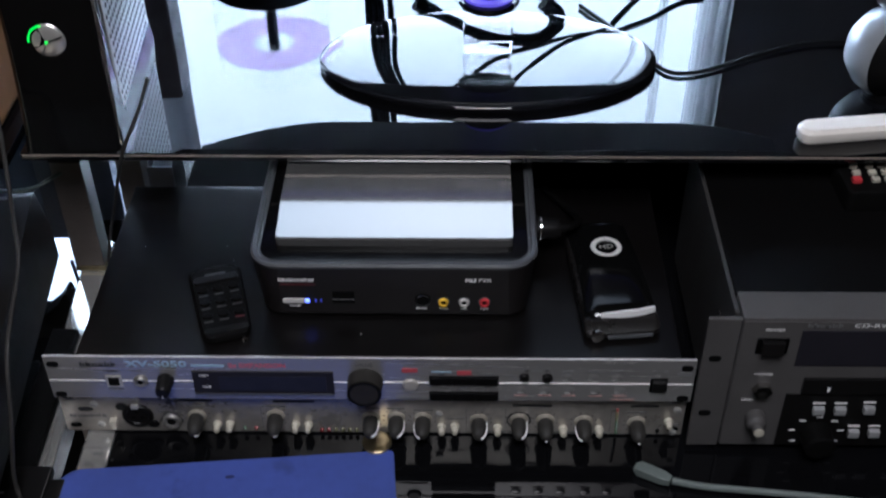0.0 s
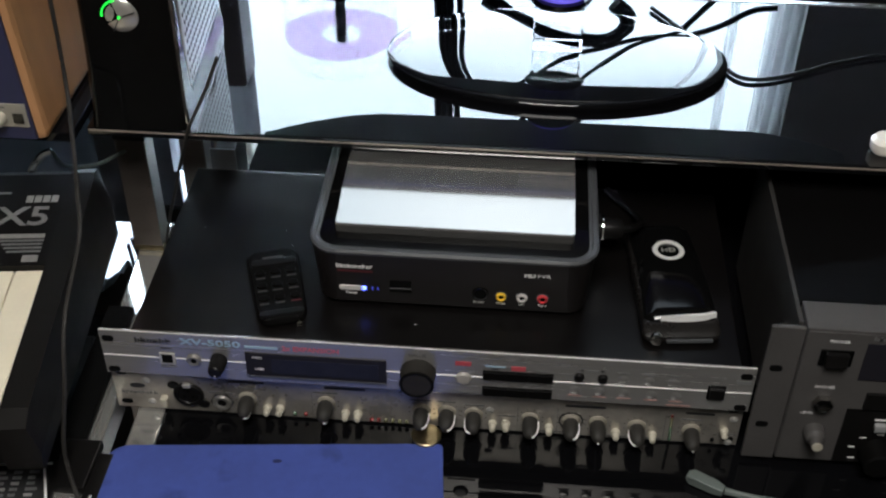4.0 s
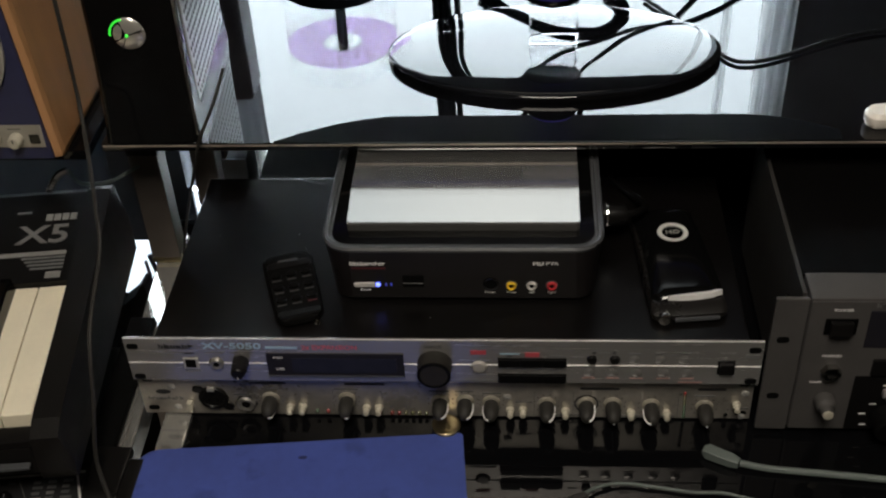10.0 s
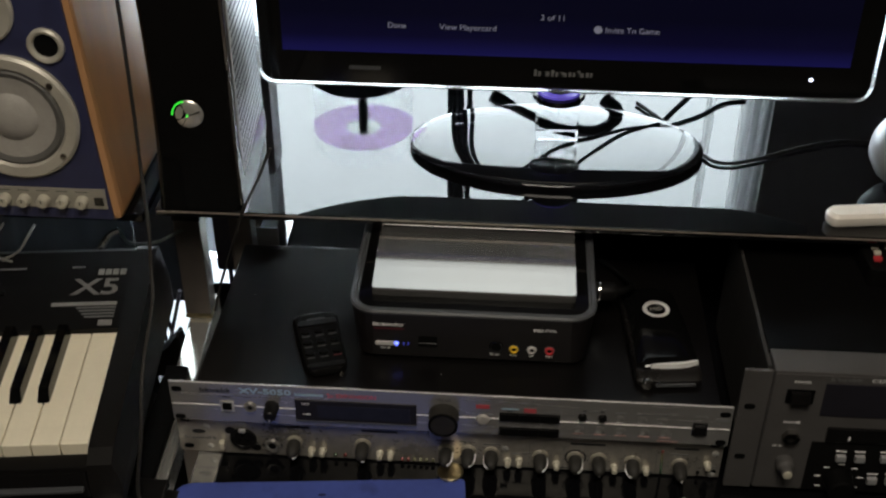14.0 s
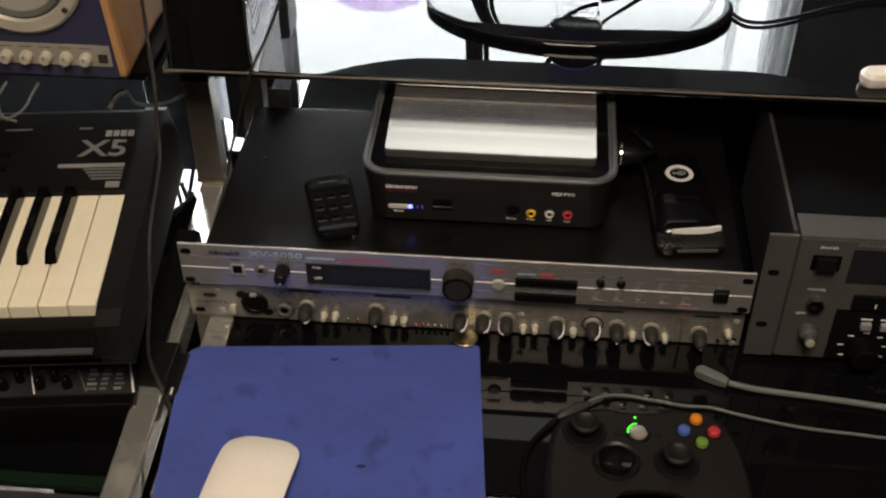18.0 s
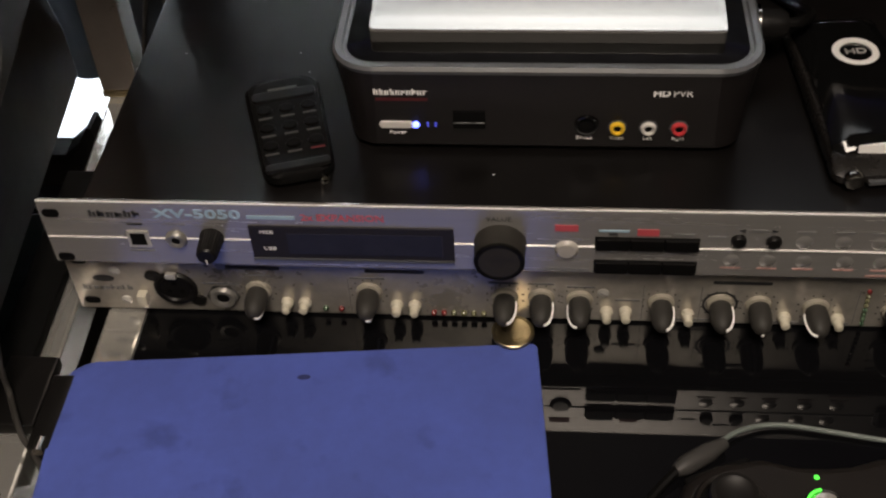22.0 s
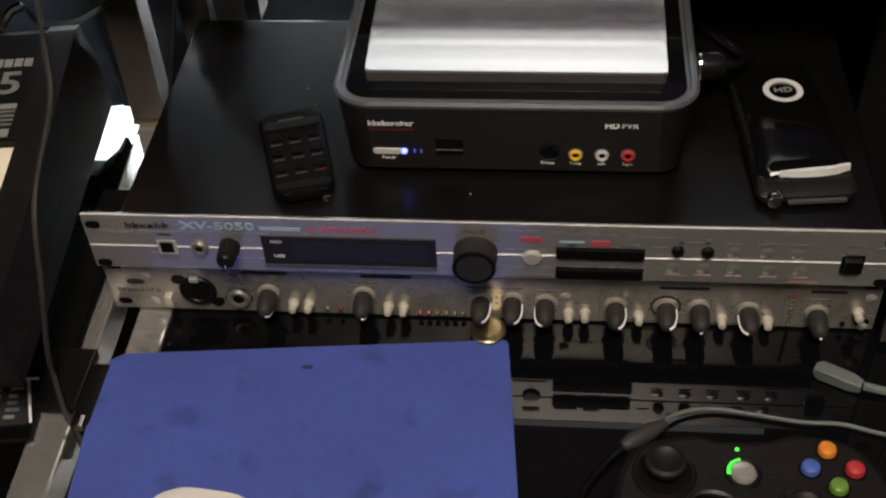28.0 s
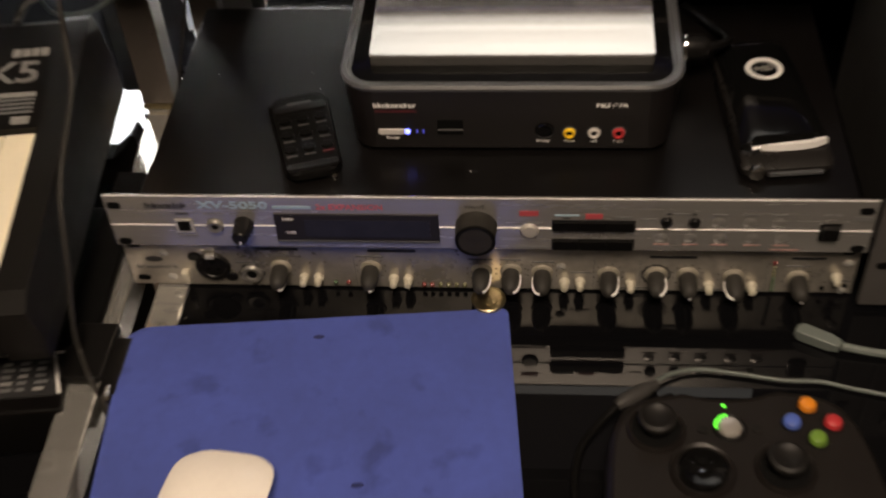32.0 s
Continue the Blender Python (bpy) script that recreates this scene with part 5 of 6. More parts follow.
tc = [n for n in nt.nodes if n.type == "TEX_COORD"][0]
nt.links.new(tc.outputs["Object"], stain.inputs["Vector"])
nt.links.new(stain.outputs["Fac"], ramp.inputs["Value"])
nt.links.new(src, mixn.inputs["A"])
nt.links.new(ramp.outputs[0], mixn.inputs["B"])
nt.links.new(mixn.outputs["Result"], nt.nodes["Principled BSDF"].inputs["Base Color"])
part("cloth", cloth_pad(), M_PAD, pad, "blue woven cloth with faint stains", local=True)
for x, y, w in ((0.0025, 0.0862, 0.0036), (0.031, -0.03, 0.004)):
    part("stain", moved(bm_slab(ellipse(0, 0, w, w * 0.5, 14), 0, 0.00008), pose(x, y, 0.0028)), M_PADSTAIN, pad, "dark ink stain", local=True, smooth=False)

mouse = thing("computer_mouse", (0.0915, -0.1925, DZ + 0.0028), "low rounded white computer mouse on the pad", "mouse", turn=-6)


def mouse_shell():
    bm = bmesh.new()
    nx, ny = 20, 30
    grid = []
    for j in range(ny + 1):
        v = j / ny * 2 - 1
        row = []
        for i in range(nx + 1):
            u = i / nx * 2 - 1
            half = 0.0312 * (1 - abs(v) ** 9 * 0.34)
            x = u * half
            y = v * 0.0565 * (1 - 0.035 * abs(u) ** 4)
            z = 0.006 + 0.0135 * max(0, 1 - abs(v * 0.93) ** 2.3) * (1 - 0.35 * abs(u) ** 4)
            row.append(bm.verts.new((x, y, z)))
        grid.append(row)
    for j in range(ny):
        for i in range(nx):
            bm.faces.new((grid[j][i], grid[j][i + 1], grid[j + 1][i + 1], grid[j + 1][i]))
    edge = [e for e in bm.edges if e.is_boundary]
    r = bmesh.ops.extrude_edge_only(bm, edges=edge)
    for v in r["geom"]:
        if isinstance(v, bmesh.types.BMVert):
            v.co.z -= 0.0035
            v.co.x *= 0.97
            v.co.y *= 0.985
    bmesh.ops.recalc_face_normals(bm, faces=bm.faces[:])
    return bm


part("shell", mouse_shell(), M_WHITE, mouse, "smooth white shell", local=True)
part("base", moved(bm_slab(rounded(-0.026, 0.026, -0.053, 0.053, 0.014, 6), 0.0003, 0.0032), pose(0, 0, 0)), M_GREY, mouse, "grey base", local=True)

coin = thing("coin", (0.2445, -0.0048, DZ + 0.0031), "worn brass coin lying by the preamplifier", "coin")
part("disc", bm_lathe([(0, 0.0002), (0.0108, 0.0002), (0.0115, 0.0006), (0.0115, 0.0022), (0.0108, 0.0026), (0.0101, 0.0024), (0.0098, 0.002), (0, 0.002)], 40), M_BRASS, coin, local=True)
part("relief", moved(bm_slab(ellipse(0, 0, 0.0055, 0.0062, 20), 0.0018, 0.00235, 0.0003), pose(0.001, 0, 0)), M_BRASS, coin, local=True)

# ---- game controller ----
pad_c = thing("game_controller", (0.392, -0.1545, DZ), "black game controller with coloured buttons", "controller", turn=3)


def controller_half(y):
    """Half the width of the controller's outline at y, and where the gap between its grips begins."""
    keys = ((0.058, 0.028), (0.054, 0.052), (0.045, 0.064), (0.03, 0.071), (0.01, 0.075), (-0.015, 0.0775), (-0.04, 0.0775), (-0.06, 0.0745), (-0.078, 0.066))
    for (y0, w0), (y1, w1) in zip(keys, keys[1:]):
        if y <= y0 and y >= y1:
            return w0 + (w1 - w0) * (y0 - y) / (y0 - y1)
    return keys[0][1] if y > keys[0][0] else keys[-1][1]


def controller_body():
    pts = []
    ys = [0.058 - 0.136 * k / 40 for k in range(41)]
    right = [(controller_half(y), y) for y in ys]
    inner = [(0.056, -0.0785), (0.048, -0.068), (0.041, -0.053), (0.033, -0.041), (0.020, -0.034), (0.006, -0.032)]
    loop = [(0.0, 0.0525), (0.014, 0.0535)] + right + inner
    loop = loop + [(-x, y) for x, y in reversed(loop) if x > 1e-6]
    secs = []
    for shrink, z in ((0.10, 0.006), (0.02, 0.013), (0.0, 0.021), (0.025, 0.0285), (0.07, 0.033), (0.13, 0.0350)):
        ring = []
        for x, y in loop:
            ax, ay = (abs(x), y)
            sx = 0.047 if ax > 0.03 or y < -0.03 else ax * 0.9
            tx, ty = math.copysign(min(sx, ax), x), max(min(y, 0.04), -0.055)
            if y > -0.035:
                tx, ty = x * 0.55, 0.0
            back = 0.8 * (0.035 - z) if (round(abs(x), 4), y) in inner else 0.0
            ring.append((x + (tx - x) * shrink * 1.2, y + (ty - y) * shrink * 1.2 + back))
        secs.append((ring, z - (0.0)))
    return outline_mesh(secs)


ctl = part("body", controller_body(), M_CONTROLLER, pad_c, "matt black two-grip body", local=True)
CZ = 0.0350


def dish(x, y, r, h=0.0022):
    return moved(bm_lathe([(r * 0.80, -0.002), (r * 0.84, h * 0.7), (r * 0.93, h), (r, h * 0.4), (r * 1.03, -0.001)], 32), pose(x, y, CZ))


for x, y in ((-0.0452, 0.0270), (0.0220, -0.0015)):
    w = part("stick_well", dish(x, y, 0.0168, 0.003), M_CONTROLLER, ctl, "raised round stick well", local=True)
    part("well_floor", moved(bm_lathe([(0, 0.0008), (0.0138, 0.0008)], 24), pose(x, y, CZ)), M_DARKHOLE, w, local=True)
    part("thumb_stick", moved(bm_lathe([(0.0066, 0), (0.0064, 0.006), (0.0100, 0.0085), (0.0110, 0.0105), (0.0104, 0.0122), (0.0084, 0.0130), (0.0070, 0.0118), (0, 0.0108)], 28), pose(x, y, CZ)), M_STICK, w, "concave rubber thumb stick", local=True)
dw = part("direction_well", dish(-0.0230, -0.0020, 0.0180, 0.0034), M_CONTROLLER, ctl, local=True)
part("direction_disc", moved(bm_lathe([(0.0135, 0), (0.0138, 0.003), (0.012, 0.0045), (0.006, 0.0034), (0, 0.003)], 32), pose(-0.0230, -0.0020, CZ)), M_GLOSS, dw, "glossy black direction disc", local=True)
for a in range(4):
    part("direction_arm", moved(bm_box(-0.0036, 0.0036, 0.0015, 0.0105, 0.0022, 0.0037, 0.0006), pose(-0.0230, -0.0020, CZ, 0, 0, 90 * a)), M_GLOSS, dw, local=True)
for x, y, m, l in ((0.0420, 0.0410, M_ORANGE, "orange round button"), (0.0312, 0.0295, M_BLUEB, "blue round button"), (0.0540, 0.0285, M_RED, "red round button"), (0.0434, 0.0176, M_GREENB, "green round button")):
    b = part("face_button", moved(bm_lathe([(0.0050, -0.001), (0.0050, 0.0022), (0.0044, 0.0036), (0.0026, 0.0045), (0, 0.0048)], 24), pose(x, y, CZ)), m, ctl, l, local=True)
    part("seat", moved(bm_lathe([(0.0050, 0.0002), (0.0062, 0.0006), (0.0066, -0.0008)], 24), pose(x, y, CZ)), M_PLASTIC, b, local=True)
gb = part("guide_button", moved(bm_lathe([(0.0070, -0.001), (0.0070, 0.0016), (0.0058, 0.0032), (0, 0.0042)], 28), pose(-0.0040, 0.0266, CZ)), M_GUIDE, ctl, "silver domed guide button", local=True)
arc = [(-0.0040 + 0.0080 * math.cos(radians(a)), 0.0266 + 0.0083 * math.sin(radians(a)), CZ + 0.0016) for a in range(95, 186, 9)]
part("light_arc", bm_tube(arc, 0.0007, 6), M_LED_GREEN, gb, "lit green quarter ring", local=True)
part("guide_ring", moved(bm_lathe([(0.0073, 0.0008), (0.0088, 0.0014), (0.0098, 0.0004), (0.0100, -0.001)], 32), pose(-0.0040, 0.0266, CZ)), M_PLASTIC, gb, local=True)
part("lamp", moved(bm_lathe([(0.0012, 0), (0.0012, 0.0006), (0, 0.0008)], 10), pose(-0.0050, 0.0424, CZ - 0.0002)), M_LED_GREEN, ctl, "small lit green lamp", local=True)
for x in (-0.0190, 0.0110):
    part("menu_key", moved(bm_slab(ellipse(0, 0, 0.0034, 0.0026, 16), 0, 0.0014, 0.0005), pose(x, 0.0258, CZ - 0.0002)), M_STICK, ctl, "small oval menu key", local=True)
for s in (-1, 1):
    part("shoulder_key", moved(bm_box(-0.017, 0.017, -0.006, 0.0065, -0.006, 0.004, 0.0025, 3), pose(s * 0.045, 0.0495, 0.0215, 0, 0, -s * 20)), M_RUBBER, ctl, "glossy shoulder key", local=True)

# ---- cables on the desk ----
lead = thing("grey_lead", (0.442, -0.03, DZ), "grey cable ending in a square plug on the glass", "cable")
part("plug", moved(lofted([(-0.0032, 0.0032, -0.0022, 0.0022, 0.001, -0.0005), (-0.0048, 0.0048, -0.0042, 0.0042, 0.001, 0.0030), (-0.0046, 0.0046, -0.0040, 0.0040, 0.001, 0.021), (-0.0034, 0.0034, -0.003, 0.003, 0.001, 0.028)]), pose(0.4425, -0.0275, DZ + 0.0048, 90, 0, 62)), M_CABLE_GREY, lead, "square grey plug")
part("cord", bm_tube(curve_points([(0.468, -0.0405, DZ + 0.005), (0.49, -0.0445, DZ + 0.0036), (0.53, -0.0485, DZ + 0.0034), (0.575, -0.0535, DZ + 0.0034), (0.64, -0.062, DZ + 0.0034), (0.72, -0.07, DZ + 0.0034), (0.8, -0.05, DZ + 0.0034)]), 0.0027), M_CABLE_GREY, lead)
cord = thing("controller_cable", (0.34, -0.09, DZ), "controller cable with an inline connector, part grey, part black", "cable")
part("grey_cord", bm_tube(curve_points([(0.336, -0.081, DZ + 0.0055), (0.347, -0.0740, DZ + 0.005), (0.362, -0.0640, DZ + 0.004), (0.380, -0.0600, DZ + 0.003), (0.405, -0.0630, DZ + 0.0026), (0.430, -0.0670, DZ + 0.0026), (0.452, -0.0675, DZ + 0.0026), (0.475, -0.0735, DZ + 0.0026), (0.52, -0.0825, DZ + 0.0026), (0.565, -0.0865, DZ + 0.0026), (0.65, -0.092, DZ + 0.0026), (0.78, -0.085, DZ + 0.0026)]), 0.0013), M_CABLE_GREY, cord, "grey lead")
part("connector", moved(bm_lathe([(0, 0), (0.003, 0), (0.0042, 0.003), (0.005, 0.006), (0.005, 0.021), (0.0042, 0.024), (0.0028, 0.031), (0, 0.031)], 16), pose(0.326, -0.0915, DZ + 0.0055, 90, 0, 125)), M_SIDEGREY, cord, "black inline connector")
part("black_cord", bm_tube(curve_points([(0.327, -0.091, DZ + 0.0055), (0.316, -0.103, DZ + 0.0034), (0.304, -0.122, DZ + 0.003), (0.3, -0.148, DZ + 0.003), (0.3025, -0.172, DZ + 0.003), (0.304, -0.2, DZ + 0.001), (0.303, -0.24, -0.04), (0.302, -0.25, -0.2)]), 0.0024), M_RUBBER, cord, "black lead")

# ---- keyboard synthesizer ----
KT = 7.0
key_syn = thing("keyboard_synthesizer", (-0.065, 0.070, 0.0875), "black keyboard synthesizer with ivory and black keys", "keyboard", turn=KT)
part("body", bm_join(bm_box(-0.82, -0.001, -0.163, 0.0005, -0.0425, -0.014, 0.002), bm_box(-0.82, -0.001, 0.001, 0.118, -0.0425, 0.001, 0.002)), M_PLASTIC, key_syn, "black plastic lower body", local=True)


def sloped_panel():
    bm = bmesh.new()
    prof = [(0.001, -0.002), (0.001, 0.0045), (0.112, 0.0135), (0.117, 0.0115), (0.118, -0.002)]
    ends = [[bm.verts.new((x, y, z)) for y, z in prof] for x in (-0.82, 0.004)]
    for k in range(len(prof)):
        j = (k + 1) % len(prof)
        bm.faces.new((ends[0][k], ends[0][j], ends[1][j], ends[1][k]))
    bm.faces.new(ends[0][::-1])
    bm.faces.new(ends[1])
    bmesh.ops.recalc_face_normals(bm, faces=bm.faces[:])
    return bm


kp = part("control_panel", sloped_panel(), M_PLASTIC, key_syn, "sloping black control panel", local=True)


def cheek():
    bm = bmesh.new()
    prof = [(-0.166, -0.044), (-0.169, -0.03), (-0.165, -0.004), (-0.15, 0.0015), (0.0, 0.0060), (0.112, 0.0150), (0.121, 0.0125), (0.122, -0.060)]
    ends = []
    for x, g in ((0.0012, 0), (0.0215, 0), (0.0275, 1)):
        ends.append([bm.verts.new((x, y, z - (max(0, 0.038 * (z + 0.044) / 0.06) if g else 0))) for y, z in prof])
    for a, b in zip(ends, ends[1:]):
        for k in range(len(prof)):
            j = (k + 1) % len(prof)
            bm.faces.new((a[k], a[j], b[j], b[k]))
    bm.faces.new(ends[0][::-1])
    bm.faces.new(ends[-1])
    bmesh.ops.recalc_face_normals(bm, faces=bm.faces[:])
    return bm


part("end_cheek", cheek(), M_CHEEK, key_syn, "black end cheek with a sloping outer edge", local=True)
part("front_strip", bm_box(-0.82, 0.0008, -0.163, -0.147, -0.014, -0.008, 0.0015), M_PLASTIC, key_syn, local=True)
part("front_bead", bm_box(-0.82, -0.004, -0.1695, -0.1635, -0.031, -0.028, 0.001), M_GREYRIM, key_syn, local=True)
wk = part("white_key", bm_box(-0.0232, -0.0004, -0.1435, 0.0005, -0.013, 0.0, 0.0012), M_IVORY, key_syn, "ivory white key", local=True)
for k in range(1, 26):
    twin(wk, -0.0236 * k, 0, 0)


def black_key():
    bm = bmesh.new()
    lo = [bm.verts.new(p) for p in ((-0.0055, -0.094, -0.002), (0.0055, -0.094, -0.002), (0.0055, 0.0, -0.002), (-0.0055, 0.0, -0.002))]
    hi = [bm.verts.new(p) for p in ((-0.0042, -0.085, 0.0105), (0.0042, -0.085, 0.0105), (0.0042, 0.0, 0.0120), (-0.0042, 0.0, 0.0120))]
    bm.faces.new(lo[::-1])
    bm.faces.new(hi)
    for k in range(4):
        bm.faces.new((lo[k], lo[(k + 1) % 4], hi[(k + 1) % 4], hi[k]))
    bmesh.ops.bevel(bm, geom=bm.edges[:], offset=0.0009, segments=2, affect="EDGES")
    return bm


# the right-hand end is a C; black keys lie between the others as on a piano
first = None
for k in range(1, 26):
    gap_is_black = [False, True, True, True, False, True, True][(k - 1) % 7]
    if not gap_is_black:
        continue
    if first is None:
        first = part("black_key", moved(black_key(), pose(-0.0236 * k, 0, 0)), M_GLOSS, key_syn, "glossy black key", local=True)
        fk = k
    else:
        twin(first, -0.0236 * (k - fk), 0, 0)
SL = math.degrees(math.atan2(0.009, 0.111))


def on_panel(bm, x, y):
    """Lays a flat piece made in the x-z plane onto the sloping panel at x, y."""
    z = 0.0045 + (y - 0.001) * 0.009 / 0.111
    return moved(bm, pose(x, y, z + 0.0002, SL - 90, 0, 0))


def panel_bar(x0, x1, y0, y1, m):
    w, h = x1 - x0, y1 - y0
    part("print_bar", on_panel(bm_box(-w / 2, w / 2, -0.0002, 0.0002, -h / 2, h / 2), (x0 + x1) / 2, (y0 + y1) / 2), m, kp, local=True, smooth=False)


part("lettering", on_panel(text_bm("X5", 0.032, 0.044, bold=0.0005), -0.0285, 0.058), M_INK_X5, kp, "large pale lettering", local=True, smooth=False)
for k in range(4):
    panel_bar(-0.030 + 0.0069 * k, -0.030 + 0.0069 * k + 0.0056, 0.0760, 0.0845, M_INK_MID)
panel_bar(-0.066, -0.006, 0.0325, 0.0375, M_INK_MID)
for k in range(4):
    panel_bar(-0.042 + 0.003 * k, -0.006, 0.0285 - 0.0042 * k, 0.0308 - 0.0042 * k, M_INK_GREY)
panel_bar(-0.019, -0.0065, 0.005, 0.0125, M_INK_MID)
panel_bar(-0.056, -0.044, 0.0870, 0.0895, M_INK_GREY)
panel_bar(-0.125, -0.10, 0.0870, 0.0895, M_INK_GREY)
for k in range(3):
    part("push_key", on_panel(bm_box(-0.006, 0.006, -0.002, 0.0, -0.003, 0.003, 0.0008), -0.118 - 0.02 * k, 0.052), M_RUBBER, kp, local=True)
    part("push_key", on_panel(bm_box(-0.006, 0.006, -0.002, 0.0, -0.003, 0.003, 0.0008), -0.118 - 0.02 * k, 0.032), M_RUBBER, kp, local=True)
part("rear_edge", bm_box(-0.82, -0.002, 0.1182, 0.1205, 0.008, 0.0105, 0.0006), M_GREYRIM, key_syn, "thin pale rear edge", local=True)

# ---- small mixer under the keyboard ----
mixer = thing("mixer", (-0.3, 0.0, -0.046), "black mixer with printed panel under the keyboard", "mixer", turn=KT)
part("case", bm_box(-0.35, 0.262, -0.130, 0.06, 0.0005, 0.0445, 0.002), M_BLACKSTEEL, mixer, "black steel case", local=True)
mp2 = part("printed_panel", bm_box(-0.34, 0.2565, -0.118, -0.0815, 0.0446, 0.0456), M_INK, mixer, "black printed panel", local=True, smooth=False)
part("top_line", bm_box(-0.34, 0.2565, -0.0835, -0.0815, 0.0457, 0.0461), M_INK_WHITE, mp2, local=True, smooth=False)
part("side_line", moved(bm_box(-0.0009, 0.0009, -0.0180, 0.0180, 0, 0.0004), pose(0.2545, -0.1, 0.0458, 0, 0, 14)), M_INK_WHITE, mp2, local=True, smooth=False)
rm = random.Random(9)
for k in range(8):
    x = 0.212 - 0.0415 * k
    part("divider", moved(bm_box(-0.0005, 0.0005, -0.0170, 0.0170, 0, 0.0004), pose(x, -0.1, 0.0458, 0, 0, 24 - 6 * k)), M_INK_WHITE if k else M_LEADWHITE, mp2, local=True, smooth=False)
    for j in range(3):
        xx, yy = x - 0.010 - 0.0115 * j, -0.108 + 0.0085 * ((j + k) % 2)
        kn = part("knob", moved(bm_lathe([(0.0046, 0), (0.0042, 0.009), (0.0034, 0.0105), (0, 0.0107)], 14), pose(xx, yy, 0.0456)), M_RUBBER, mixer, "small black knob", local=True)
        part("pointer", bm_box(xx - 0.0003, xx + 0.0003, yy - 0.0040, yy - 0.0005, 0.0561, 0.0566), M_INK_GREY, kn, local=True, smooth=False)
        part("small_print", bm_box(xx - 0.004, xx + rm.uniform(0.0, 0.004), -0.0900, -0.0886, 0.0457, 0.0461), M_INK_GREY, mp2, local=True, smooth=False)
for j in range(5):
    for i in range(3):
        w = rm.uniform(0.005, 0.009)
        part("small_print", bm_box(0.218 + 0.0115 * i, 0.218 + 0.0115 * i + w, -0.0915 - 0.0055 * j, -0.0888 - 0.0055 * j, 0.0457, 0.0461), M_INK_MID if (i + j) % 3 == 0 else M_INK_GREY, mp2, local=True, smooth=False)
kstand = thing("keyboard_stand", (-0.4, 0.13, -0.046), "black metal stand under the keyboard", "stand", turn=KT)
for x in (-0.40, 0.255):
    part("upright", bm_box(x, x + 0.03, 0.015, 0.028, 0.0003, 0.0865, 0.0015), M_PLASTIC, kstand, local=True)
    part("arm", bm_box(x, x + 0.03, -0.13, 0.055, 0.0867, 0.0906, 0.001), M_PLASTIC, kstand, local=True)
part("crossbar", bm_box(-0.3695, 0.2545, 0.016, 0.026, 0.04, 0.06, 0.001), M_PLASTIC, kstand, local=True)
clamp = thing("stand_arm", (-0.016, -0.05, -0.0045), "black keyboard stand arm across the side rail", "stand")
part("arm", bm_box(-0.031, -0.003, -0.075, -0.028, -0.0043, 0.004, 0.0015), M_PLASTIC, clamp)
part("upright", bm_box(-0.0015, 0.0105, -0.09, -0.042, -0.03, 0.006, 0.0015), M_PLASTIC, clamp)
# Added bar that makes the rail's left half black.
bar_bm = bm_box(-0.0415, -0.0187, -0.045, 0.125, -0.0043, 0.0035, 0.0012)
for v in bar_bm.verts:
    v.co.x -= 0.0296 * v.co.y
part("foot_bar", bar_bm, M_DARKHOLE, clamp, "black bar added over the rail's left half")
part("wing_bolt", moved(bm_lathe([(0.003, 0), (0.003, 0.008), (0, 0.008)], 12), pose(0.0045, -0.083, 0.004, 90, 0, 0)), M_CHROME, clamp, "small steel bolt")

SZ = SHELF_PLAN
lifted[0] = True
# ---- loudspeaker ----
spk = thing("monitor_loudspeaker", (-0.172, 0.29, SZ), "wooden monitor loudspeaker with a navy front", "loudspeaker")
SX0, SX1, SY, SH = -0.262, -0.0935, 0.187, 0.30
TAP = 0.06


def spk_box(x0, x1, y0, y1, z0, z1, bevel=0.0):
    bm = bm_box(x0, x1, y0, y1, z0, z1, bevel)
    for v in bm.verts:
        mid = (SX0 + SX1) / 2
        v.co.x = mid + (v.co.x - mid) * (1 - 2 * TAP * (v.co.z - SZ) / (SX1 - SX0))
    return bm


part("cabinet", spk_box(SX0, SX1, SY + 0.004, SY + 0.2, SZ + 0.0006, SZ + SH, 0.007), M_WOOD, spk, "wood veneer cabinet")
front = part("baffle", spk_box(SX0 + 0.007, SX1 - 0.0075, SY, SY + 0.004, SZ + 0.004, SZ + SH - 0.004, 0.001), M_NAVY, spk, "dark navy front baffle")


def in_front(profile, x, z, n=40):
    return facing(profile, x, SY, z, n)


wf = part("woofer", in_front([(0.0640, 0), (0.0645, 0.004), (0.0615, 0.0065), (0.0520, 0.0060), (0.0500, 0.003)], -0.1800, 0.2445, 56), M_RING, front, "woofer with a champagne metal ring")
part("surround", in_front([(0.0505, 0.002), (0.047, 0.005), (0.042, 0.003)], -0.1800, 0.2445, 48), M_SURROUND, wf, "grey mesh surround")
part("cone", in_front([(0.0425, 0.003), (0.030, 0.0012), (0.024, 0.0008)], -0.1800, 0.2445, 48), M_CONE, wf, "grey cone")
part("dust_cap", in_front([(0.0245, 0.0008), (0.020, 0.0045), (0.010, 0.0072), (0, 0.0078)], -0.1800, 0.2445, 40), M_CONE, wf, "grey mesh dust cap")
for a in (40, 140, 220, 320):
    part("screw", in_front([(0.0032, 0.006), (0.003, 0.0082), (0, 0.0084)], -0.1800 + 0.0575 * math.cos(radians(a)), 0.2445 + 0.0575 * math.sin(radians(a)), 12), M_CHROME_DARK, wf)
pt = part("port", in_front([(0.0170, 0), (0.0170, 0.003), (0.0150, 0.0046), (0.0125, 0.0036), (0.0112, 0.001)], -0.1340, 0.3185, 36), M_RING, front, "round bass port")
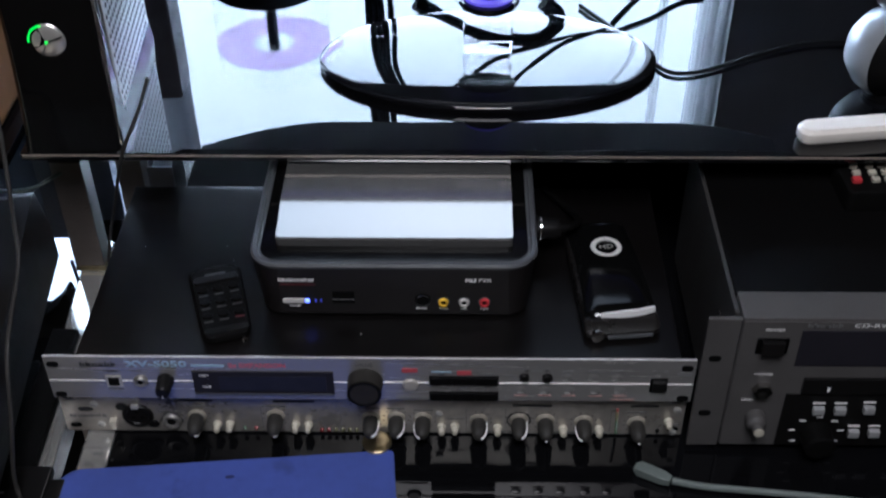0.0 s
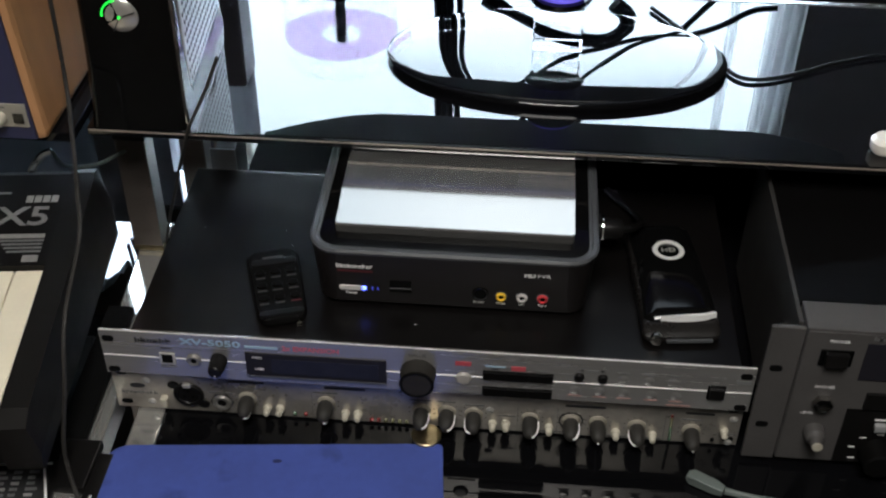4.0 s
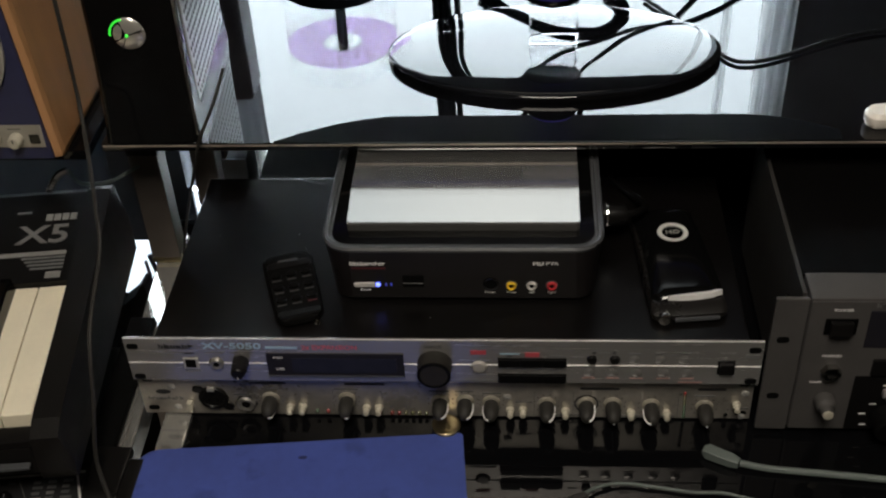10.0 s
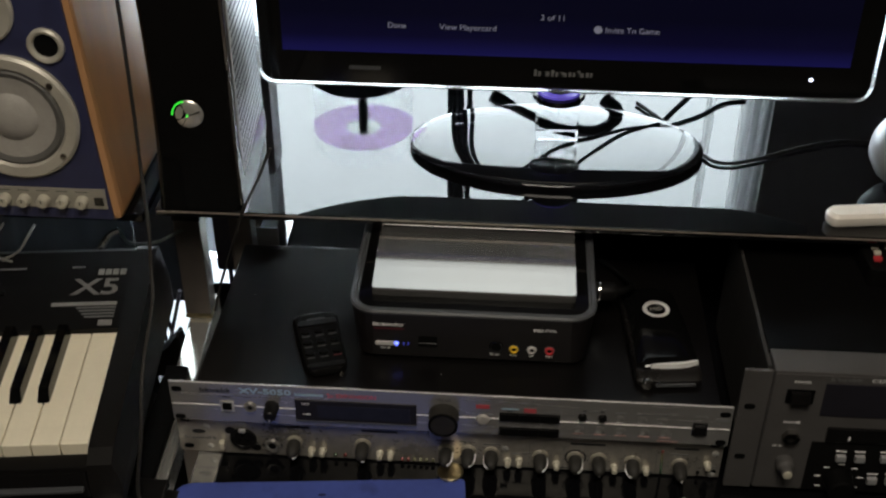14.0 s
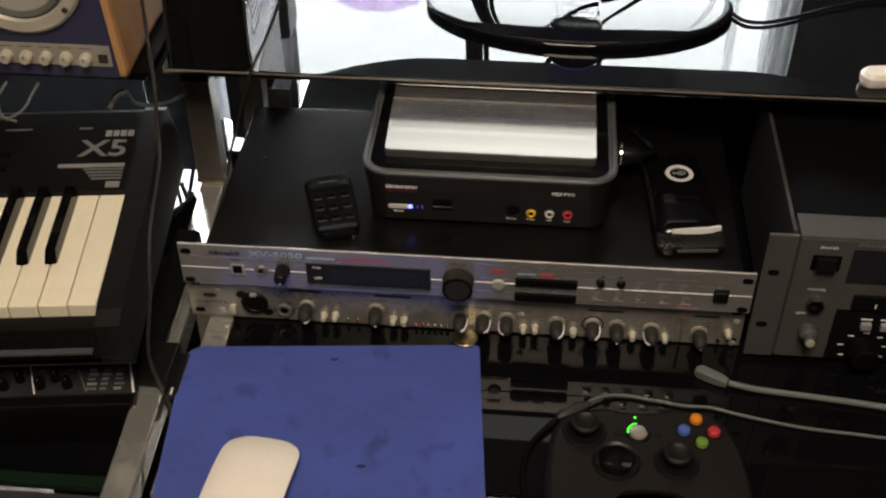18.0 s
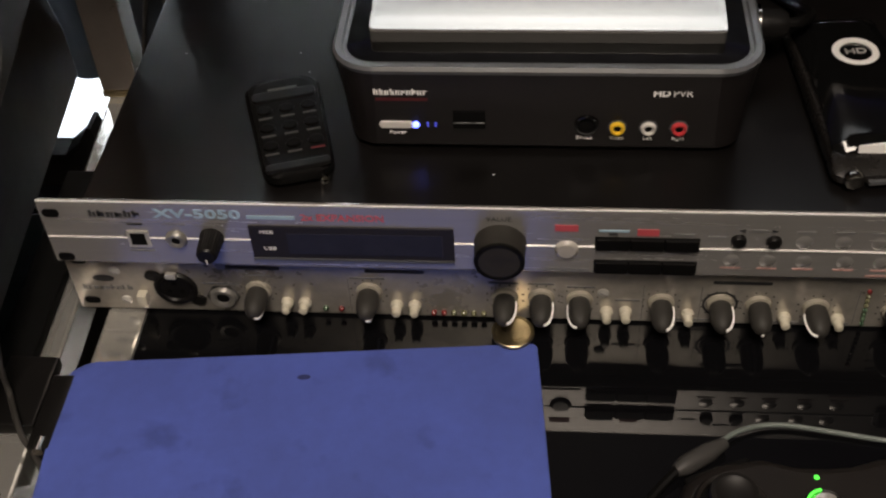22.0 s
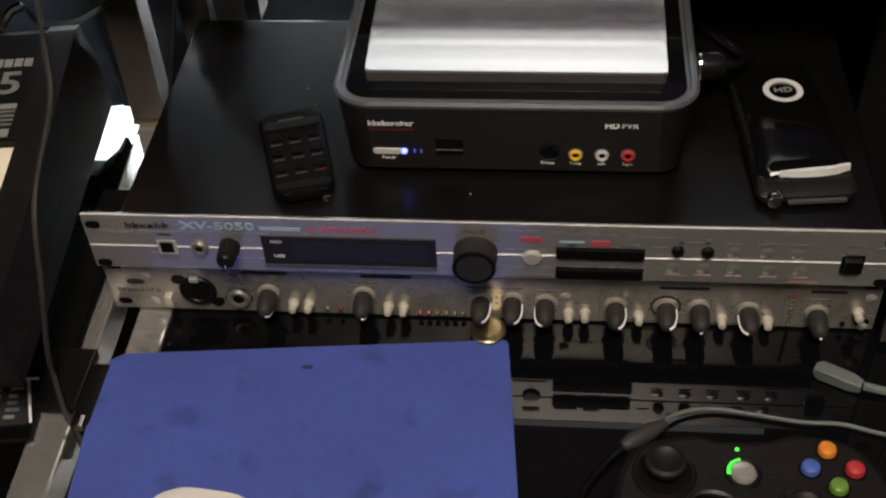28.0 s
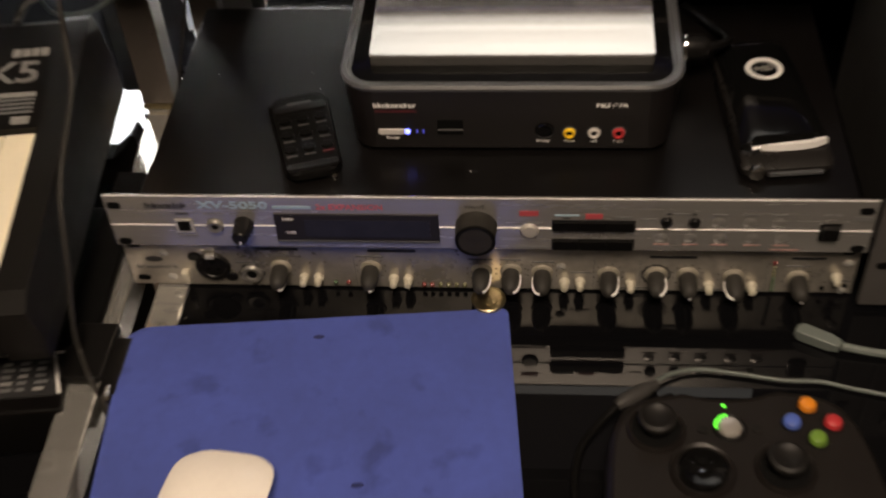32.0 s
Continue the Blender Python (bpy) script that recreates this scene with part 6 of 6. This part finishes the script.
part("opening", in_front([(0, 0.0008), (0.0115, 0.0008)], -0.1340, 0.3185, 24), M_DARKHOLE, pt)
tw = part("tweeter", in_front([(0.0320, 0), (0.0322, 0.003), (0.0300, 0.005), (0.0200, 0.003), (0.0150, 0.0015)], -0.189, 0.352, 44), M_RING, front, "round tweeter")
part("dome", in_front([(0.0152, 0.001), (0.012, 0.006), (0.006, 0.0085), (0, 0.009)], -0.189, 0.352, 32), M_RUBBER, tw)
cp2 = part("control_plate", bm_box(-0.2350, -0.1045, SY - 0.0018, SY - 0.0002, 0.1455, 0.1680, 0.0008), M_PANEL, front, "champagne control plate")
for x in (-0.1280, -0.1472, -0.1664, -0.1856, -0.2048):
    kn = part("trim_knob", in_front([(0.0062, 0.0018), (0.0058, 0.009), (0.0046, 0.011), (0, 0.0112)], x, 0.1545, 20), M_CAP, cp2, "cream trim knob")
    part("pointer", bm_box(x - 0.0004, x + 0.0004, SY - 0.0116, SY - 0.0111, 0.1550, 0.1590), M_INK, kn, smooth=False)
    bar("small_print", x - 0.006, x + 0.006, SY - 0.0018, 0.1640, 0.1650, M_INK_GREY, cp2)
part("rocker", bm_box(-0.1165, -0.1075, SY - 0.003, SY - 0.0018, 0.1500, 0.1590, 0.0005), M_GLOSS, cp2, "small dark switch")

# white leads under the loudspeaker
wl = thing("white_leads", (-0.19, 0.18, 0.09), "thin white leads tied together below the loudspeaker", "cable")
part("lead", bm_tube(curve_points([(-0.187, 0.195, 0.117), (-0.187, 0.174, 0.116), (-0.1905, 0.167, 0.110), (-0.198, 0.165, 0.103), (-0.208, 0.165, 0.097), (-0.222, 0.167, 0.093), (-0.245, 0.172, 0.092)]), 0.0014), M_LEADWHITE, wl)
part("lead", bm_tube(curve_points([(-0.219, 0.195, 0.117), (-0.2185, 0.170, 0.116), (-0.2175, 0.165, 0.108), (-0.2165, 0.164, 0.1), (-0.2125, 0.165, 0.0925)]), 0.0014), M_LEADWHITE, wl)
part("lead", bm_tube(curve_points([(-0.240, 0.166, 0.113), (-0.228, 0.164, 0.105), (-0.216, 0.163, 0.098), (-0.204, 0.166, 0.0915)]), 0.0014), M_LEADWHITE, wl)

# ---- game console ----
console = thing("game_console", (-0.021, 0.34, SZ), "upright black game console with a round power button", "game console")


def console_body():
    """Upright case, its front hollowed between two flared ends."""
    secs = []
    for k in range(13):
        t = k / 12
        z = SZ + 0.0006 + 0.305 * t
        hollow = 0.0125 * math.sin(math.pi * t) ** 0.8
        flare = 0.0035 * (1 - math.sin(math.pi * t) ** 0.6)
        secs.append((-0.0615 - flare + 0.002, 0.0170 + flare, 0.2185 + hollow, 0.4175 - hollow, 0.006, z))
    return lofted(secs, 4)


CT = Matrix.Translation((0.0192, 0.2215, 0)) @ pose(0, 0, 0, 0, 0, 4.1) @ Matrix.Translation((-0.0192, -0.2215, 0))
cb = part("case", moved(console_body(), CT), M_GLOSS, console, "glossy black case")
ring = part("power_button", facing([(0.0145, 0), (0.0152, 0.002), (0.0136, 0.0036), (0.008, 0.005), (0, 0.0056)], -0.0255, 0.2290, 0.2315, 36), M_GUIDE, cb, "round silver power button")
# Dark wedge imitates the pie-shaped reflection on the silver button.
wedge = [(0, 0)] + [(0.0142 * math.cos(radians(a)), 0.0142 * math.sin(radians(a))) for a in range(112, 222, 10)]
bm = bm_slab(wedge, 0, 0.0008)
for v in bm.verts:
    d = math.hypot(v.co.x, v.co.y) / 0.0142
    v.co.z += 0.0056 - 0.0024 * d * d
part("reflection_wedge", moved(bm, pose(-0.0255, 0.2290, 0.2315, 90, 0, 0)), M_GLOSS, ring, "dark wedge painted as a reflection on the button")
for a in (20, 245):
    part("groove", moved(bm_box(0.002, 0.0138, -0.0004, 0.0004, 0.0030, 0.0060), pose(-0.0255, 0.2290, 0.2315, 90, 0, 0) @ pose(0, 0, 0, 0, 0, a)), M_INK, ring, smooth=False)
arc = [(-0.0255 + 0.0146 * math.cos(radians(a)), 0.2248, 0.2315 + 0.0146 * math.sin(radians(a))) for a in range(100, 186, 9)]
part("light_arc", bm_tube(arc, 0.0008, 6), M_LED_GREEN, ring, "lit green quarter ring")
part("lamp", facing([(0.0014, 0.0052), (0.001, 0.0068), (0, 0.0070)], -0.0255, 0.2290, 0.2315, 10), M_LED_GREEN, ring)
part("chrome_strip", moved(bm_tube(curve_points([(0.0192, 0.2215, SZ + 0.006), (0.0178, 0.228, SZ + 0.06), (0.0174, 0.233, SZ + 0.15), (0.0178, 0.228, SZ + 0.24), (0.0192, 0.2215, SZ + 0.3)]), 0.0019, 8), CT), M_CHROME, cb, "thin chrome edge strip")
vent = part("vent_plate", moved(bm_box(0.0178, 0.0192, 0.252, 0.405, SZ + 0.012, SZ + 0.29, 0.0004), CT), M_VENT, cb, "perforated vent plate, coloured pale for the window light on it")
hole = None
for i in range(18):
    for j in range(30):
        y, z = 0.257 + 0.0083 * i + (0.00415 if j % 2 else 0), SZ + 0.018 + 0.009 * j
        if y > 0.402:
            continue
        if hole is None:
            hole = part("vent_hole", moved(bm_lathe([(0, 0.0003), (0.0024, 0.0003), (0.0024, 0)], 6), CT @ pose(0.0192, y, z, 0, 90, 0)), M_DARKHOLE, vent, smooth=False)
            hy, hz = y, z
            rest = bmesh.new()
        elif i >= 9:
            bmo = moved(bm_lathe([(0, 0.0003), (0.0024, 0.0003), (0.0024, 0)], 6), CT @ pose(0.0192, y, z, 0, 90, 0))
            rest = bm_join(rest, bmo)
        else:
            d = CT.to_3x3() @ Vector((0, y - hy, z - hz))
            twin(hole, d.x, d.y, d.z)
part("far_perforation", rest, M_DARKHOLE, vent, smooth=False)["kind"] = "stuff"

# ---- screen ----
MY = 0.335
mon = thing("monitor", (0.335, 0.39, SZ), "black widescreen monitor with a clear acrylic edge, switched on", "monitor")

MX0, MX1, MZ0, MZ1 = 0.025, 0.6443, 0.2162, 0.592


bez = part("bezel", moved(bm_slab(rounded(MX0, MX1, MZ0, MZ1, 0.014, 8), -MY - 0.009, -MY, 0.0015), pose(0, 0, 0, 90, 0, 0)), M_GLOSS, mon, "glossy black bezel")
outer, inner = rounded(MX0 - 0.0035, MX1 + 0.0035, MZ0 - 0.0035, MZ1 + 0.0035, 0.0175, 8), rounded(MX0 + 0.0003, MX1 - 0.0003, MZ0 + 0.0003, MZ1 - 0.0003, 0.0138, 8)
bm = bmesh.new()
rings = [[bm.verts.new((x, y, z)) for x, z in pts] for pts, y in ((inner, MY - 0.0012), (outer, MY - 0.0004), (outer, MY + 0.008), (inner, MY + 0.010))]
for a, b in zip(rings, rings[1:] + rings[:1]):
    for k in range(len(a)):
        j = (k + 1) % len(a)
        bm.faces.new((a[k], a[j], b[j], b[k]))
bmesh.ops.recalc_face_normals(bm, faces=bm.faces[:])
part("clear_edge", bm, M_EDGE, mon, "pale clear acrylic edge")


def hull():
    """Rear shell whose lower edge sags to the middle."""
    pts = []
    n = 24
    for k in range(n + 1):
        x = MX0 + 0.015 + (MX1 - MX0 - 0.03) * k / n
        pts.append((x, 0.2182 + 0.029 * max(0, (0.175 - x) / 0.13) ** 1.6 + 0.014 * max(0, (x - 0.53) / 0.08) ** 1.6))
    pts += [(MX1 - 0.02, MZ1 - 0.02), (MX0 + 0.02, MZ1 - 0.02)]
    bm = moved(bm_slab(pts, -MY - 0.065, -MY - 0.0094), pose(0, 0, 0, 90, 0, 0))
    return bm


part("rear_shell", hull(), M_SHELL_LIT, mon, "black rear shell with a sagging lower edge, greyed for shelf light")
M_SCREEN = mat("screen_picture", (0.003, 0.003, 0.005), 0.4, vary=0, spec=0.08)
nt = M_SCREEN.node_tree
co = nt.nodes.new("ShaderNodeTexCoord")
sep = nt.nodes.new("ShaderNodeSeparateXYZ")
nt.links.new(co.outputs["Generated"], sep.inputs[0])
ramp = nt.nodes.new("ShaderNodeValToRGB")
els = ramp.color_ramp.elements
els[0].position, els[0].color = 0.0, (0.012, 0.010, 0.10, 1)
els[1].position, els[1].color = 0.06, (0.004, 0.003, 0.026, 1)
for pos, col in ((0.14, (0.002, 0.0018, 0.012, 1)), (0.97, (0.004, 0.004, 0.02, 1))):
    e = els.new(pos)
    e.color = col
nt.links.new(sep.outputs["Z"], ramp.inputs["Fac"])
nt.links.new(ramp.outputs["Color"], nt.nodes["Principled BSDF"].inputs["Emission Color"])
nt.nodes["Principled BSDF"].inputs["Emission Strength"].default_value = 1.0
scr = part("screen", bm_box(0.049, 0.6203, MY - 0.0004, MY + 0.0003, 0.2515, 0.568), M_SCREEN, mon, "lit screen, dark blue at the foot", smooth=False)
# Unseen glowing panel, added so the recorder's lid reflects white.
M_LID_GLOW = mat("lid_glow", (0.3, 0.3, 0.3), 0.4, vary=0, emit=(0.82, 0.94, 1.0), strength=1.1)
part("lid_glow_panel", bm_box(0.0891, 0.5200, MY - 0.0008, MY - 0.0004, 0.3360, 0.4150), M_LID_GLOW, scr, "unseen glowing panel on the screen, added to whiten the lid plate", smooth=False)
M_SCREENTEXT = mat("screen_letters", (0.2, 0.2, 0.25), 0.4, vary=0, emit=(0.45, 0.45, 0.6), strength=0.3)
SYY = MY - 0.0004
words("lettering", "Done", 0.0086, 0.1666, SYY, 0.2818, M_SCREENTEXT, scr, 0.018)
words("lettering", "View Playercard", 0.0086, 0.2381, SYY, 0.2815, M_SCREENTEXT, scr, 0.057)
words("lettering", "3 of 11", 0.0083, 0.3224, SYY, 0.2949, M_SCREENTEXT, scr, 0.023)
words("lettering", "Invite To Game", 0.0086, 0.4013, SYY, 0.2835, M_SCREENTEXT, scr, 0.053)
part("menu_dot", facing([(0, 0.0004), (0.0042, 0.0004)], 0.3675, SYY, 0.284, 18), M_SCREENTEXT, scr)
mark("maker_mark", 0.3062, 0.3675, MY - 0.0002, 0.2312, 0.2382, 7, M_INK_GREY, bez, "grey maker mark")
bar("small_print", 0.1166, 0.1489, MY - 0.0002, 0.2319, 0.2358, M_GREYRIM, bez)
part("power_lamp", facing([(0.0019, 0), (0.0016, 0.001), (0, 0.0013)], 0.5845, MY - 0.0002, 0.237, 14), M_LED_WHITE, bez, "lit white power lamp")


def domed_base(cx, cy, rx, ry):
    """An oval foot whose top curves down to a thin rim."""
    bm = bmesh.new()
    n = 96
    rings = []
    for f, z in ((0.985, 0.0006), (1.0, 0.0016), (1.0, 0.0066), (0.993, 0.0076), *((q, 0.0130 - 0.0048 * q ** 4) for q in (0.97, 0.93, 0.88, 0.82, 0.75, 0.66, 0.55, 0.4, 0.2))):
        rings.append([bm.verts.new((x, y, SZ + z)) for x, y in ellipse(cx, cy, rx * f, ry * f, n)])
    for a, b in zip(rings, rings[1:]):
        for k in range(n):
            bm.faces.new((a[k], a[(k + 1) % n], b[(k + 1) % n], b[k]))
    bm.faces.new(rings[0][::-1])
    bm.faces.new(rings[-1])
    bmesh.ops.recalc_face_normals(bm, faces=bm.faces[:])
    return bm


part("mount_block", bm_box(0.312, 0.357, 0.394, 0.4, 0.1885, 0.2030, 0.002), M_PLASTIC, mon)
stand = part("neck", bm_box(0.3115, 0.3575, 0.362, 0.388, SZ + 0.0128, 0.186, 0.0012, 1), M_NECK, mon, "clear acrylic neck")
part("neck_core", bm_box(0.322, 0.347, 0.3975, 0.404, 0.2033, 0.2206, 0.002), M_PLASTIC, mon)
part("collar", moved(bm_lathe([(0, 0), (0.027, 0.001), (0.029, 0.004), (0.027, 0.007), (0.018, 0.008)], 40), pose(0.3345, 0.376, 0.186)), M_GLOSS, stand, "round black collar")
part("lit_ring", moved(bm_lathe([(0.015, 0.0085), (0.0235, 0.0085), (0.0235, 0.0110), (0.015, 0.0110)], 40), pose(0.3345, 0.376, 0.186)), M_LED_VIOLET, stand, "violet lit ring")
part("base", domed_base(0.3345, 0.3655, 0.159, 0.0905), M_GLASS_BASE, mon, "mirror-black oval base")

# ---- disc spindle ----
spin = thing("disc_spindle", (0.096, 0.5736, SZ), "clear disc spindle box holding one violet disc", "disc box")
dcx, dcy = 0.096, 0.5736
part("foot", moved(bm_lathe([(0, 0.0006), (0.0640, 0.0006), (0.0655, 0.002), (0.0655, 0.008), (0.0645, 0.022), (0.060, 0.025), (0, 0.025)], 56), pose(dcx, dcy, SZ)), M_PLASTIC, spin, "round black foot")
part("rod", moved(bm_lathe([(0, 0.0252), (0.0058, 0.0252), (0.0058, 0.104), (0, 0.104)], 20), pose(dcx, dcy, SZ)), M_GREYRIM, spin, "black centre rod")
part("disc", moved(bm_lathe([(0.0215, 0), (0.0626, 0), (0.0626, 0.0013), (0.0215, 0.0013)], 64), pose(dcx, dcy, SZ + 0.0955)), M_DISC, spin, "violet recordable disc")
part("hub_ring", moved(bm_lathe([(0.0078, 0), (0.0214, 0), (0.0214, 0.0013), (0.0078, 0.0013)], 48), pose(dcx, dcy, SZ + 0.0955)), M_HUB, spin, "clear disc centre")
part("cover", moved(bm_lathe([(0.0634, 0.0002), (0.0636, 0.0002), (0.0636, 0.096), (0.0634, 0.096)], 56), pose(dcx, dcy, SZ + 0.0252)), M_ACRYLIC, spin, "clear plastic cover")

# ---- cables behind the screen ----
cb2 = thing("cable_bundle", (0.22, 0.5, SZ), "black cables hanging behind the monitor", "cable")
for k in range(4):
    x = 0.212 + (0.0, 0.0065, 0.0125, 0.021)[k]
    part("cable", bm_tube(curve_points([(x + 0.01, 0.42, 0.33), (x + 0.004, 0.48, 0.30), (x, 0.50, 0.25), (x - 0.001 + 0.001 * k, 0.505, 0.2), (x + 0.002 * max(0, k - 2), 0.505, 0.15), (x + 0.004 * max(0, k - 2), 0.515, SZ + 0.004), (x + 0.01 * k, 0.56, SZ + 0.004)]), 0.0034 if k == 3 else 0.0042), M_RUBBER, cb2)
part("thick_loop", bm_tube(curve_points([(0.262, 0.5, SZ + 0.007), (0.285, 0.5, 0.152), (0.31, 0.5, 0.178), (0.345, 0.5, 0.198), (0.385, 0.5, 0.202), (0.408, 0.5, 0.182), (0.41, 0.5, 0.152), (0.395, 0.5, SZ + 0.007)]), 0.0090), M_RUBBER, cb2, "thick black lead in a loop")
part("cable", bm_tube(curve_points([(0.56, 0.5, SZ + 0.004), (0.535, 0.5, 0.137), (0.505, 0.5, 0.156), (0.45, 0.5, 0.18), (0.39, 0.5, 0.212), (0.34, 0.5, 0.232), (0.30, 0.45, 0.26)]), 0.0032), M_RUBBER, cb2)
part("cable", bm_tube(curve_points([(0.52, 0.55, SZ + 0.004), (0.49, 0.52, 0.147), (0.45, 0.5, 0.182), (0.41, 0.5, 0.215), (0.375, 0.5, 0.26), (0.36, 0.46, 0.30)]), 0.0032), M_RUBBER, cb2)
sc = thing("shelf_cable", (0.6, 0.37, SZ), "black cable lying across the glass shelf", "cable")
part("cord", bm_tube(curve_points([(0.43, 0.475, SZ + 0.0030), (0.475, 0.40, SZ + 0.0030), (0.4975, 0.352, SZ + 0.0030), (0.52, 0.3435, SZ + 0.0030), (0.556, 0.3575, SZ + 0.0030), (0.60, 0.382, SZ + 0.0030), (0.65, 0.4, SZ + 0.0030), (0.72, 0.402, SZ + 0.0030), (0.80, 0.42, SZ + 0.0030)]), 0.0021), M_RUBBER, sc)

lifted[0] = False
# hanging cable by the keyboard
hc = thing("hanging_cable", (-0.04, 0.05, -0.004), "thin dark cable hanging before the desk posts", "cable")
part("cord", bm_tube(curve_points([(-0.036, 0.128, 0.44), (-0.037, 0.126, 0.30), (-0.0385, 0.124, 0.225), (-0.0249, 0.0829, 0.1965), (-0.0234, 0.0685, 0.1642), (-0.0193, 0.0468, 0.142), (-0.0125, -0.0195, 0.1215), (-0.0131, -0.0462, 0.0736), (-0.0201, -0.0538, 0.0288), (-0.020, -0.058, 0.0075), (-0.006, -0.082, 0.0085), (0.006, -0.10, -0.015), (0.004, -0.15, -0.06), (0.002, -0.18, -0.2)]), 0.0017), M_KNOB, hc)
vc = thing("console_cable", (-0.02, 0.14, 0.1), "thin dark cable hanging from the game console past the shelf", "cable")
part("cord", bm_tube(curve_points([(0.0753, 0.1390, 0.2474), (0.0622, 0.1395, 0.2162), (0.0455, 0.1400, 0.1824), (0.0332, 0.1500, 0.1485), (0.0148, 0.1750, 0.0979), (-0.0020, 0.1950, 0.0509), (-0.0146, 0.2080, 0.0087)]), 0.0014), M_KNOB, vc)
lc = thing("rear_lead", (-0.06, 0.2, 0.1), "grey lead with a bright plug behind the keyboard", "cable")
part("plug", bm_tube(curve_points([(-0.115, 0.185, 0.098), (-0.105, 0.19, 0.112), (-0.096, 0.193, 0.116)], 4), 0.0035), M_CHROME, lc, "bright metal plug")
part("cord", bm_tube(curve_points([(-0.096, 0.193, 0.116), (-0.088, 0.195, 0.1), (-0.065, 0.2, 0.098), (-0.045, 0.205, 0.106), (-0.01, 0.25, 0.108)]), 0.0018), M_CABLE_GREY, lc)
# Pale box put where daylight shows behind the modules.
adapter = thing("pale_stand_in", (0.05, 0.235, DZ), "pale grey box standing in for the daylight patch behind the rack modules", "adapter")
part("case", bm_box(0.036, 0.0585, 0.2135, 0.2155, 0.08, 0.112, 0.0008), M_SHELL, adapter)
part("back", bm_box(0.038, 0.0565, 0.2158, 0.26, DZ, 0.108, 0.003), M_GREY, adapter)

lifted[0] = True
# ---- right end of the shelf ----
stick = thing("white_handset", (0.646, 0.2455, SZ), "slim white handset lying at the shelf's edge", "handset", turn=8)
part("shell", moved(lofted([(-0.041, 0.115, -0.0085, 0.0085, 0.008, 0.0004), (-0.043, 0.117, -0.0105, 0.0105, 0.010, 0.004), (-0.043, 0.117, -0.0105, 0.0105, 0.010, 0.010), (-0.040, 0.114, -0.008, 0.008, 0.0075, 0.0135)]), pose(0, 0, 0)), M_WHITE, stick, local=True)
for x, z, lab in ((0.6945, 0.1715, "round satellite speaker with a pale shell and dark front"), (0.6985, 0.2505, "round satellite speaker set on top of another")):
    s = thing("satellite_speaker", (x, 0.315, z - 0.0425), lab, "speaker", "stacked satellite speakers")
    part("shell", moved(bm_lathe([(0, -0.042), (0.016, -0.0395), (0.030, -0.030), (0.0395, -0.014), (0.042, 0.0), (0.0405, 0.006)], 40), pose(x, 0.315, z, 90, 0, 35)), M_SHELL, s, "pale round shell")
    part("grille", moved(bm_lathe([(0.0402, 0.004), (0.034, 0.014), (0.02, 0.021), (0, 0.024)], 40), pose(x, 0.315, z, 90, 0, 35)), M_RUBBER, s, "dark domed grille")
    part("foot_ring", moved(bm_lathe([(0.016, 0), (0.019, 0), (0.019, 0.0055), (0.014, 0.0075)], 28), pose(x, 0.315, z - 0.0425)), M_RUBBER, s)
